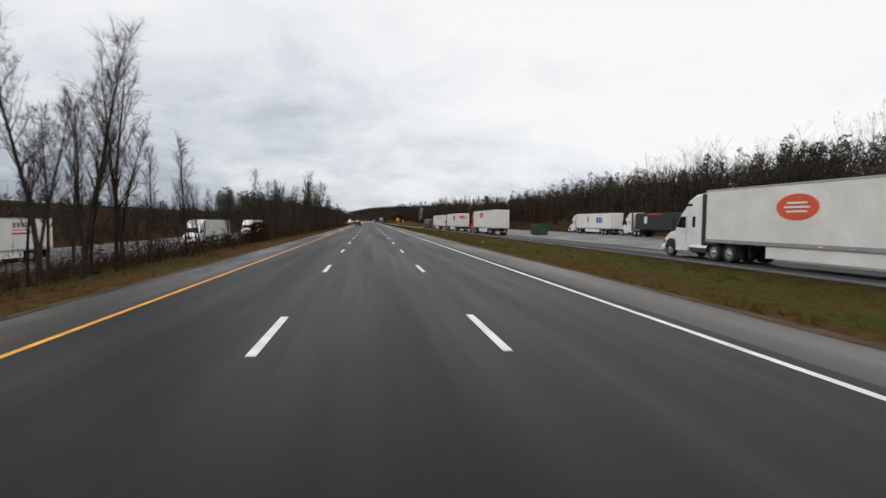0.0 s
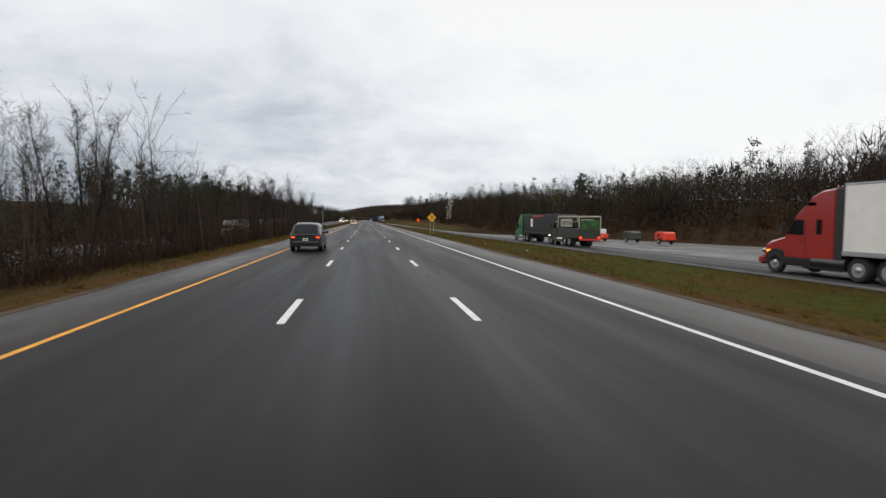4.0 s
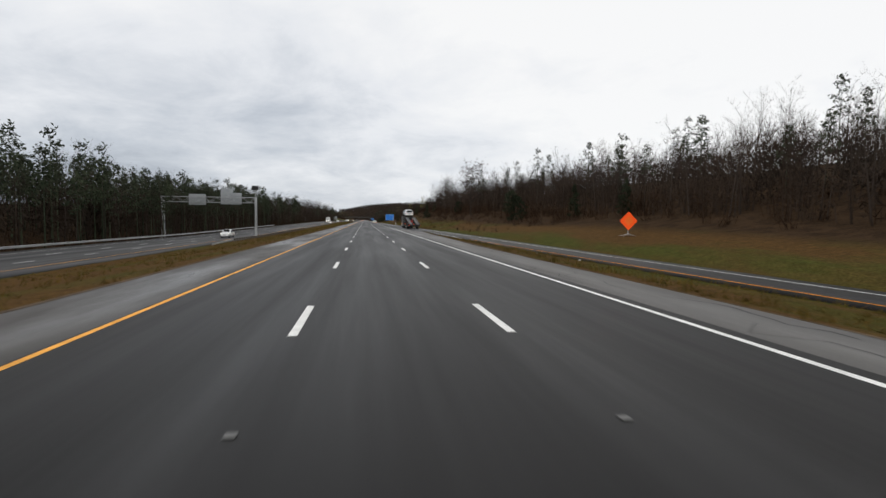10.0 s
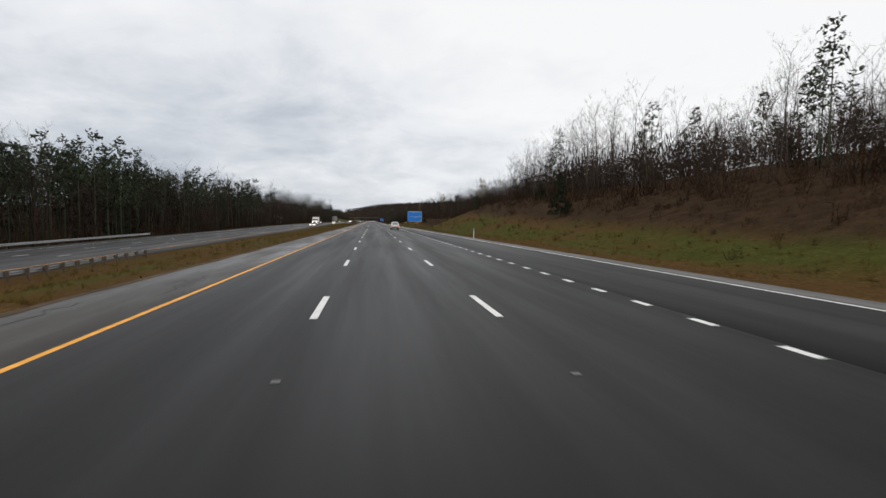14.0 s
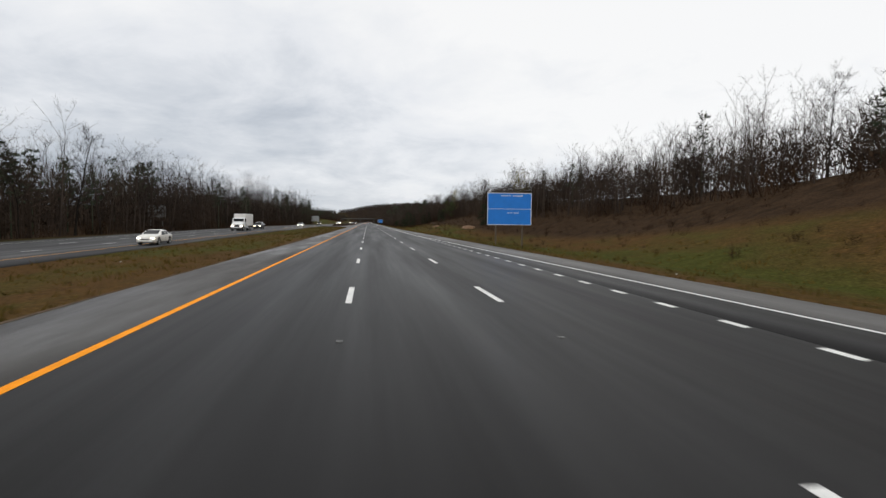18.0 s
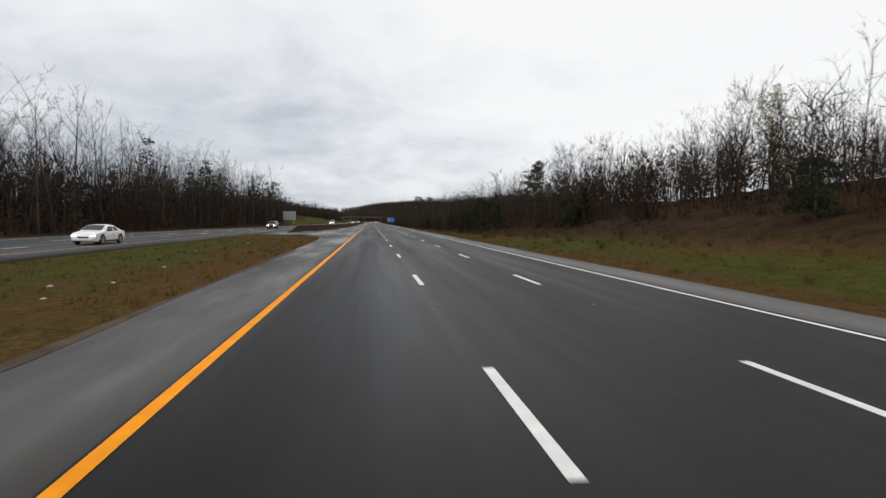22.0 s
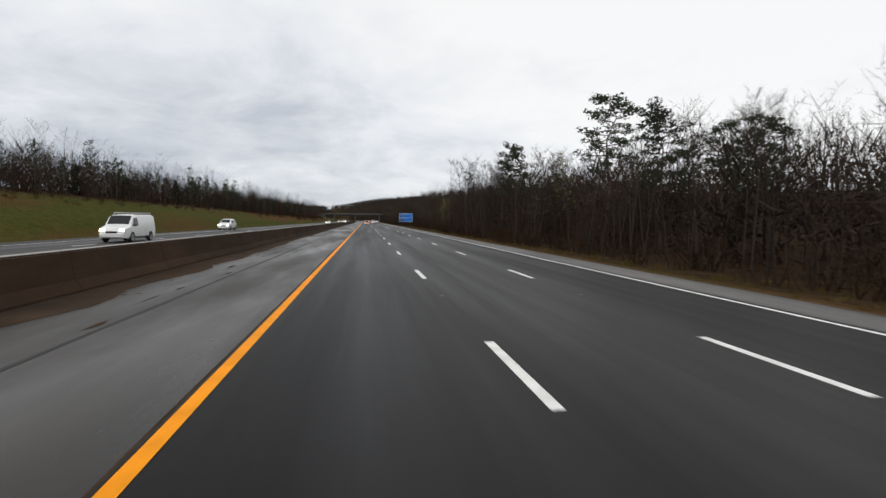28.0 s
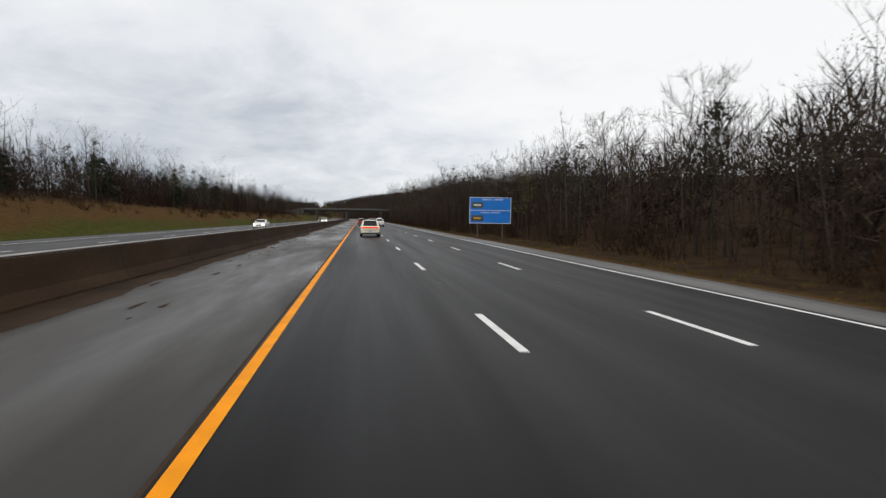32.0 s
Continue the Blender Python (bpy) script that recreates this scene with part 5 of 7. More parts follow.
VAN = dict(y=(0, 0.008, 0.02, 0.05, 0.30, 0.60, 0.70, 0.82, 0.90, 0.975, 1.0),
           top=(0.90, 0.955, 0.985, 1.0, 1.0, 1.0, 0.97, 0.62, 0.56, 0.50, 0.34),
           belt=(0.56, 0.57, 0.57, 0.57, 0.57, 0.57, 0.57, 0.565, 0.53, 0.46, 0.32),
           low=(0.18, 0.17, 0.16, 0.15, 0.15, 0.15, 0.15, 0.15, 0.15, 0.16, 0.19),
           wtop=(0.82, 0.84, 0.84, 0.84, 0.84, 0.83, 0.82, 0.84, 0.82, 0.76, 0.65), wbelt=SUV["wbelt"],
           rear=None, front=(0.705, 0.81), sides=((0.60, 0.60, 0.80, 0.71),))


def car(name, label, mat, form, L, W, H, m, wheels=(0.20, 0.80), r=0.36, lights="tail", lower=None, style="", category="car", group="", dark_roof=False, lit_front=False):
    """A car with its rear bumper at the origin, facing +y: shell, panes, lamps, wheels and fittings."""
    th = thing(name, label, category, group, m)
    pane_mat = M_PALEGLASS if style == "silver" else M_GLASS
    F = {k: np.array(form[k]) for k in ("y", "top", "belt", "low", "wtop", "wbelt")}
    hw = W / 2

    def val(k, y):
        s = {"top": H, "belt": H, "low": H, "wtop": hw, "wbelt": hw}[k]
        return float(np.interp(y / L, F["y"], F[k])) * s

    ys = np.unique(np.concatenate([F["y"] * L, np.linspace(0.02, 0.98, 26) * L]))
    rings = []
    for y in ys:
        zt, zb, zl, wt, wb = (val(k, y) for k in ("top", "belt", "low", "wtop", "wbelt"))
        zt = max(zt, zb + 0.01)
        half = [(wb * 0.93, zl), (wb * 0.985, zl + (zb - zl) * 0.25), (wb, zl + (zb - zl) * 0.62), (wb * 0.985, zb), (wt + (wb - wt) * 0.10, zb + (zt - zb) * 0.86), (wt * 0.86, zb + (zt - zb) * 0.985), (wt * 0.45, zt + 0.012)]
        rings.append([(x, y, z) for x, z in half] + [(-x, y, z) for x, z in half[::-1]])
    body = Mesh().loft(rings)
    part("body", body, mat, th, smooth=True)

    def side(y, v, s, off):
        zt, zb, wt, wb = (val(k, y) for k in ("top", "belt", "wtop", "wbelt"))
        w1 = wt + (wb - wt) * 0.10
        return (s * (wb * 0.985 + (w1 - wb * 0.985) * v + off), y, zb + (zt - zb) * 0.86 * v + off * 0.3)

    def panel(nm, grid, mt, label_=""):
        k = len(grid[0])
        return part(nm, Mesh().add([p for row in grid for p in row], [(i * k + j, i * k + j + 1, (i + 1) * k + j + 1, (i + 1) * k + j) for i in range(len(grid) - 1) for j in range(k - 1)]), mt, th, label_, True)

    for s in (-1, 1):
        for a0, a1, b0, b1 in form["sides"]:
            grid = []
            for i in range(7):
                t = i / 6
                yb, yt = (a0 + (b0 - a0) * t) * L, (a1 + (b1 - a1) * t) * L
                grid.append([side(yb + (yt - yb) * v, 0.08 + 0.80 * v, s, 0.007) for v in (0, 0.5, 1)])
            panel("side_window", grid, pane_mat)
        # handles, mirror, sill and seams
        for f in ((0.30, 0.47) if len(form["sides"]) > 1 else (0.62,)):
            y = f * L
            part("door_handle", Mesh().box((s * (val("wbelt", y) + 0.012), y, val("belt", y) - 0.11), (0.03, 0.19, 0.035), 0.012), mat, th)
            part("door_seam", Mesh().box((s * (val("wbelt", y) + 0.001), y - 0.13, val("belt", y) * 0.66), (0.006, 0.005, val("belt", y) * 0.52)), M_TRIM, th)
        y = (form["front"][0] + 0.05) * L
        part("wing_mirror", Mesh().box((s * (val("wbelt", y) + 0.10), y, val("belt", y) + 0.10), (0.22, 0.13, 0.16), 0.045), M_TRIM if style != "silver" else mat, th)
        part("sill", Mesh().box((s * hw * 0.955, L * 0.5, val("low", L * 0.5) + 0.05), (0.06, L * (wheels[1] - wheels[0]) - 2 * r - 0.16, 0.13), 0.03), lower or M_TRIM, th)
        for f in wheels:
            # the body is uncut: a solid black disc stands for the shaded wheel well
            arch = Mesh()
            n = 16
            pts = [(math.cos(math.pi * (k / n * 1.22 - 0.11)) * r * 1.2, math.sin(math.pi * (k / n * 1.22 - 0.11)) * r * 1.2 + r) for k in range(n + 1)]
            arch.loft([[(s * (val("wbelt", f * L) - 0.25), f * L + a, b) for a, b in pts], [(s * (val("wbelt", f * L) + 0.006), f * L + a, b) for a, b in pts]])
            part("wheel_arch", arch, M_BLACK, th)
            wheel(th, s * (val("wbelt", f * L) - 0.10), f * L, r, 0.24, 7)
            lip = Mesh()
            ring_in = [(math.cos(math.pi * (k / n)) * r * 1.19, math.sin(math.pi * (k / n)) * r * 1.19 + r) for k in range(n + 1)]
            ring_out = [(math.cos(math.pi * (k / n)) * r * 1.32, math.sin(math.pi * (k / n)) * r * 1.30 + r) for k in range(n + 1)]
            xx = s * (val("wbelt", f * L) + 0.012)
            lip.add([(xx, f * L + a, b) for a, b in ring_in] + [(xx - s * 0.01, f * L + a, b) for a, b in ring_out], [(k, k + 1, n + 2 + k, n + 1 + k) for k in range(n)])
            part("arch_lip", lip, lower or mat, th)

    def top_patch(nm, f0, f1, ua, mt, off=0.006, up=0.02):
        grid = []
        for i in range(6):
            y = (f0 + (f1 - f0) * i / 5) * L
            grid.append([(u * val("wtop", y), y - (off if f0 < 0.4 else -off), val("belt", y) + (val("top", y) - val("belt", y)) * (1 - 0.016 * u * u) + off + up * (1 - abs(u)) * 0.6) for u in np.linspace(-ua, ua, 7)])
        return panel(nm, grid, mt)

    if lower:
        for s in (-1, 1):
            for a, b in ((0.03 * L, wheels[0] * L - r - 0.06), (wheels[0] * L + r + 0.06, wheels[1] * L - r - 0.06)):
                grid = []
                for i in range(9):
                    y = a + (b - a) * i / 8
                    zl, zb, wb = val("low", y), val("belt", y), val("wbelt", y)
                    grid.append([(s * (wb * q + 0.008), y, zl + (zb - zl) * h) for q, h in ((0.93, 0.0), (0.985, 0.25), (0.993, 0.46))])
                panel("cladding", grid, lower, "taupe lower cladding")
    if form["rear"]:
        top_patch("rear_window", *form["rear"], 0.86, pane_mat)
        y = form["rear"][0] * L
        part("rear_wiper", Mesh().tube([(0.0, y + 0.0, val("top", y) + 0.03), (-0.40, y + 0.05, val("top", y + 0.07) + 0.035)], [0.014, 0.009], 5), M_TRIM, th)
    else:
        for s in (-1, 1):
            part("rear_window", Mesh().box((s * hw * 0.40, -0.004 + 0.01, H * 0.72), (hw * 0.66, 0.02, H * 0.22), 0.008), M_GLASS, th)
    top_patch("windshield", *form["front"], 0.90, pane_mat)
    if dark_roof:
        top_patch("roof_panel", 0.125, 0.60, 0.84, M_GLASS, 0.010, 0.03)
    if style in ("crossover", "silver"):
        part("spoiler", Mesh().box((0, form.get("spoiler", 0.118) * L - 0.02, H * (0.935 if "spoiler" in form else 0.962)), (W * (0.62 if "spoiler" in form else 0.70), 0.22, 0.035), 0.014), M_TRIM if style == "crossover" else mat, th)
        for s in (-1, 1):
            part("roof_rail", Mesh().tube([(s * hw * 0.58, f * L, float(np.interp(f, F["y"], F["top"])) * H + h) for f, h in ((0.16, 0.0), (0.22, 0.02), (0.40, 0.025), (0.52, 0.02), (0.57, 0.0))], [0.016] * 5, 6), M_TRIM, th)
    zb = 0.30 * H
    if style == "silver":
        for s in (-1, 1):
            part("bumper_lamp", Mesh().box((s * hw * 0.90, 0.02, zb + 0.02), (0.10, 0.10, 0.07), 0.02), M_AMBER, th, "lit amber reflector")
        part("bumper_band", Mesh().box((0, -0.042, zb + H * 0.03), (W * 0.6, 0.02, 0.05), 0.008), M_TRIM, th)
        part("step_band", Mesh().box((0, 0.0, zb + H * 0.085), (W * 0.90, 0.10, 0.05), 0.02), mat, th)
    part("rear_bumper", Mesh().box((0, 0.035, zb), (W * 0.88, 0.16, H * 0.13), 0.05), mat if not lower else lower, th)
    part("bumper_skirt", Mesh().box((0, 0.075, zb - H * 0.085), (W * 0.84, 0.16, H * 0.075), 0.03), lower or M_TRIM, th)
    part("front_bumper", Mesh().box((0, L - 0.06, 0.27 * H), (W * 0.74, 0.2, H * 0.17), 0.06), mat if not lower else lower, th)
    part("grille", Mesh().box((0, L - 0.004, 0.36 * H), (W * 0.38, 0.06, H * 0.085), 0.02), M_TRIM, th)
    pz = 0.335 * H if style == "crossover" else 0.43 * H
    plate = part("number_plate", Mesh().box((0, -0.052 if style == "crossover" else -0.012, pz), (0.31, 0.012, 0.155), 0.005), M_SIGNWHITE, th)
    part("plate_bar", Mesh().box((0, -0.060 if style == "crossover" else -0.020, pz - 0.012), (0.22, 0.006, 0.05)), M_DARKSTEEL, plate)
    tl = M_TAIL if lights == "tail" else M_TAILDIM
    if style == "crossover":
        for s in (-1, 1):
            for k in range(3):
                part("tail_light", Mesh().box((s * hw * 0.36, -0.004, H * (0.526 + 0.024 * k)), (hw * 0.64, 0.03, H * 0.014), 0.005), M_TAIL, th, "glowing red light strip")
            part("corner_light", Mesh().box((s * hw * 0.80, 0.055, H * 0.550), (hw * 0.20, 0.16, H * 0.072), 0.03), M_TAIL, th, "glowing red corner lamp")
        part("light_bezel", Mesh().box((0, 0.006, H * 0.552), (hw * 1.42, 0.03, H * 0.082), 0.01), M_TAILDIM, th)
        part("centre_trim", Mesh().box((0, -0.012, H * 0.555), (0.05, 0.04, H * 0.086), 0.012), M_CHROME, th)
        part("tailgate_line", Mesh().box((0, -0.012, H * 0.40), (hw * 1.4, 0.012, 0.012)), M_TRIM, th)
        for x in (-0.5, 0.5):
            part("tailgate_badge", Mesh().box((x * hw * 1.25, -0.010, H * 0.485), (0.16, 0.012, 0.022)), M_CHROME, th)
        part("exhaust", Mesh().tube([(hw * 0.45, 0.02, 0.26), (hw * 0.45, 0.2, 0.27)], [0.035, 0.035], 8), M_DARKSTEEL, th)
    else:
        for s in (-1, 1):
            lamp = part("tail_light", Mesh().box((s * hw * (0.79 if style == "silver" else 0.76), 0.075 if style == "silver" else 0.04, H * 0.50), (hw * (0.30 if style == "silver" else 0.24), 0.20 if style == "silver" else 0.10, H * (0.11 if style == "silver" else 0.085)), 0.045 if style == "silver" else 0.03), M_TAILDIM if style == "silver" else tl, th, "red tail lamp")
            if style == "silver":
                for dx, dz in ((-0.05, 0.014), (0.05, -0.004)):
                    part("bulb", Mesh().box((s * (hw * 0.79 + dx), -0.026, H * (0.50 + dz)), (0.085, 0.02, 0.085), 0.03), M_TAIL, lamp, "glowing bulb")
        part("tailgate_trim", Mesh().box((0, -0.006, H * 0.475), (hw * 0.8, 0.03, 0.035), 0.01), M_CHROME if style == "silver" else M_TRIM, th)
    for s in (-1, 1):
        part("headlight", Mesh().box((s * hw * 0.66, L * 0.978, H * 0.44), (hw * 0.34, 0.16, H * 0.075), 0.03), M_HEAD if lit_front else M_GLASS, th, "lit headlamp" if lit_front else "")
    return th


def facing(x, y, z=None, turn=0.0):
    return pose(x, y, 0 if z is None else z, 0, 0, turn)


def oncoming(x, y):
    """A pose for a vehicle coming towards us on the far carriageway."""
    return pose(x, y, at(y, OY, OZ), 0, 0, 180)


car("cream_crossover", "pearl cream crossover with a full-width lit tail lamp, following traffic", P_CREAM, CROSSOVER, 4.74, 1.93, 1.71, facing(-1.35, 1199.0, 0, 0), (0.185, 0.80), 0.385, style="crossover", dark_roof=True)
car("cream_crossover", "pearl cream crossover with a full-width lit tail lamp, on the highway", P_CREAM, CROSSOVER, 4.74, 1.90, 1.71, facing(-2.36, 324.4, 0, 0), (0.185, 0.80), 0.385, style="crossover", dark_roof=True)
car("silver_crossover", "white older crossover with taupe lower cladding, on the highway", P_SILVER, OLDER, 4.58, 1.80, 1.66, facing(6.02, 612.2, 0, 1), (0.19, 0.78), 0.35, lower=P_GREYLOW, style="silver")
car("black_crossover", "black crossover with red tail lamps lit, on the highway", P_BLACK, SUV, 4.6, 1.86, 1.68, facing(-1.95, 176), dark_roof=True)
for x, y, p, form, hh, lab in ((-1.9, 1290, P_RED, SUV, 1.72, "red crossover braking in traffic"), (1.9, 1262, P_WHITE, PICKUP, 1.85, "white pickup braking in traffic"),
                               (-1.8, 1335, P_WHITE, SEDAN, 1.46, "white saloon braking in traffic"), (1.8, 1312, P_RED, SUV, 1.75, "dark red crossover in slow traffic"),
                               (5.5, 1350, P_SILVER, SEDAN, 1.46, "silver saloon in slow traffic"), (-1.7, 1390, P_BLACK, SUV, 1.7, "black crossover in slow traffic"),
                               (1.8, 1372, P_WHITE, SEDAN, 1.46, "white saloon in slow traffic ahead"), (5.4, 1440, P_RED, SEDAN, 1.46, "red saloon in slow traffic ahead"),
                               (-1.8, 1450, P_SILVER, WAGON, 1.65, "silver estate car in slow traffic")):
    car("car" if form is not PICKUP else "pickup_truck", lab, p, form, 4.7 if form is not PICKUP else 5.6, 1.85, hh, facing(x, y), group="cars ahead in traffic")
for x, y, p, form, hh, ll, lab in ((-28.6, 478, P_WHITE, PICKUP, 1.9, 5.7, "white pickup with headlamps lit, oncoming"), (-25.6, 778, P_BLACK, SUV, 1.75, 4.7, "dark crossover with headlamps lit, oncoming"),
                                   (-22.0, 830, P_WHITE, SEDAN, 1.46, 4.6, "white saloon with headlamps lit, oncoming"), (-22.5, 905, P_BLACK, SUV, 1.7, 4.6, "black crossover with headlamps lit, oncoming"),
                                   (-24.0, 1095, P_WHITE, SUV, 1.8, 4.8, "white off-roader with headlamps lit, oncoming"), (-20.5, 700, P_SILVER, SEDAN, 1.46, 4.6, "silver saloon with headlamps lit, oncoming"),
                                   (-17.5, 1235, P_SILVER, SEDAN, 1.46, 4.6, "silver saloon with lamps lit, oncoming"), (-14.0, 1330, P_WHITE, SUV, 1.7, 4.7, "white crossover with lamps lit, oncoming"),
                                   (-18.0, 1370, P_BLACK, SEDAN, 1.46, 4.6, "black saloon with lamps lit, oncoming"), (-21.5, 1420, P_WHITE, SEDAN, 1.46, 4.6, "white car with lamps lit, far off")):
    car("pickup_truck" if form is PICKUP else "car", lab, p, form, ll, 1.86, hh, oncoming(x, y), lights="dim", group="oncoming cars", lit_front=True)
van = car("cargo_van", "white cargo van with a roof rack, headlamps lit, oncoming", P_WHITE, VAN, 5.7, 2.0, 2.1, oncoming(-20.3, 1050), (0.2, 0.8), 0.37, "dim", category="van", lit_front=True)
for s in (-1, 1):
    part("rack_rail", Mesh().tube([(s * 0.72, 0.4, 2.24), (s * 0.72, 3.6, 2.24)], [0.03, 0.03], 6), M_GALV, van)
for k in range(5):
    part("rack_bar", Mesh().tube([(-0.72, 0.5 + k * 0.75, 2.22), (0.72, 0.5 + k * 0.75, 2.22)], [0.025, 0.025], 6), M_GALV, van)
    for s in (-1, 1):
        part("rack_foot", Mesh().box((s * 0.72, 0.5 + k * 0.75, 2.15), (0.05, 0.05, 0.18)), M_GALV, van)


# ---- lorries ----
def tractor(th, mat, sleeper=True, low=None):
    """The cab and chassis of a lorry; the front bumper is at y = 0 and the cab goes back along -y."""
    part("hood", Mesh().prism([(-0.02, 0.62), (-0.02, 1.02), (-0.12, 1.34), (-0.45, 1.56), (-1.75, 1.86), (-1.75, 0.75), (-1.62, 0.62)], -1.02, 1.02, 0.16), mat, th, smooth=True)
    back = -4.35 if sleeper else -3.0
    roof = [(-1.55, 0.72), (-1.55, 1.84), (-2.12, 2.78), (-2.5, 3.12), (-3.1, 3.66), (-3.6, 3.88), (back, 3.95), (back, 0.72)] if sleeper else [(-1.55, 0.72), (-1.55, 1.84), (-1.95, 2.62), (-2.2, 2.72), (back, 2.74), (back, 0.72)]
    part("cab", Mesh().prism(roof, -1.21, 1.21, 0.14), mat, th, smooth=True)
    zt, yt = (2.72, -2.06) if sleeper else (2.56, -1.90)
    part("windshield", Mesh().add([(-1.02, -1.53, 1.93), (1.02, -1.53, 1.93), (0.98, yt + 0.025, zt - 0.06), (-0.98, yt + 0.025, zt - 0.06)], [(0, 1, 2, 3)]), M_GLASS, th)
    part("bumper", Mesh().box((0, -0.02, 0.58), (2.3, 0.34, 0.44), 0.1), mat if sleeper else M_CHROME, th)
    part("grille", Mesh().box((0, -0.005, 1.0), (0.95, 0.08, 0.62), 0.05), M_CHROME, th)
    part("chassis", Mesh().box((0, -4.4, 0.80), (0.95, 5.6, 0.28), 0.03), M_DARKSTEEL, th)
    for s in (-1, 1):
        part("headlight", Mesh().box((s * 0.88, -0.12, 1.02), (0.36, 0.26, 0.26), 0.07), M_HEAD if not sleeper else M_CHROME, th)
        part("marker_light", Mesh().box((s * 1.03, -0.42, 1.05), (0.06, 0.22, 0.12), 0.02), M_AMBER, th, "amber marker lamp")
        part("door_window", Mesh().add([(s * 1.216, -1.72, 1.92), (s * 1.216, -2.72, 1.86), (s * 1.216, -2.72, 2.58), (s * 1.216, -2.16, 2.58)], [(0, 1, 2, 3)]), M_GLASS, th)
        if sleeper:
            part("sleeper_window", Mesh().box((s * 1.212, -3.55, 2.25), (0.012, 0.30, 0.66), 0.005), M_GLASS, th)
            part("roof_window", Mesh().box((s * 1.200, -3.1, 3.28), (0.02, 0.5, 0.16), 0.006), M_GLASS, th)
        part("door_seam", Mesh().box((s * 1.213, -2.82, 1.7), (0.012, 0.02, 1.8)), M_TRIM, th)
        part("door_handle", Mesh().box((s * 1.225, -2.62, 1.62), (0.03, 0.18, 0.05), 0.01), M_TRIM, th)
        part("cab_step", Mesh().box((s * 1.10, -2.3, 0.62), (0.22, 1.3, 0.40), 0.06), low or (mat if sleeper else M_CHROME), th)
        part("mirror", Mesh().box((s * 1.42, -1.75, 2.15), (0.20, 0.12, 0.62), 0.05), M_TRIM, th)
        part("mirror_arm", Mesh().tube([(s * 1.2, -1.7, 1.95), (s * 1.40, -1.75, 2.0)], [0.02, 0.02], 5), M_TRIM, th)
        part("fuel_tank", Mesh().tube([(s * 0.96, -3.2, 0.68), (s * 0.96, -4.9, 0.68)], [0.31, 0.31], 14), low or M_CHROME, th, smooth=True)
        if low:
            part("side_skirt", Mesh().box((s * 1.17, -3.75, 0.62), (0.05, 2.1, 0.52), 0.02), low, th, "dark skirt under the cab")
        part("mudflap", Mesh().box((s * 0.95, -7.35, 0.62), (0.58, 0.02, 0.72)), M_TRIM, th)
        # solid black half disc round the front wheel, in place of a shaded recess
        arch_fill = Mesh()
        n = 10
        pts = [(-1.02 + math.cos(math.pi * k / n) * 0.66, 0.52 + math.sin(math.pi * k / n) * 0.66) for k in range(n + 1)]
        arch_fill.loft([[(s * 0.9, a, b) for a, b in pts], [(s * 1.17, a, b) for a, b in pts]])
        part("wheel_arch", arch_fill, M_BLACK, th)
        wheel(th, s * 1.05, -1.02, 0.51, 0.28, 0)
        for y in (-5.55, -6.85):
            wheel(th, s * 0.98, y, 0.51, 0.54, 0)
    if sleeper:
        for s in (-1, 1):
            part("side_fairing", Mesh().box((s * 1.19, -4.55, 2.35), (0.05, 0.42, 3.1), 0.02), M_TRIM, th)


def logo_bars(parent, x, y, z, side, spec):
    """Lettering that stays unread, as plain bars on a side wall."""
    for dy, dz, w, h, mat in spec:
        part("logo_bar", Mesh().box((x + side * 0.004, y + dy, z + dz), (0.012, w, h), 0.004), mat, parent)


RED_INK = material("red_lettering", (0.62, 0.05, 0.035), 0.5, spread=0.12, scale=3, fine=30, bump=0.02)
ORANGE_INK = material("orange_red_emblem", (0.70, 0.10, 0.04), 0.5, spread=0.10, scale=3, fine=30, bump=0.02)
BLUE_INK = material("blue_lettering", (0.03, 0.05, 0.30), 0.5, spread=0.12, scale=3, fine=30, bump=0.02)
GREY_INK = material("grey_lettering", (0.22, 0.2, 0.2), 0.5, spread=0.12, scale=3, fine=30, bump=0.02)


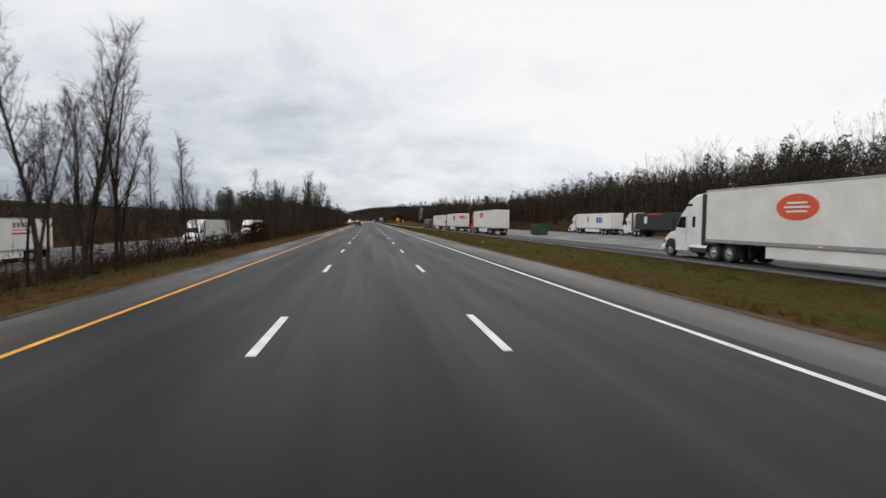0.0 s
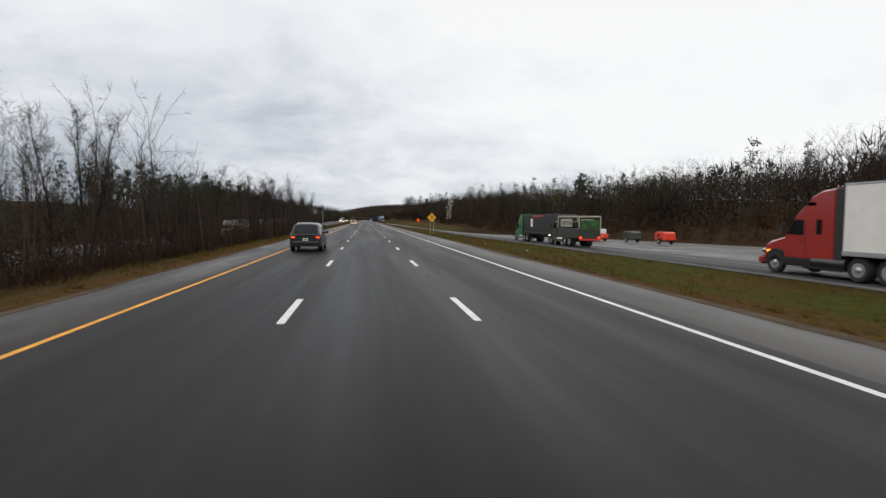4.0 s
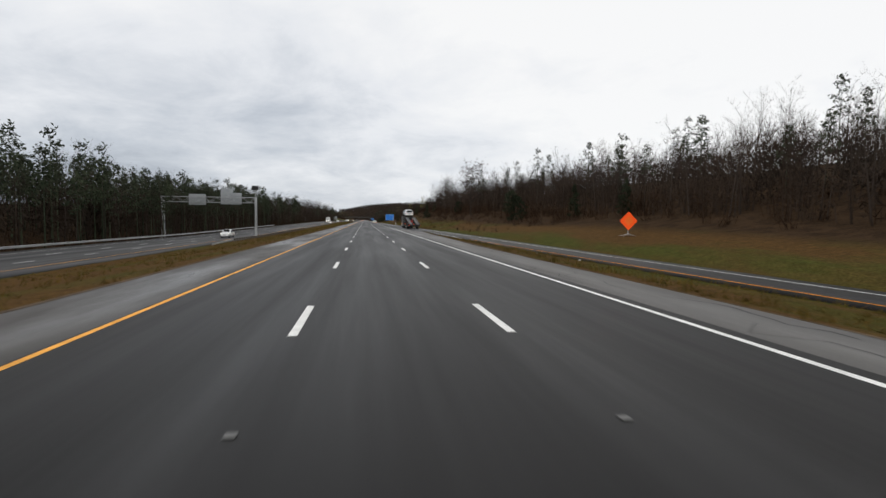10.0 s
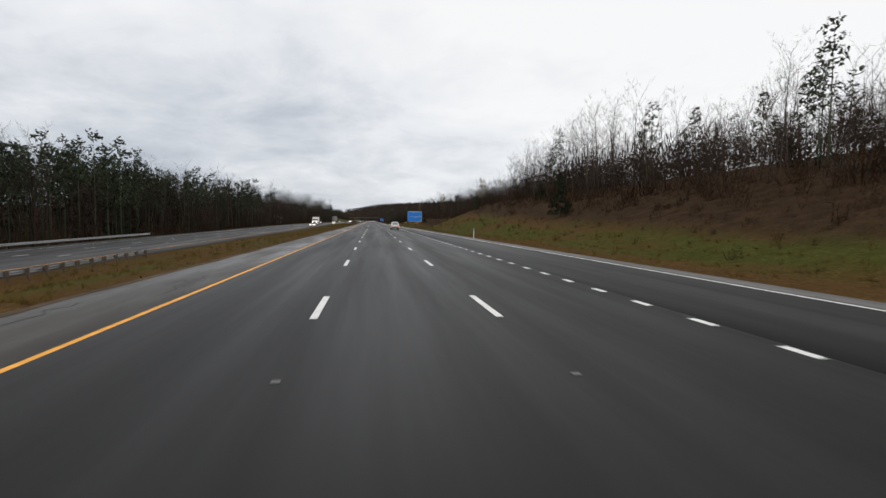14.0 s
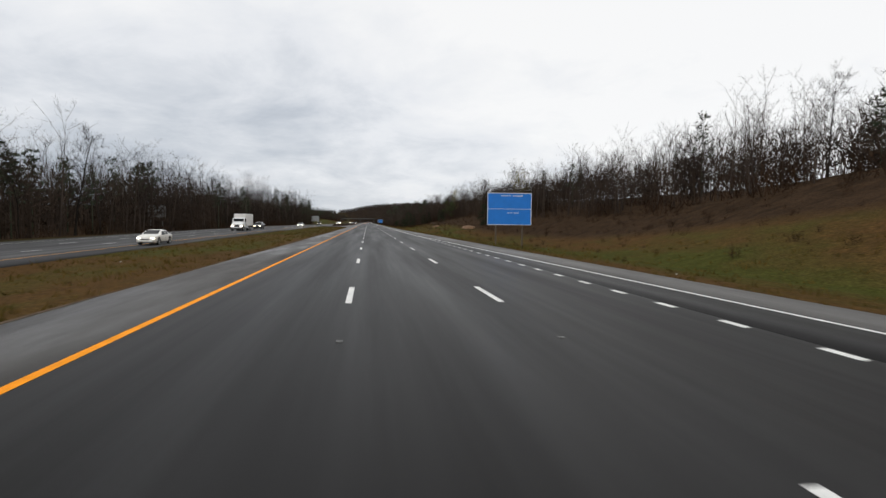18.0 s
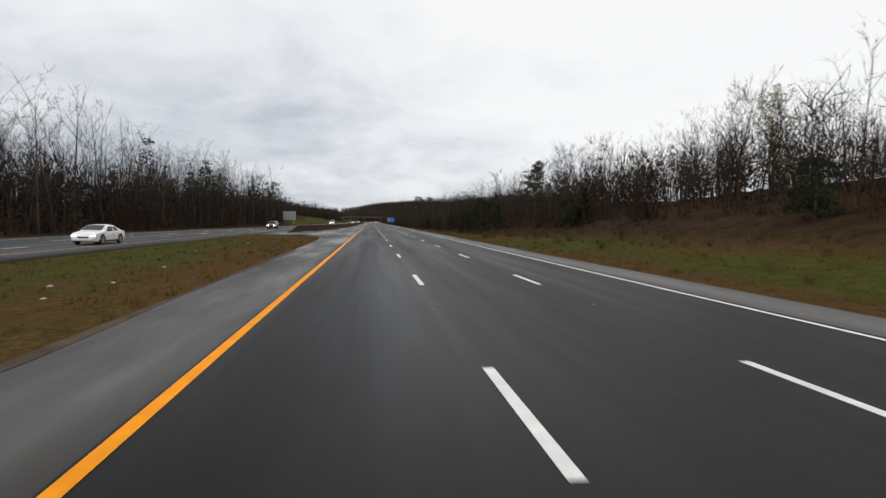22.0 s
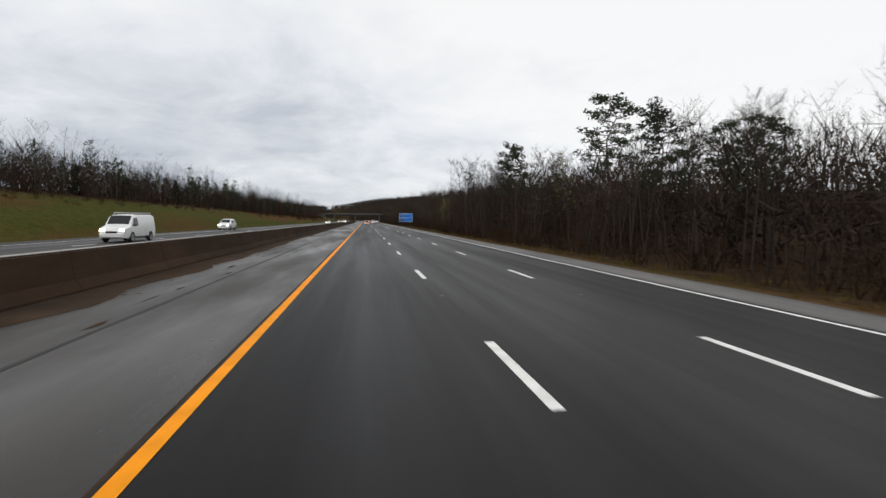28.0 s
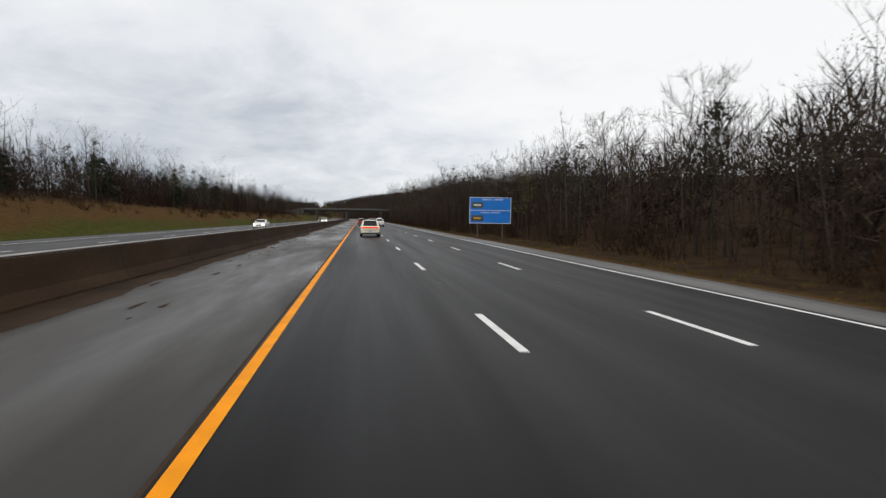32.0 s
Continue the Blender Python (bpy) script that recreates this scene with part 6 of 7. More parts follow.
def lorry(label, mat, m, emblem="", trailer="box", group="parked lorries"):
    th = thing("lorry", label, "lorry", group, m)
    tractor(th, mat, low=P_BLACK if mat in (P_TRUCKRED, P_DARKRED) else None)
    if trailer == "box":
        y0, y1, z0, z1, hw = -4.85, -21.0, 1.14, 4.08, 1.295
        ym, ln = (y0 + y1) / 2, y0 - y1
        body = part("trailer", Mesh().box((0, ym, (z0 + z1) / 2), (2 * hw, ln, z1 - z0), 0.035), M_TRAILER, th, "white box trailer")
        for s in (-1, 1):
            part("floor_rail", Mesh().box((s * (hw - 0.01), ym, z0 + 0.03), (0.06, ln + 0.01, 0.20), 0.012), M_GALV, body)
            part("roof_rail", Mesh().box((s * (hw - 0.01), ym, z1 - 0.04), (0.05, ln + 0.01, 0.10), 0.012), M_GALV, body)
            for k in range(13):
                part("panel_seam", Mesh().box((s * (hw + 0.002), y0 - 0.6 - k * 1.24, (z0 + z1) / 2), (0.010, 0.035, z1 - z0 - 0.35)), M_TRAILER, body)
            part("side_skirt", Mesh().box((s * 1.22, -13.0, 0.78), (0.04, 6.8, 0.66), 0.015), M_TRAILER, body, "white side skirt")
            part("marker_light", Mesh().box((s * (hw + 0.01), -12.9, z0 + 0.03), (0.03, 0.10, 0.06)), M_AMBER, body)
            part("rear_door", Mesh().box((s * 0.635, y1 - 0.012, 2.62), (1.25, 0.05, 2.74), 0.015), M_TRAILER, body)
            for k in (0.25, 0.85):
                part("lock_bar", Mesh().tube([(s * k, y1 - 0.06, 1.35), (s * k, y1 - 0.06, 3.9)], [0.022, 0.022], 6), M_GALV, body)
            for k in range(4):
                part("hinge", Mesh().box((s * 1.24, y1 - 0.045, 1.5 + k * 0.75), (0.10, 0.03, 0.10), 0.01), M_GALV, body)
            part("tail_light", Mesh().box((s * 1.05, y1 - 0.02, 1.06), (0.34, 0.06, 0.10), 0.02), M_TAILDIM, body, "red tail lamp")
            part("landing_leg", Mesh().box((s * 0.75, -7.9, 0.72), (0.14, 0.14, 0.86), 0.02), M_DARKSTEEL, body)
            part("mudflap", Mesh().box((s * 0.95, -20.1, 0.60), (0.6, 0.02, 0.75)), M_TRIM, body)
            for y in (-17.6, -18.9):
                wheel(th, s * 0.98, y, 0.51, 0.54, 0)
        part("underride_bar", Mesh().box((0, y1 + 0.02, 0.55), (2.2, 0.10, 0.10), 0.02), M_GALV, body)
        for s in (-1, 1):
            part("underride_post", Mesh().box((s * 0.55, y1 + 0.04, 0.80), (0.10, 0.10, 0.5), 0.02), M_GALV, body)
        part("axle_frame", Mesh().box((0, -18.2, 0.92), (1.1, 3.4, 0.34), 0.04), M_DARKSTEEL, body)
        part("front_wall", Mesh().box((0, y0 + 0.03, 2.7), (2.3, 0.06, 2.4), 0.02), M_GALV, body)
        if emblem == "oval":
            for s in (-1, 1):
                n, c = 26, (-11.5, 2.95)
                oval = Mesh().loft([[(s * (hw + d), c[0] + math.cos(math.tau * k / n) * 1.25 * q, c[1] + math.sin(math.tau * k / n) * 0.62 * q) for k in range(n)] for d, q in ((0.0, 1.0), (0.012, 1.0), (0.014, 0.95))])
                part("emblem", oval, ORANGE_INK, body, "orange-red oval emblem")
                for k in range(3):
                    part("emblem_bar", Mesh().box((s * (hw + 0.017), c[0], c[1] + 0.2 - 0.2 * k), (0.008, 1.5 - 0.3 * abs(k - 1), 0.09)), M_TRAILER, body)
        elif emblem == "words":
            for s in (-1, 1):
                logo_bars(body, s * hw, -11.9, 3.2, s, [(1.16 - 0.58 * k, 0.22, 0.46, 0.52, RED_INK) for k in range(5)] + [(0.75 - 0.5 * k, -0.28, 0.40, 0.24, RED_INK) for k in range(4)] + [(0.0, -0.14, 2.5, 0.06, RED_INK)])
        elif emblem == "letters":
            for s in (-1, 1):
                logo_bars(body, s * hw, -16.2, 3.05, s, [(1.15, 0, 1.0, 1.15, RED_INK), (0.0, 0, 0.95, 1.15, RED_INK), (-0.92, 0, 0.42, 1.15, RED_INK)])
            for k, w in enumerate((0.5, 0.42, 0.18)):
                part("door_bar", Mesh().box((-0.62 + 0.62 * k, y1 - 0.05, 3.25), (w * 1.1, 0.012, 0.56)), RED_INK, body)
        elif emblem == "blue":
            for s in (-1, 1):
                logo_bars(body, s * hw, -16.6, 2.75, s, [(1.1, 0, 0.85, 1.1, BLUE_INK), (0.0, 0, 0.95, 1.1, BLUE_INK), (-0.95, -0.12, 0.36, 0.86, BLUE_INK)])
                logo_bars(body, s * hw, -11.0, 2.9, s, [(0, 0, 0.7, 1.0, GREY_INK)])
        elif emblem == "small":
            for s in (-1, 1):
                logo_bars(body, s * hw, -16.0, 3.1, s, [(0.9 - 0.6 * k, 0.35, 0.48, 0.46, GREY_INK) for k in range(4)] + [(0, -0.1, 2.5, 0.09, RED_INK), (0, -0.42, 2.5, 0.18, RED_INK)])
            part("door_bar", Mesh().box((0.62, y1 - 0.05, 1.75), (0.55, 0.012, 0.3)), RED_INK, body)
    else:
        y0, y1 = -5.2, -20.2
        bed = part("flatbed", Mesh().box((0, (y0 + y1) / 2, 1.28), (2.55, y0 - y1, 0.20), 0.03), M_DARKSTEEL, th, "dark steel flatbed trailer")
        part("bed_frame", Mesh().box((0, (y0 + y1) / 2, 1.0), (0.9, y0 - y1 - 1, 0.4), 0.05), M_DARKSTEEL, bed)
        for s in (-1, 1):
            part("side_rail", Mesh().box((s * 1.29, (y0 + y1) / 2, 1.28), (0.05, y0 - y1, 0.16), 0.01), M_DARKSTEEL, bed)
            part("landing_leg", Mesh().box((s * 0.75, -8.2, 0.7), (0.14, 0.14, 0.8), 0.02), M_DARKSTEEL, bed)
            for y in (-16.6, -18.4):
                wheel(th, s * 0.98, y, 0.51, 0.54, 0)
        for k in range(9):
            part("deck_board", Mesh().box((-1.1 + 0.275 * k, (y0 + y1) / 2, 1.392), (0.255, y0 - y1 - 0.2, 0.02)), M_WOODPOST, bed)
        if trailer == "loaded":
            load = part("tarped_load", Mesh().prism([(y0 - 0.3, 1.41), (y0 - 0.3, 3.5), (y0 - 0.7, 3.8), (y1 + 1.2, 3.8), (y1 + 0.8, 3.5), (y1 + 0.8, 1.41)], -1.2, 1.2, 0.18), M_BLACK, th, "black tarpaulin over a load")
            for s in (-1, 1):
                logo_bars(load, s * 1.2, -9.5, 2.7, s, [(0.55, 0, 0.9, 1.1, M_SIGNWHITE), (-2.0, 0.9, 4.2, 0.16, RED_INK)])
        else:
            fork = part("forklift", Mesh().prism([(-20.3, 0.9), (-20.3, 1.7), (-20.6, 1.9), (-21.6, 1.9), (-21.7, 0.9)], -0.65, 0.65, 0.1), M_DARKSTEEL, th, "dark piggyback forklift with a white cage on the trailer's tail")
            for sx in (-0.55, 0.55):
                for y in (-20.45, -21.5):
                    part("cage_post", Mesh().box((sx, y, 2.4), (0.09, 0.09, 1.2), 0.02), P_TRUCKWHITE, fork)
            part("cage_roof", Mesh().box((0, -20.98, 3.03), (1.2, 1.2, 0.09), 0.03), P_TRUCKWHITE, fork)
            part("mast", Mesh().box((0, -20.25, 1.9), (0.9, 0.14, 2.2), 0.03), M_DARKSTEEL, fork)
            for s in (-1, 1):
                wheel(th, s * 0.75, -21.3, 0.42, 0.34, 0, z=0.55)
    return th


def on_ramp(x, y, turn=0.0):
    return pose(x, y, at(y - 8, RY, RZ) + 0.002, 0, 0, turn)


lorry("white sleeper lorry with an orange oval emblem, parked on the ramp", P_TRUCKWHITE, on_ramp(22.4, 33.6), "oval")
lorry("bright red lorry with a white lettered trailer, parked on the ramp", P_TRUCKRED, on_ramp(22.4, 103.6), "words")
lorry("red lorry with large red bars on its white trailer, parked", P_TRUCKRED, on_ramp(22.4, 138), "letters")
lorry("dark red lorry with a plain white trailer, parked on the ramp", P_DARKRED, on_ramp(22.6, 168.5), "small")
lorry("green lorry with a black tarped load, parked on the ramp", P_GREEN, on_ramp(25.6, 224.5), trailer="loaded")
lorry("white lorry with an empty flatbed and forklift, parked beyond", P_TRUCKWHITE, on_ramp(41.6, 278.6, -4), trailer="flat")
lorry("white lorry with a plain white trailer, parked in the second row", P_TRUCKWHITE, on_ramp(46.8, 114), "blue")
lorry("white lorry with a dark tarped load, parked in the second row", P_TRUCKWHITE, on_ramp(46.6, 89), trailer="loaded")
for x, y, e in ((-31.5, 38, "small"), (-27.6, 92, ""), (-31.6, 150, "words"), (-31.2, 276, ""), (-31.4, 321, "small"), (-33.0, 352, "")):
    lorry("white lorry on the oncoming carriageway, seen through the median trees", P_TRUCKWHITE, oncoming(x, y), e, group="oncoming lorries")

# box lorry on the oncoming side
bl = thing("box_lorry", "white box lorry with headlamps lit, oncoming", "lorry", "", oncoming(-25.8, 754))
tractor(bl, P_TRUCKWHITE, False)
part("cargo_box", Mesh().box((0, -6.5, 2.3), (2.45, 6.6, 2.5), 0.04), M_TRAILER, bl, "white cargo box")
part("box_frame", Mesh().box((0, -6.5, 0.95), (1.0, 6.4, 0.3), 0.04), M_DARKSTEEL, bl)
for k in range(5):
    for s in (-1, 1):
        part("panel_seam", Mesh().box((s * 1.227, -3.9 - 1.25 * k, 2.3), (0.01, 0.04, 2.2)), M_TRAILER, bl)

# dark service truck, small works vehicles and the skip beside the lorries
sv = thing("service_truck", "dark open-framed service truck with a pale banner and red rear lamps", "truck", "", on_ramp(24.6, 206))
P_OLIVE = paint("dark_olive_paint", (0.035, 0.042, 0.032))
P_BONE = paint("bone_white_paint", (0.46, 0.43, 0.34))
M_LIME = material("green_painted_panel", (0.05, 0.20, 0.03), 0.5, spread=0.5, scale=3, fine=20, bump=0.05, second=(0.02, 0.03, 0.02))
tractor(sv, P_OLIVE, False)
part("service_body", Mesh().box((0, -6.3, 1.45), (2.4, 6.2, 1.1), 0.06), P_OLIVE, sv)
part("load", Mesh().box((0, -6.2, 2.35), (2.0, 5.4, 0.8), 0.15), M_BLACK, sv, "dark load inside the frame")
for s in (-1, 1):
    part("roof_beam", Mesh().box((s * 1.17, -6.3, 3.22), (0.10, 6.3, 0.14), 0.02), P_BONE, sv, "pale roof rail")
    for k in range(4):
        part("frame_post", Mesh().box((s * 1.17, -3.3 - 2.03 * k, 2.58), (0.09, 0.09, 1.2), 0.015), P_BONE if k in (0, 3) else P_OLIVE, sv)
    banner = part("banner", Mesh().box((s * 1.20, -5.9, 2.55), (0.03, 3.4, 0.85), 0.01), P_BONE, sv, "pale lettered banner")
    for k in range(7):
        part("banner_bar", Mesh().box((s * 1.217, -4.6 - 0.43 * k, 2.55), (0.008, 0.26, 0.42)), M_OLDSTEEL, banner)
    part("tail_light", Mesh().box((s * 1.0, -9.44, 1.05), (0.28, 0.05, 0.20), 0.02), M_TAIL, sv, "lit red tail lamp")
for y in (-3.3, -9.35):
    part("roof_beam", Mesh().box((0, y, 3.22), (2.25, 0.10, 0.14), 0.02), P_BONE, sv)
part("rear_panel", Mesh().box((0, -9.42, 2.35), (2.0, 0.04, 1.0), 0.015), M_LIME, sv, "dark panel daubed with green")
part("rear_bumper", Mesh().box((0, -9.45, 0.82), (2.3, 0.10, 0.18), 0.02), RED_INK, sv, "red striped bumper")

pk = car("pickup_truck", "orange-red service pickup with a white load, on the ramp's far side", P_TRUCKRED, PICKUP, 5.6, 1.95, 1.85, on_ramp(36.0, 218))
part("white_load", Mesh().box((0, 1.3, 1.45), (1.5, 1.9, 0.75), 0.1), P_TRUCKWHITE, pk, "white load in the bed")
for x, y, mt, lab in ((37.5, 211, P_OLIVE, "dark green works compressor on a two-wheeled chassis"), (38.2, 204, P_TRUCKRED, "orange-red works compressor on a two-wheeled chassis")):
    cp = thing("works_trailer", lab, "trailer", "works trailers", on_ramp(x, y))
    part("hood", Mesh().prism([(0, 0.55), (0.1, 1.35), (0.4, 1.55), (2.0, 1.55), (2.3, 1.3), (2.35, 0.55)], -0.75, 0.75, 0.08), mt, cp)
    part("drawbar", Mesh().tube([(0, 2.3, 0.6), (0, 3.5, 0.5)], [0.05, 0.04], 6), M_DARKSTEEL, cp)
    part("jack", Mesh().tube([(0, 3.3, 0.0), (0, 3.3, 0.6)], [0.04, 0.04], 6), M_GALV, cp)
    for s in (-1, 1):
        wheel(cp, s * 0.82, 1.15, 0.33, 0.2, 0)
        part("mudguard", Mesh().box((s * 0.84, 1.15, 0.74), (0.26, 0.9, 0.05), 0.02), M_TRIM, cp)
        part("louvre", Mesh().box((s * 0.755, 1.5, 1.1), (0.02, 0.6, 0.3), 0.005), M_BLACK, cp)
sk = thing("waste_skip", "dark green steel waste skip standing by the ramp", "skip", "", on_ramp(30.8, 91))
M_SKIP = material("green_skip_paint", (0.02, 0.06, 0.035), 0.6, spread=0.3, scale=2, fine=20, bump=0.1)
part("tub", Mesh().prism([(0, 0.12), (-0.25, 1.75), (-3.9, 1.75), (-3.7, 0.12)], -0.95, 0.95, 0.05), M_SKIP, sk)
for k in range(5):
    for s in (-1, 1):
        part("rib", Mesh().box((s * 0.97, -0.5 - 0.72 * k, 0.95), (0.07, 0.09, 1.5), 0.02), M_SKIP, sk)
part("lid", Mesh().box((0, -2.0, 1.80), (1.95, 3.7, 0.08), 0.03), M_BLACK, sk, "black lid")
for s in (-1, 1):
    part("skid", Mesh().box((s * 0.7, -1.95, 0.06), (0.14, 3.5, 0.12), 0.02), M_DARKSTEEL, sk)

# ---- car transporter on the merging lane ----
M_DULLRIM = material("dirty_steel_rim", (0.14, 0.13, 0.12), 0.6, 0.2, spread=0.25, scale=5, fine=30, bump=0.1)
HX, HY = 12.0, 493.8
ct = thing("car_transporter", "black-framed car transporter with a white cab and lowered rear ramps", "lorry", "", pose(HX, HY, 0))
tractor(ct, P_TRUCKWHITE, False)
part("door_stripe", Mesh().box((-1.217, -2.2, 1.12), (0.012, 1.4, 0.10)), M_AMBER, ct, "lit amber strip")
for k in range(3):
    part("door_bar", Mesh().box((-1.217, -2.35, 1.75 - 0.18 * k), (0.012, 0.7 - 0.15 * k, 0.07)), M_DARKSTEEL, ct)
HB = M_DARKSTEEL


def beam(parent, a, b, w=0.12, h=0.16, name="beam", mat=None):
    """A straight box-section beam from a to b."""
    a, b = Vector(a), Vector(b)
    d = (b - a).normalized()
    s = d.cross(Vector((0, 0, 1)) if abs(d.z) < 0.95 else Vector((0, 1, 0))).normalized()
    u = s.cross(d)
    return part(name, Mesh().loft([[tuple(p + s * i * w / 2 + u * j * h / 2) for i, j in ((-1, -1), (1, -1), (1, 1), (-1, 1))] for p in (a, b)]), mat or HB, parent)


M_TREAD = material("worn_ramp_plate", (0.10, 0.10, 0.10), 0.6, 0.2, spread=0.35, scale=2.5, fine=25, bump=0.3, dist=0.01)
for s in (-1, 1):
    x = s * 1.12
    # upper deck over the cab and the front bay
    beam(ct, (x, 0.4, 2.92), (x, -4.4, 2.86), name="upper_rail")
    beam(ct, (x, -4.4, 2.86), (x, -9.2, 2.60), name="upper_rail")
    beam(ct, (x, -9.2, 2.60), (x, -13.6, 2.45), name="upper_rail")
    for y, z in ((-0.2, 2.92), (-3.6, 2.86), (-6.8, 2.72), (-9.6, 2.58), (-12.4, 2.45), (-13.6, 2.45)):
        beam(ct, (x, y, 0.75 if y < -1 else 1.1), (x, y, z), 0.16, 0.16, "deck_post")
    # lower side frame
    beam(ct, (x, -3.2, 0.78), (x, -13.0, 0.62), 0.14, 0.22, "side_beam")
    beam(ct, (x, -13.0, 0.62), (x, -25.0, 0.80), 0.14, 0.26, "side_beam")
    beam(ct, (x, -10.0, 2.5), (x, -12.4, 0.8), name="brace")
    beam(ct, (x, -14.6, 0.8), (x, -15.8, 1.9), name="brace")
    beam(ct, (x, -17.0, 0.8), (x, -17.0, 1.75), 0.3, 0.3, "deck_post")
    # sloping rear ramps
    beam(ct, (x, -13.4, 2.55), (x, -25.6, 0.98), 0.10, 0.26, "ramp_rail")
    for k in range(12):
        f0, f1 = k / 12, (k + 0.72) / 12
        p = [(s * 0.45, -13.8 - 11.6 * f, 2.47 - 1.5 * f) for f in (f0, f1)] + [(s * 1.05, -13.8 - 11.6 * f, 2.47 - 1.5 * f) for f in (f1, f0)]
        part("ramp_plate", Mesh().add(p + [(a, b, c - 0.05) for a, b, c in p], [(0, 1, 2, 3), (7, 6, 5, 4), (0, 4, 5, 1), (1, 5, 6, 2), (2, 6, 7, 3), (3, 7, 4, 0)]), M_TREAD, ct)
    for k in range(6):
        y0 = 0.2 - k * 2.2
        z0 = float(np.interp(-y0, (0, 4.4, 9.2, 13.6), (2.92, 2.86, 2.60, 2.45)))
        part("deck_plate", Mesh().box((s * 0.75, y0 - 1.0, z0 + 0.03), (0.55, 1.9, 0.05)), M_TREAD, ct)
    for y in (-19.0, -20.35):
        wheel(ct, s * 1.0, y, 0.50, 0.52, 0, M_DULLRIM)
    for y, z, mt in ((-12.9, 1.0, M_TAIL), (-25.2, 0.9, M_TAIL)):
        part("tail_light", Mesh().box((s * 1.1, y - 0.1, z), (0.22, 0.08, 0.14), 0.02), mt, ct, "glowing red lamp")
    for y in (-7.9, -15.6):
        part("marker_light", Mesh().box((s * 1.20, y, 0.95), (0.04, 0.16, 0.10), 0.01), M_AMBER, ct, "glowing amber lamp")
    part("mudguard", Mesh().box((s * 1.02, -19.7, 1.08), (0.5, 2.7, 0.06), 0.02), M_TRIM, ct)
for y, z in ((-4.0, 2.86), (-8.6, 2.62), (-13.4, 2.45), (-16.5, 0.75), (-21.8, 0.8), (-25.3, 0.9)):
    beam(ct, (-1.1, y, z), (1.1, y, z), 0.14, 0.14, "cross_member")
part("rear_bar", Mesh().box((0, -25.55, 0.72), (2.3, 0.12, 0.3), 0.03), M_DARKSTEEL, ct)


def on_truck(x, y, z, pitch=0.0, turn=0.0):
    return pose(HX + x, HY + y, z, pitch, 0, turn)


car("white_crossover", "white three-row crossover loaded on the transporter's upper deck", P_WHITE, SUV, 5.1, 1.92, 1.72, on_truck(0, -10.9, 2.72, 2.6), (0.19, 0.79), 0.38, "dim", style="loaded")
car("blue_grey_hatchback", "blue-grey hatchback loaded backwards on the upper deck", P_BLUEGREY, HATCH, 4.3, 1.78, 1.50, on_truck(0, -0.6, 2.99, 1.0, 180), (0.17, 0.80), 0.33, "dim")
car("red_crossover", "red crossover loaded inside the transporter's lower deck", P_RED, SUV, 4.6, 1.84, 1.62, on_truck(0, -11.2, 0.92), (0.19, 0.79), 0.36, "dim", style="loaded")
car("blue_saloon", "blue saloon loaded inside the transporter's lower deck", P_BLUE, SEDAN, 3.6, 1.78, 1.42, on_truck(0, -6.65, 1.05), (0.19, 0.79), 0.32, "dim")

# ---- signs ----
def post(parent, x, y, z0, z1, w=0.10, mat=None, name="post"):
    return part(name, Mesh().box((x, y, (z0 + z1) / 2), (w, w * 0.8, z1 - z0), 0.012), mat or M_WOODPOST, parent)


def diamond(m, x, y, z, r, t):
    """A thin square plate standing on its corner, with clipped tips."""
    c = r * 0.06
    pts = [(-r + c, -c), (-c, -r + c), (c, -r + c), (r - c, -c), (r - c, c), (c, r - c), (-c, r - c), (-r + c, c)]
    m.loft([[(x + a, y + d, z + b) for a, b in pts] for d in (-t / 2, t / 2)])
    return m


g0 = gz(15.0, 252.6)
sg = thing("merge_sign", "amber diamond merge sign on two posts in the verge", "sign")
sg.matrix_basis = pose(15.0, 252.6, 0)
part("plate", diamond(Mesh(), 0, 0, 2.55, 0.98, 0.03), M_SIGNYELLOW, sg)
ring = Mesh()
for k in range(4):
    a0, a1 = k * 90, k * 90 + 90
    p = [(0.90 * math.cos(radians(a)), 0.90 * math.sin(radians(a))) for a in (a0, a1)] + [(0.84 * math.cos(radians(a)), 0.84 * math.sin(radians(a))) for a in (a1, a0)]
    ring.add([(u, -0.020, 2.55 + v) for u, v in p], [(0, 1, 2, 3)])
part("border", ring, M_BLACK, sg)
arrow = Mesh().box((0.02, -0.021, 2.42), (0.13, 0.006, 0.62)).add([(-0.16, -0.022, 2.70), (0.20, -0.022, 2.70), (0.02, -0.022, 3.06)], [(0, 1, 2)])
arrow.add([(0.02, -0.0225, 2.50), (0.30, -0.0225, 2.16), (0.40, -0.0225, 2.22), (0.08, -0.0225, 2.62)], [(0, 1, 2, 3)])
part("arrow", arrow, M_BLACK, sg, "black merging arrow")
for dx in (-0.28, 0.42):
    post(sg, dx, 0.06, g0 - 0.3, 2.75, 0.07, M_GALV)

g0 = gz(26.8, 401.5)
sg = thing("roadwork_sign", "orange diamond warning sign on a spring stand by the ramp", "sign")
sg.matrix_basis = pose(26.8, 401.5, 0)
part("plate", diamond(Mesh(), 0, 0, g0 + 1.55, 0.92, 0.03), M_SIGNORANGE, sg)
part("inner_diamond", diamond(Mesh(), 0, -0.02, g0 + 1.55, 0.5, 0.012), M_SIGNPALE, sg, "paler centre")
part("mast", Mesh().box((0, 0.05, g0 + 0.8), (0.06, 0.05, 1.5)), M_GALV, sg)
for a in (-1, 1):
    for b in (-1, 1):
        beam(sg, (0, 0.05, g0 + 0.32), (a * 0.7, 0.05 + b * 0.5, g0 + 0.02), 0.05, 0.03, "leg", M_GALV)


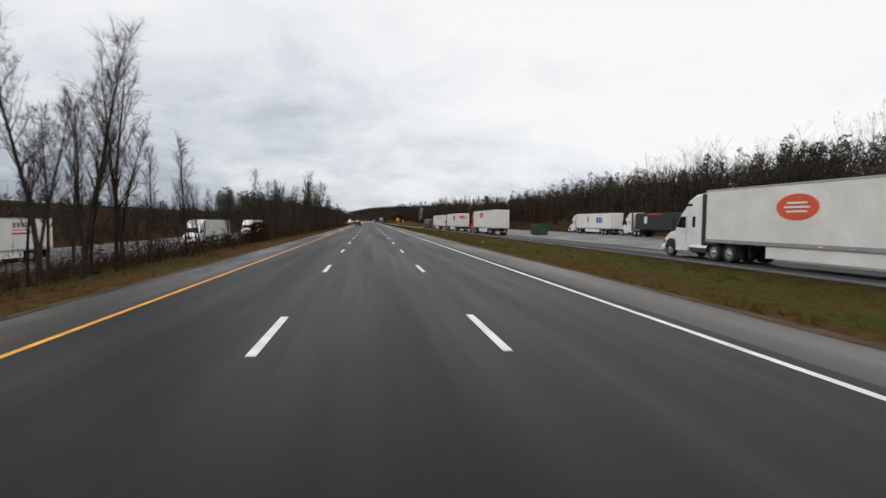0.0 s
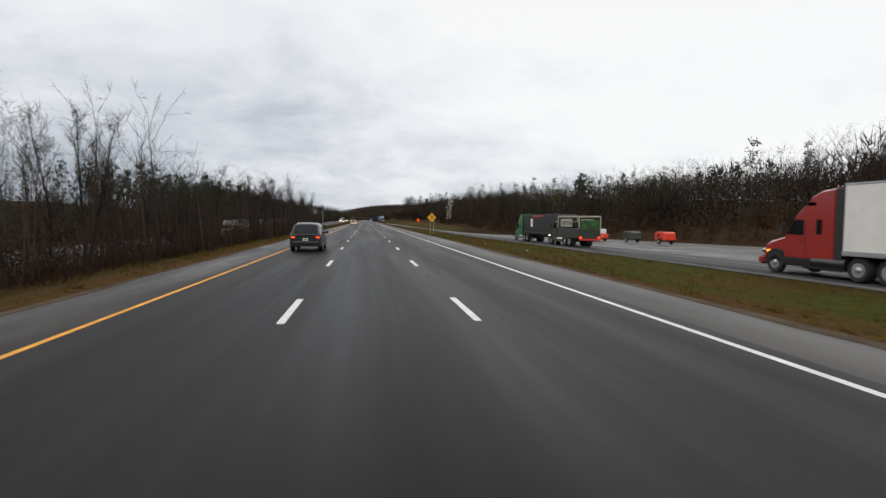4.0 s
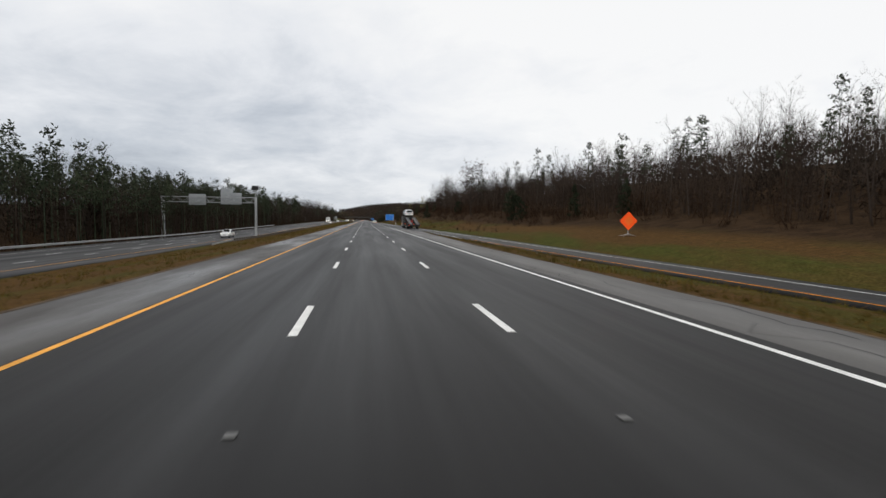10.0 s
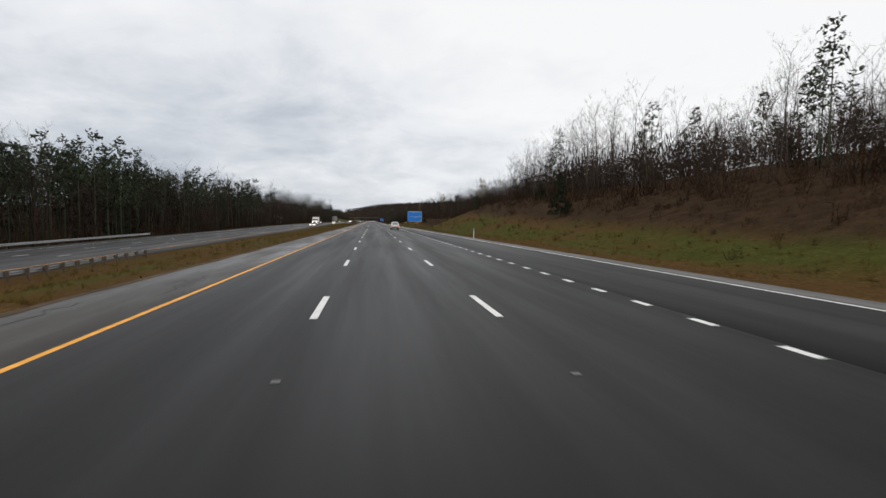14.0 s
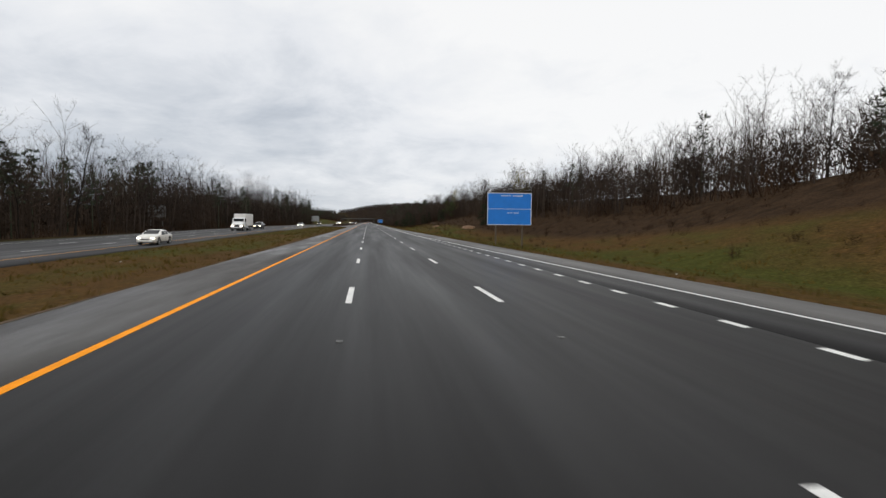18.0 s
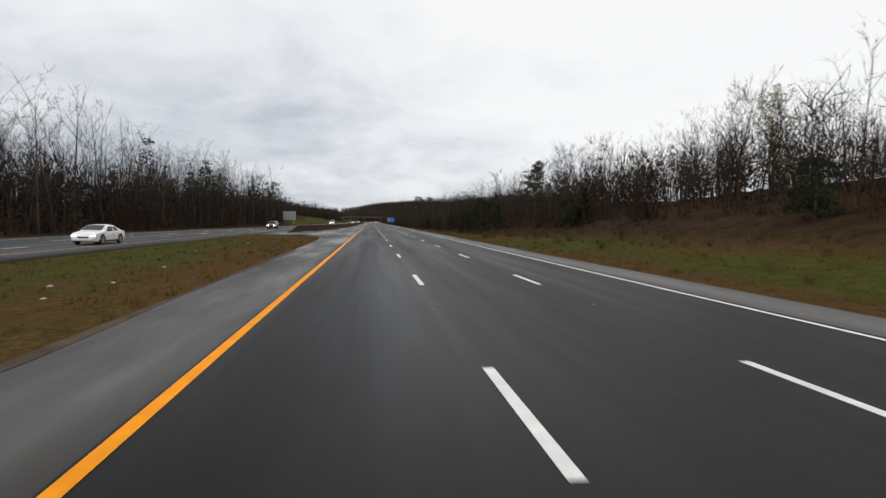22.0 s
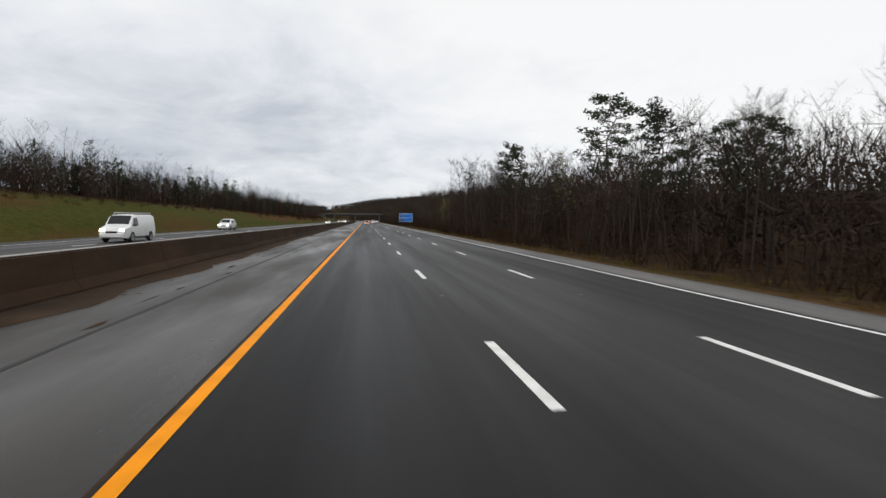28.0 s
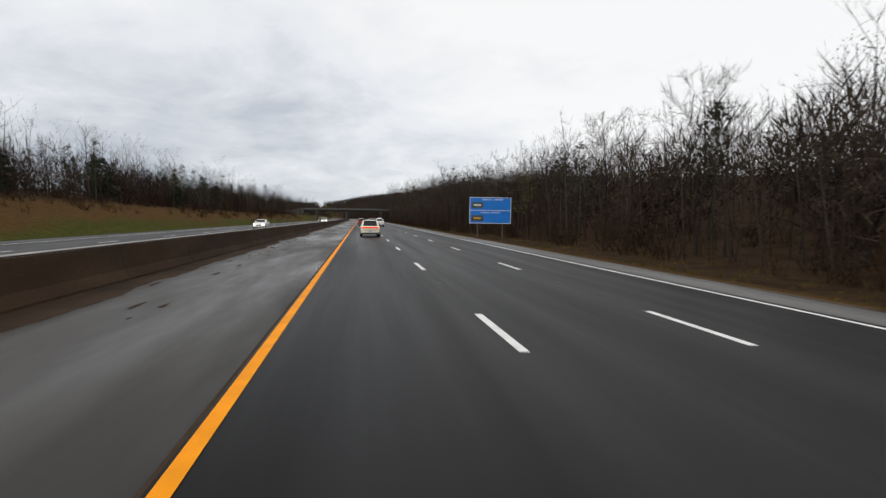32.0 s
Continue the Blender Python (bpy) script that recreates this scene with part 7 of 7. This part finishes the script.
def blue_sign(label, x, y, z0, w, h, turn, pictures):
    """A service sign: blue sheet with a white border and middle rule, small unread lettering, on two posts."""
    th = thing("service_sign", label, "sign", "blue service signs")
    th.matrix_basis = pose(x, y, 0, 0, 0, turn)
    part("panel", Mesh().box((0, 0, z0 + h / 2), (w, 0.06, h), 0.02), M_BLUE, th)
    b = 0.07
    for sx, sz, cx, cz in ((w, b, 0, z0 + b / 2), (w, b, 0, z0 + h - b / 2), (b, h - 2 * b, -w / 2 + b / 2, z0 + h / 2), (b, h - 2 * b, w / 2 - b / 2, z0 + h / 2), (w - 2 * b, 0.05, 0, z0 + h * 0.5)):
        part("border_strip", Mesh().box((cx, -0.034, cz), (sx, 0.008, sz)), M_SIGNWHITE, th)
    for row, (cx, ww, zz) in enumerate(((0.05, 0.50, 0.91), (0.08, 0.26, 0.38) if not pictures else (0.0, 0.46, 0.42))):
        n = 11
        for k in range(n):
            if k == 5:
                continue
            lw = w * ww / n
            part("letter_bar", Mesh().box((w * cx + (k - n / 2 + 0.5) * lw, -0.034, z0 + h * zz), (lw * 0.62, 0.008, 0.14)), M_SIGNWHITE, th)
    if pictures:
        for k, mt in enumerate((M_GREENBUSH, M_SIGNYELLOW)):
            p = part("picture_panel", Mesh().box((-w * 0.31, -0.034, z0 + h * (0.70 - 0.50 * k)), (w * 0.28, 0.010, h * 0.24), 0.004), M_SLATE, th, "small picture panel")
            part("picture_band", Mesh().box((-w * 0.31, -0.042, z0 + h * (0.68 - 0.50 * k)), (w * 0.26, 0.006, h * 0.08)), M_BLACK if k else M_WOODPOST, p)
            part("picture_shape", Mesh().box((-w * 0.31, -0.044, z0 + h * (0.70 - 0.50 * k)), (w * 0.18, 0.006, h * 0.05)), mt if k else M_SIGNWHITE, p)
    for dx in (-0.30, 0.30):
        gx, gy = x + dx * w, y
        zz = gz(gx, gy) - 0.3
        post(th, dx * w, 0.09, zz, z0 + h * 0.9, 0.16, M_WOODPOST)
    for k in (0.25, 0.75):
        part("stringer", Mesh().box((0, 0.045, z0 + h * k), (w * 0.96, 0.03, 0.08)), M_GALV, th)
    return th


blue_sign("large blue service sign on two posts on the grass bank", 17.5, 704.3, 1.72, 5.4, 3.9, -6, False)
blue_sign("blue service sign with two small pictures on two posts", 13.9, 1212, 1.35, 5.3, 3.3, -4, True)


def back_sign(x, y, w, h, z0, label):
    """A sign for the oncoming traffic, seen from its bare back."""
    th = thing("road_sign", label, "sign", "signs seen from behind")
    th.matrix_basis = pose(x, y, 0)
    part("panel", Mesh().box((0, 0, z0 + h / 2), (w, 0.05, h), 0.015), M_SIGNBACK, th)
    for k in range(3):
        part("stringer", Mesh().box((0, -0.045, z0 + h * (0.18 + 0.32 * k)), (w * 0.96, 0.03, 0.07)), M_GALV, th)
    for k in (-0.32, 0, 0.32):
        part("panel_joint", Mesh().box((w * k, -0.028, z0 + h / 2), (0.03, 0.012, h)), M_DARKSTEEL, th)
    for dx in (-0.33, 0.33):
        post(th, dx * w, -0.10, gz(x + dx * w, y) - 0.3, z0 + h * 0.95, 0.12, M_GALV)


back_sign(-43.5, 761, 3.6, 2.7, 2.2, "bare aluminium back of a sign before the woods")
back_sign(-34.0, 1004, 5.0, 3.6, 1.9, "grey back of a large sign beyond the oncoming lanes")

# ---- sign gantry over the oncoming lanes ----
ga = thing("sign_gantry", "galvanised truss gantry with sign backs over the oncoming lanes", "gantry")
GY, GXA, GXB, GZT = 487.0, -46.0, -24.9, 6.9
for gx in (GXA, GXB):
    zb = gz(gx, GY) - 0.3
    for dy in (-0.75, 0.75):
        part("column", Mesh().tube([(gx, GY + dy, zb), (gx, GY + dy, GZT + 0.1)], [0.16, 0.15], 10), M_GALV, ga, smooth=True)
    for k in range(5):
        h0, h1 = zb + 0.6 + k * 1.8, zb + 0.6 + (k + 1) * 1.8
        beam(ga, (gx, GY - 0.75, h0), (gx, GY + 0.75, h1), 0.08, 0.08, "column_brace", M_GALV)
    part("footing", Mesh().box((gx, GY, zb + 0.35), (1.0, 2.3, 0.5), 0.05), M_CONCRETE, ga, "concrete footing")
for dy in (-0.75, 0.75):
    for z in (GZT, GZT - 1.25):
        beam(ga, (GXA, GY + dy, z), (GXB, GY + dy, z), 0.12, 0.12, "chord", M_GALV)
    for k in range(14):
        xa = GXA + (GXB - GXA) * k / 14
        xb = GXA + (GXB - GXA) * (k + 1) / 14
        lo, hi = (GZT - 1.25, GZT) if k % 2 else (GZT, GZT - 1.25)
        beam(ga, (xa, GY + dy, lo), (xb, GY + dy, hi), 0.06, 0.06, "truss_diagonal", M_GALV)
for k in range(8):
    xa = GXA + (GXB - GXA) * k / 7
    beam(ga, (xa, GY - 0.75, GZT), (xa, GY + 0.75, GZT), 0.06, 0.06, "truss_tie", M_GALV)
for cx, w, z0, h in ((-38.6, 3.9, 5.0, 2.6), (-31.8, 2.9, 5.2, 3.8), (-29.5, 2.2, 5.2, 2.8)):
    pn = part("sign_panel", Mesh().box((cx, GY + 0.92, z0 + h / 2), (w, 0.06, h), 0.02), M_SIGNBACK, ga, "bare aluminium sign back")
    for k in range(3):
        part("stringer", Mesh().box((cx, GY + 0.87, z0 + h * (0.2 + 0.3 * k)), (w * 0.95, 0.04, 0.08)), M_GALV, pn)
beam(ga, (GXB, GY - 0.75, GZT), (GXB, GY - 0.75, GZT + 2.0), 0.09, 0.09, "sensor_mast", M_GALV)
part("solar_panel", Mesh().box((GXB, GY - 0.8, GZT + 2.3), (1.5, 0.16, 1.0), 0.03), M_DARKSTEEL, ga, "dark solar panel")
part("panel_rim", Mesh().box((GXB, GY - 0.74, GZT + 2.3), (1.62, 0.06, 1.12), 0.02), M_GALV, ga)
part("control_cabinet", Mesh().box((GXA + 0.45, GY - 0.9, gz(GXA, GY) + 1.5), (0.7, 0.4, 1.1), 0.04), M_GALV, ga)


# ---- guard rails along the oncoming carriageway ----
def guard_rail(label, pts, step=1.905, face=1):
    """A W-beam rail on posts, through (x, y, z) ground points."""
    th = thing("guard_rail", label, "guard rail", "guard rails")
    prof = [(0.0, -0.155), (0.07, -0.12), (0.075, -0.08), (0.0, -0.02), (0.0, 0.02), (0.075, 0.08), (0.07, 0.12), (0.0, 0.155)]
    full = prof + [(a - 0.012, b) for a, b in prof[::-1]]
    part("rail", Mesh().loft([[(x + face * a, y, z + 0.56 + b) for a, b in full] for x, y, z in pts]), M_GALV, th)
    pm = Mesh().box((0, 0, 0.28), (0.14, 0.11, 0.96), 0.012).data("rail_post", M_WOODPOST)
    bm_ = Mesh().box((0, 0, 0.56), (0.16, 0.12, 0.30), 0.012).data("rail_block", M_WOODPOST)
    ys = [p[1] for p in pts]
    for y in np.arange(ys[0] + 0.3, ys[-1], step):
        x, z = np.interp(y, ys, [p[0] for p in pts]), np.interp(y, ys, [p[2] for p in pts])
        q = part("rail_post", pm, None, th)
        q.location = (x - face * 0.24, y, z)
        q = part("rail_block", bm_, None, th)
        q.location = (x - face * 0.09, y, z)


def rail_line(ya, yb, off, edge, step=4.0):
    out = []
    for y in np.arange(ya, yb + 0.1, step):
        x = float(at(y, OY, edge)) + off
        out.append((x, float(y), gz(x, y)))
    return out


guard_rail("galvanised guard rail on dark posts beside the oncoming lanes", rail_line(452, 552, 1.6, ONEAR), face=-1)
guard_rail("galvanised guard rail at the far edge of the oncoming lanes", rail_line(380, 600, -0.7, OFAR), 3.81)
bx = rail_line(452, 453, 1.6, ONEAR)[0]
rt = thing("rail_terminal", "guard rail end running down to the ground", "guard rail")
beam(rt, (bx[0], 452, bx[2] + 0.56), (bx[0] - 1.2, 443, bx[2] + 0.05), 0.06, 0.28, "rail_end", M_GALV)

# ---- concrete median barrier ----
BP = [(-0.41, 0.0), (-0.41, 0.08), (-0.24, 0.33), (-0.12, 1.07), (0.12, 1.07), (0.24, 0.33), (0.41, 0.08), (0.41, 0.0)]


def barrier_x(y):
    return float(np.interp(y, (868, 930, 1000, 3000), (-14.2, -10.25, -9.45, -9.45)))


def barrier_mesh(ya, yb):
    return Mesh().loft([[(barrier_x(y) + a, y, b - 0.03) for a, b in BP] for y in (ya, yb)])


CAP = [(-0.126, 1.035), (-0.112, 1.085), (0.112, 1.085), (0.126, 1.035)]


def cap_mesh(ya, yb):
    return Mesh().loft([[(barrier_x(y) + a, y, b - 0.03) for a, b in CAP] for y in (ya, yb)])


br = thing("median_barrier", "long concrete median barrier stained brown with road dirt", "barrier")
part("barrier_end", Mesh().loft([[(barrier_x(869) + a, 868.6, b * 0.12 - 0.03) for a, b in BP], [(barrier_x(876.6) + a, 876.6, b - 0.03) for a, b in BP]]), M_BARRIER, br)
for k in range(72):
    ya = 876.62 + k * 6.1
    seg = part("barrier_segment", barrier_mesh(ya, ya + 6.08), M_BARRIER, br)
    # cap in plain grey concrete, paler than the brown segment below it
    part("barrier_top", cap_mesh(ya, ya + 6.08), M_CONCRETE, seg, "pale grey concrete top")
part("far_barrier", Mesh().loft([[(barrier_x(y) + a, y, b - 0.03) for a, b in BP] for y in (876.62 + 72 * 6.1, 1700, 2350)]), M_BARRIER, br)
rngb = np.random.default_rng(5)


def dirt_strip(name, label, ya, yb, edge, width, rough, mat, z, side=1, step=1.5):
    """Silt washed on to the pavement, with a ragged outer edge."""
    vs, fs = [], []
    ys = np.arange(ya, yb, step)
    w = (width(ys) if callable(width) else width) * (0.72 + 0.16 * np.sin(ys * 0.21) * np.sin(ys * 0.063 + 1) + 0.10 * np.sin(ys * 0.57 + 2) * np.sin(ys * 0.31)) + np.convolve(rngb.normal(0, rough, len(ys) + 6), np.ones(7) / 4.2, "valid")
    for i, y in enumerate(ys):
        x = edge(y)
        vs += [(x, y, z), (x + side * max(0.05, w[i]), y, z)]
        if i:
            fs.append((2 * i - 2, 2 * i - 1, 2 * i + 1, 2 * i))
    return tagged(new(name, array_mesh(name, np.array(vs), np.array(fs), mat)), label, "dirt", kind="structure")


M_TAR = material("tar_sealant", (0.015, 0.015, 0.016), 0.75, spread=0.2, scale=3, fine=40, bump=0.1)
M_SILT = material("brown_silt", (0.070, 0.050, 0.035), 0.9, spread=0.35, scale=0.9, fine=12, bump=0.5, dist=0.03, second=(0.10, 0.075, 0.052), spec=0.05)
M_WETSILT = material("wet_brown_silt", (0.044, 0.028, 0.018), 0.9, spread=0.3, scale=0.5, fine=12, bump=0.35, dist=0.02, second=(0.054, 0.038, 0.027), spec=0.04)
dirt_strip("silt_strip", "brown silt washed along the foot of the barrier", 880, 1500, lambda y: barrier_x(y) + 0.36, lambda y: np.interp(y, (880, 960, 1060), (2.9, 2.5, 1.25)), 0.14, M_WETSILT, -0.006, 1, 0.4)
dirt_strip("silt_verge", "soil and dead grass creeping over the shoulder's edge", -150, 820, lambda y: float(at(y, SLY, SLX)) - 0.1, 0.30, 0.10, M_SILT, -0.006)
dirt_strip("silt_verge_right", "soil and dead grass creeping over the shoulder's edge", -150, 430, lambda y: float(at(y, SRY, SRX)) + 0.1, 0.40, 0.12, M_SILT, -0.006, -1)
dirt_strip("silt_verge_far", "soil and dead grass creeping over the pavement's edge", 800, 1500, lambda y: float(at(y, SRY, SRX)) + 0.1, 0.25, 0.08, M_SILT, -0.006, -1)
patches = Mesh()
for k in range(900):
    y = rngb.uniform(884, 1320)
    x = barrier_x(y) + 0.9 + 2.2 * rngb.random() ** 1.9
    n, ln, wd = 14, rngb.uniform(0.08, 0.6), rngb.uniform(0.015, 0.07)
    ring = []
    for j in range(n):
        a = math.tau * j / n
        q = 1 + 0.25 * math.sin(3 * a + k) + 0.2 * math.sin(7 * a + 2 * k) + rngb.normal(0, 0.1)
        ring.append((x + wd * q * math.cos(a), y + ln * q * math.sin(a), -0.005 + 0.000003 * k))
    patches.add(ring, [tuple(range(n))])
tagged(new("silt_patches", patches.data("silt_patches", M_WETSILT)), "wet brown silt lying in patches on the shoulder", "dirt", kind="stuff")
dirt_strip("joint_dirt", "dark dirt in the pavement joint beside the yellow line", 860, 1500, lambda y: float(at(y, YY, YX)) - 0.10, 0.10, 0.02, M_WETSILT, -0.006, -1)
dirt_strip("joint_dirt_shoulder", "dark dirt in a long joint of the shoulder", 880, 1060, lambda y: barrier_x(y) + 3.0, 0.16, 0.03, M_TAR, -0.0055, 1)
dirt_strip("joint_tar_shoulder", "tar-filled joint running along the wet shoulder", 874, 1000, lambda y: barrier_x(y) + 4.3 - 0.004 * (y - 874), 0.07, 0.02, M_TAR, -0.0055, 1)
# tar-sealed cracks and wet patches on the shoulders
tar = Mesh()
for k in range(60):
    y = rngb.uniform(300, 1330)
    if y < 480:
        xa, xb = XEDGE + 0.3, float(at(y, SRY, SRX)) - 0.3
    else:
        xa, xb = float(at(y, SLY, SLX)) + 0.4, float(at(y, YY, YX)) - 0.4
    n = 8
    ln = rngb.uniform(1.5, 7)
    x = rngb.uniform(xa, xb)
    pts = [(min(max(x + rngb.normal(0, 0.05) * i, xa), xb), y + ln * i / n) for i in range(n + 1)]
    w = rngb.uniform(0.012, 0.03)
    tar.add([(a + d, b, -0.007) for a, b in pts for d in (-w, w)], [(2 * i, 2 * i + 1, 2 * i + 3, 2 * i + 2) for i in range(n)])
for pts in (((-13.9, 868.5), (-13.2, 861), (-12.5, 856.2), (-11.0, 855.4), (-9.2, 854.6), (-8.0, 854.2), (-7.4, 857)), ((-7.2, 851), (-7.6, 855), (-7.9, 861), (-8.3, 870))):
    tar.add([(a + d, b, -0.007) for a, b in pts for d in (-0.07, 0.07)], [(2 * i, 2 * i + 1, 2 * i + 3, 2 * i + 2) for i in range(len(pts) - 1)])
tagged(new("crack_seals", tar.data("crack_seals", M_TAR)), "dark tar-sealed cracks in the shoulders", "crack", kind="stuff")

# ---- overpass far ahead ----
ov = thing("overpass", "low concrete and steel road bridge crossing the highway far ahead", "bridge")
OVY = 1490
part("deck", Mesh().box((-9, OVY, 6.75), (62, 11, 0.4), 0.05), M_OLDCONCRETE, ov)
for dy in (-4.6, -1.6, 1.6, 4.6):
    part("girder", Mesh().box((-9, OVY + dy, 6.1), (60, 0.4, 0.9), 0.03), M_DARKSTEEL, ov)
for dy in (-5.4, 5.4):
    part("parapet", Mesh().box((-9, OVY + dy, 7.25), (62, 0.25, 0.7), 0.03), M_OLDCONCRETE, ov)
for px in (-10.6, -29.0, 10.8):
    for dy in (-3.6, 0, 3.6):
        part("pier", Mesh().tube([(px, OVY + dy, -0.6), (px, OVY + dy, 5.0)], [0.45, 0.45], 12), M_OLDCONCRETE, ov)
    part("pier_cap", Mesh().box((px, OVY, 5.25), (1.1, 10, 0.8), 0.05), M_OLDCONCRETE, ov)
for px in (-43, 25):
    part("abutment", Mesh().box((px, OVY, 3.0), (12, 11.5, 7.2), 0.1), M_OLDCONCRETE, ov)

# ---- small things on the verges ----
def marker(x, y, label="thin white marker post in the verge"):
    th = thing("marker_post", label, "post", "marker posts")
    th.matrix_basis = pose(x, y, gz(x, y))
    part("stake", Mesh().box((0, 0, 0.55), (0.10, 0.03, 1.3), 0.01), M_SIGNWHITE, th)
    part("reflector", Mesh().box((0, -0.02, 1.05), (0.08, 0.012, 0.16), 0.004), M_SIGNBACK, th)


for x, y in ((13.2, 560),):
    marker(x, y)
M_LITTER = material("pale_litter", (0.40, 0.40, 0.38), 0.7, spread=0.2, scale=8, fine=40, bump=0.2)
for k in range(54):
    y = rngb.uniform(60, 1120) if k < 40 else rngb.uniform(760, 848)
    x = rngb.uniform(11, 22) if k % 3 and k < 40 else rngb.uniform(-14, -7.5)
    if x > 0 and (y < 470 or y > 960):
        x = min(x, 9.5 if y > 960 else 15.5)
    if y > 1000 or x < 0 and not 340 < y < 850:
        continue
    r = rngb.uniform(0.05, 0.13) * (0.6 if k >= 40 else 1)
    n = 7
    m = Mesh().loft([[(r * q * (1 + 0.3 * math.sin(3 * j + k)) * math.cos(math.tau * j / n), r * q * math.sin(math.tau * j / n), h * r) for j in range(n)] for q, h in ((1, 0), (0.9, 0.4), (0.4, 0.7))])
    o = new("litter_scrap", m.data("litter_scrap", M_LITTER))
    o.matrix_basis = pose(x, y, gz(x, y) - 0.01, 0, 0, rngb.uniform(0, 360))
    tagged(o, "crumpled pale scrap of litter lying in the grass", "litter", "litter scraps")
# banks of bare sandy earth at the foot of the slope
M_EARTH = material("sandy_earth", (0.15, 0.085, 0.04), 0.95, spread=0.3, scale=1.5, fine=14, bump=0.6, dist=0.05, second=(0.16, 0.09, 0.045))
for ex, ey, ew, el, eh in ((23.5, 762, 1.6, 5.0, 0.35), (19.6, 788, 1.2, 3.0, 0.3)):
    n, rows_ = 14, 5
    vs, fs = [(0, 0, eh)], []
    for i in range(1, rows_ + 1):
        for j in range(n):
            q = i / rows_ * (1 + 0.18 * math.sin(3 * j + i) + 0.1 * math.sin(7 * j))
            a = math.tau * j / n
            vs.append((ew * q * math.cos(a), el * q * math.sin(a), eh * (1 - (i / rows_) ** 1.5) + 0.06 * math.sin(5 * j + 2 * i) - (0.35 if i == rows_ else 0)))
    fs += [(0, 1 + j, 1 + (j + 1) % n) for j in range(n)]
    for i in range(rows_ - 1):
        fs += [(1 + i * n + j, 1 + (i + 1) * n + j, 1 + (i + 1) * n + (j + 1) % n, 1 + i * n + (j + 1) % n) for j in range(n)]
    o = new("earth_bank", Mesh().add(vs, fs).data("earth_bank", M_EARTH, True))
    o.matrix_basis = pose(ex, ey, gz(ex, ey) - 0.05)
    tagged(o, "low bank of bare sandy earth at the slope's foot", "earth bank", "earth banks")
cone = thing("traffic_drum", "orange and white traffic drum standing by the ramp", "traffic drum")
cone.matrix_basis = pose(38.5, 252, float(at(252, RY, RZ)))
for k, (z, mt) in enumerate(((0.0, M_BLACK), (0.12, M_SIGNORANGE), (0.34, M_SIGNWHITE), (0.50, M_SIGNORANGE), (0.70, M_SIGNWHITE), (0.84, M_SIGNORANGE))):
    part("drum_band", Mesh().tube([(0, 0, z), (0, 0, z + (0.12, 0.22, 0.16, 0.20, 0.14, 0.16)[k])], [0.32 - 0.02 * k, 0.31 - 0.02 * k], 14), mt, cone)

# ---- grass along the verges ----
def tuft(rng, n, h):
    s = rng.normal(0, 0.10, (n, 3)) * (1, 1, 0)
    d = np.column_stack([rng.normal(0, 0.09, (n, 2)), rng.uniform(0.4, 1.0, n) * h])
    return slim(s, s + d, 0.012)


V_TUFT = [tuft(np.random.default_rng(400 + i), 9, h) for i, h in enumerate((0.22, 0.30, 0.16))]


def verge(count, ya, yb, xa, xb, smin=0.6, smax=1.5):
    y = WR.uniform(ya, yb, count)
    a, b = np.array([xa(v) for v in y]), np.array([xb(v) for v in y])
    x = a + (b - a) * WR.random(count)
    return np.column_stack([x, y, ground_z(x, y) - 0.02, WR.uniform(smin, smax, count), WR.uniform(0, 6.28, count), WR.integers(0, 3, count)])


tufts = np.vstack([verge(7000, 0, 440, lambda y: float(at(y, SRY, SRX)) + 0.05, lambda y: float(at(y, RY, RNEAR)) - 0.2),
                   verge(6000, 480, 960, lambda y: float(at(y, SRY, SRX)) + 0.05, lambda y: float(at(y, SRY, SRX)) + 12),
                   verge(2600, 960, 1400, lambda y: float(at(y, SRY, SRX)) + 0.05, lambda y: float(front_right(y)) + 1),
                   verge(2600, 0, 330, lambda y: float(front_median(y)) - 1, lambda y: float(at(y, SLY, SLX)) - 0.05),
                   verge(6500, 330, 846, lambda y: float(at(y, OY, ONEAR)) + 0.4, lambda y: float(at(y, SLY, SLX)) - 0.05)])
scatter("grass", "rough winter grass, green and straw brown, on the verges", V_TUFT, tufts, M_BLADE, "grass")


# ---- the highway bends gently to the left far ahead: everything beyond the bend's start follows it ----
def bend_x(y):
    y = np.asarray(y, float)
    d = np.clip(y - 1450.0, 0, 800)
    return -d * d / 15000.0 - np.clip(y - 2250.0, 0, None) * 0.107


STILL = Matrix.Identity(4)


def follow_bend(ob):
    if ob.matrix_basis != STILL:
        ob.location.x += float(bend_x(ob.location.y))
        return
    if ob.type == "MESH":
        co = np.empty(len(ob.data.vertices) * 3, np.float32)
        ob.data.vertices.foreach_get("co", co)
        co[0::3] += bend_x(co[1::3]).astype(np.float32)
        ob.data.vertices.foreach_set("co", co)
        ob.data.update()
    for child in ob.children:
        follow_bend(child)


for ob in [o for o in scene.objects if o.parent is None and o.type in ("MESH", "EMPTY")]:
    follow_bend(ob)
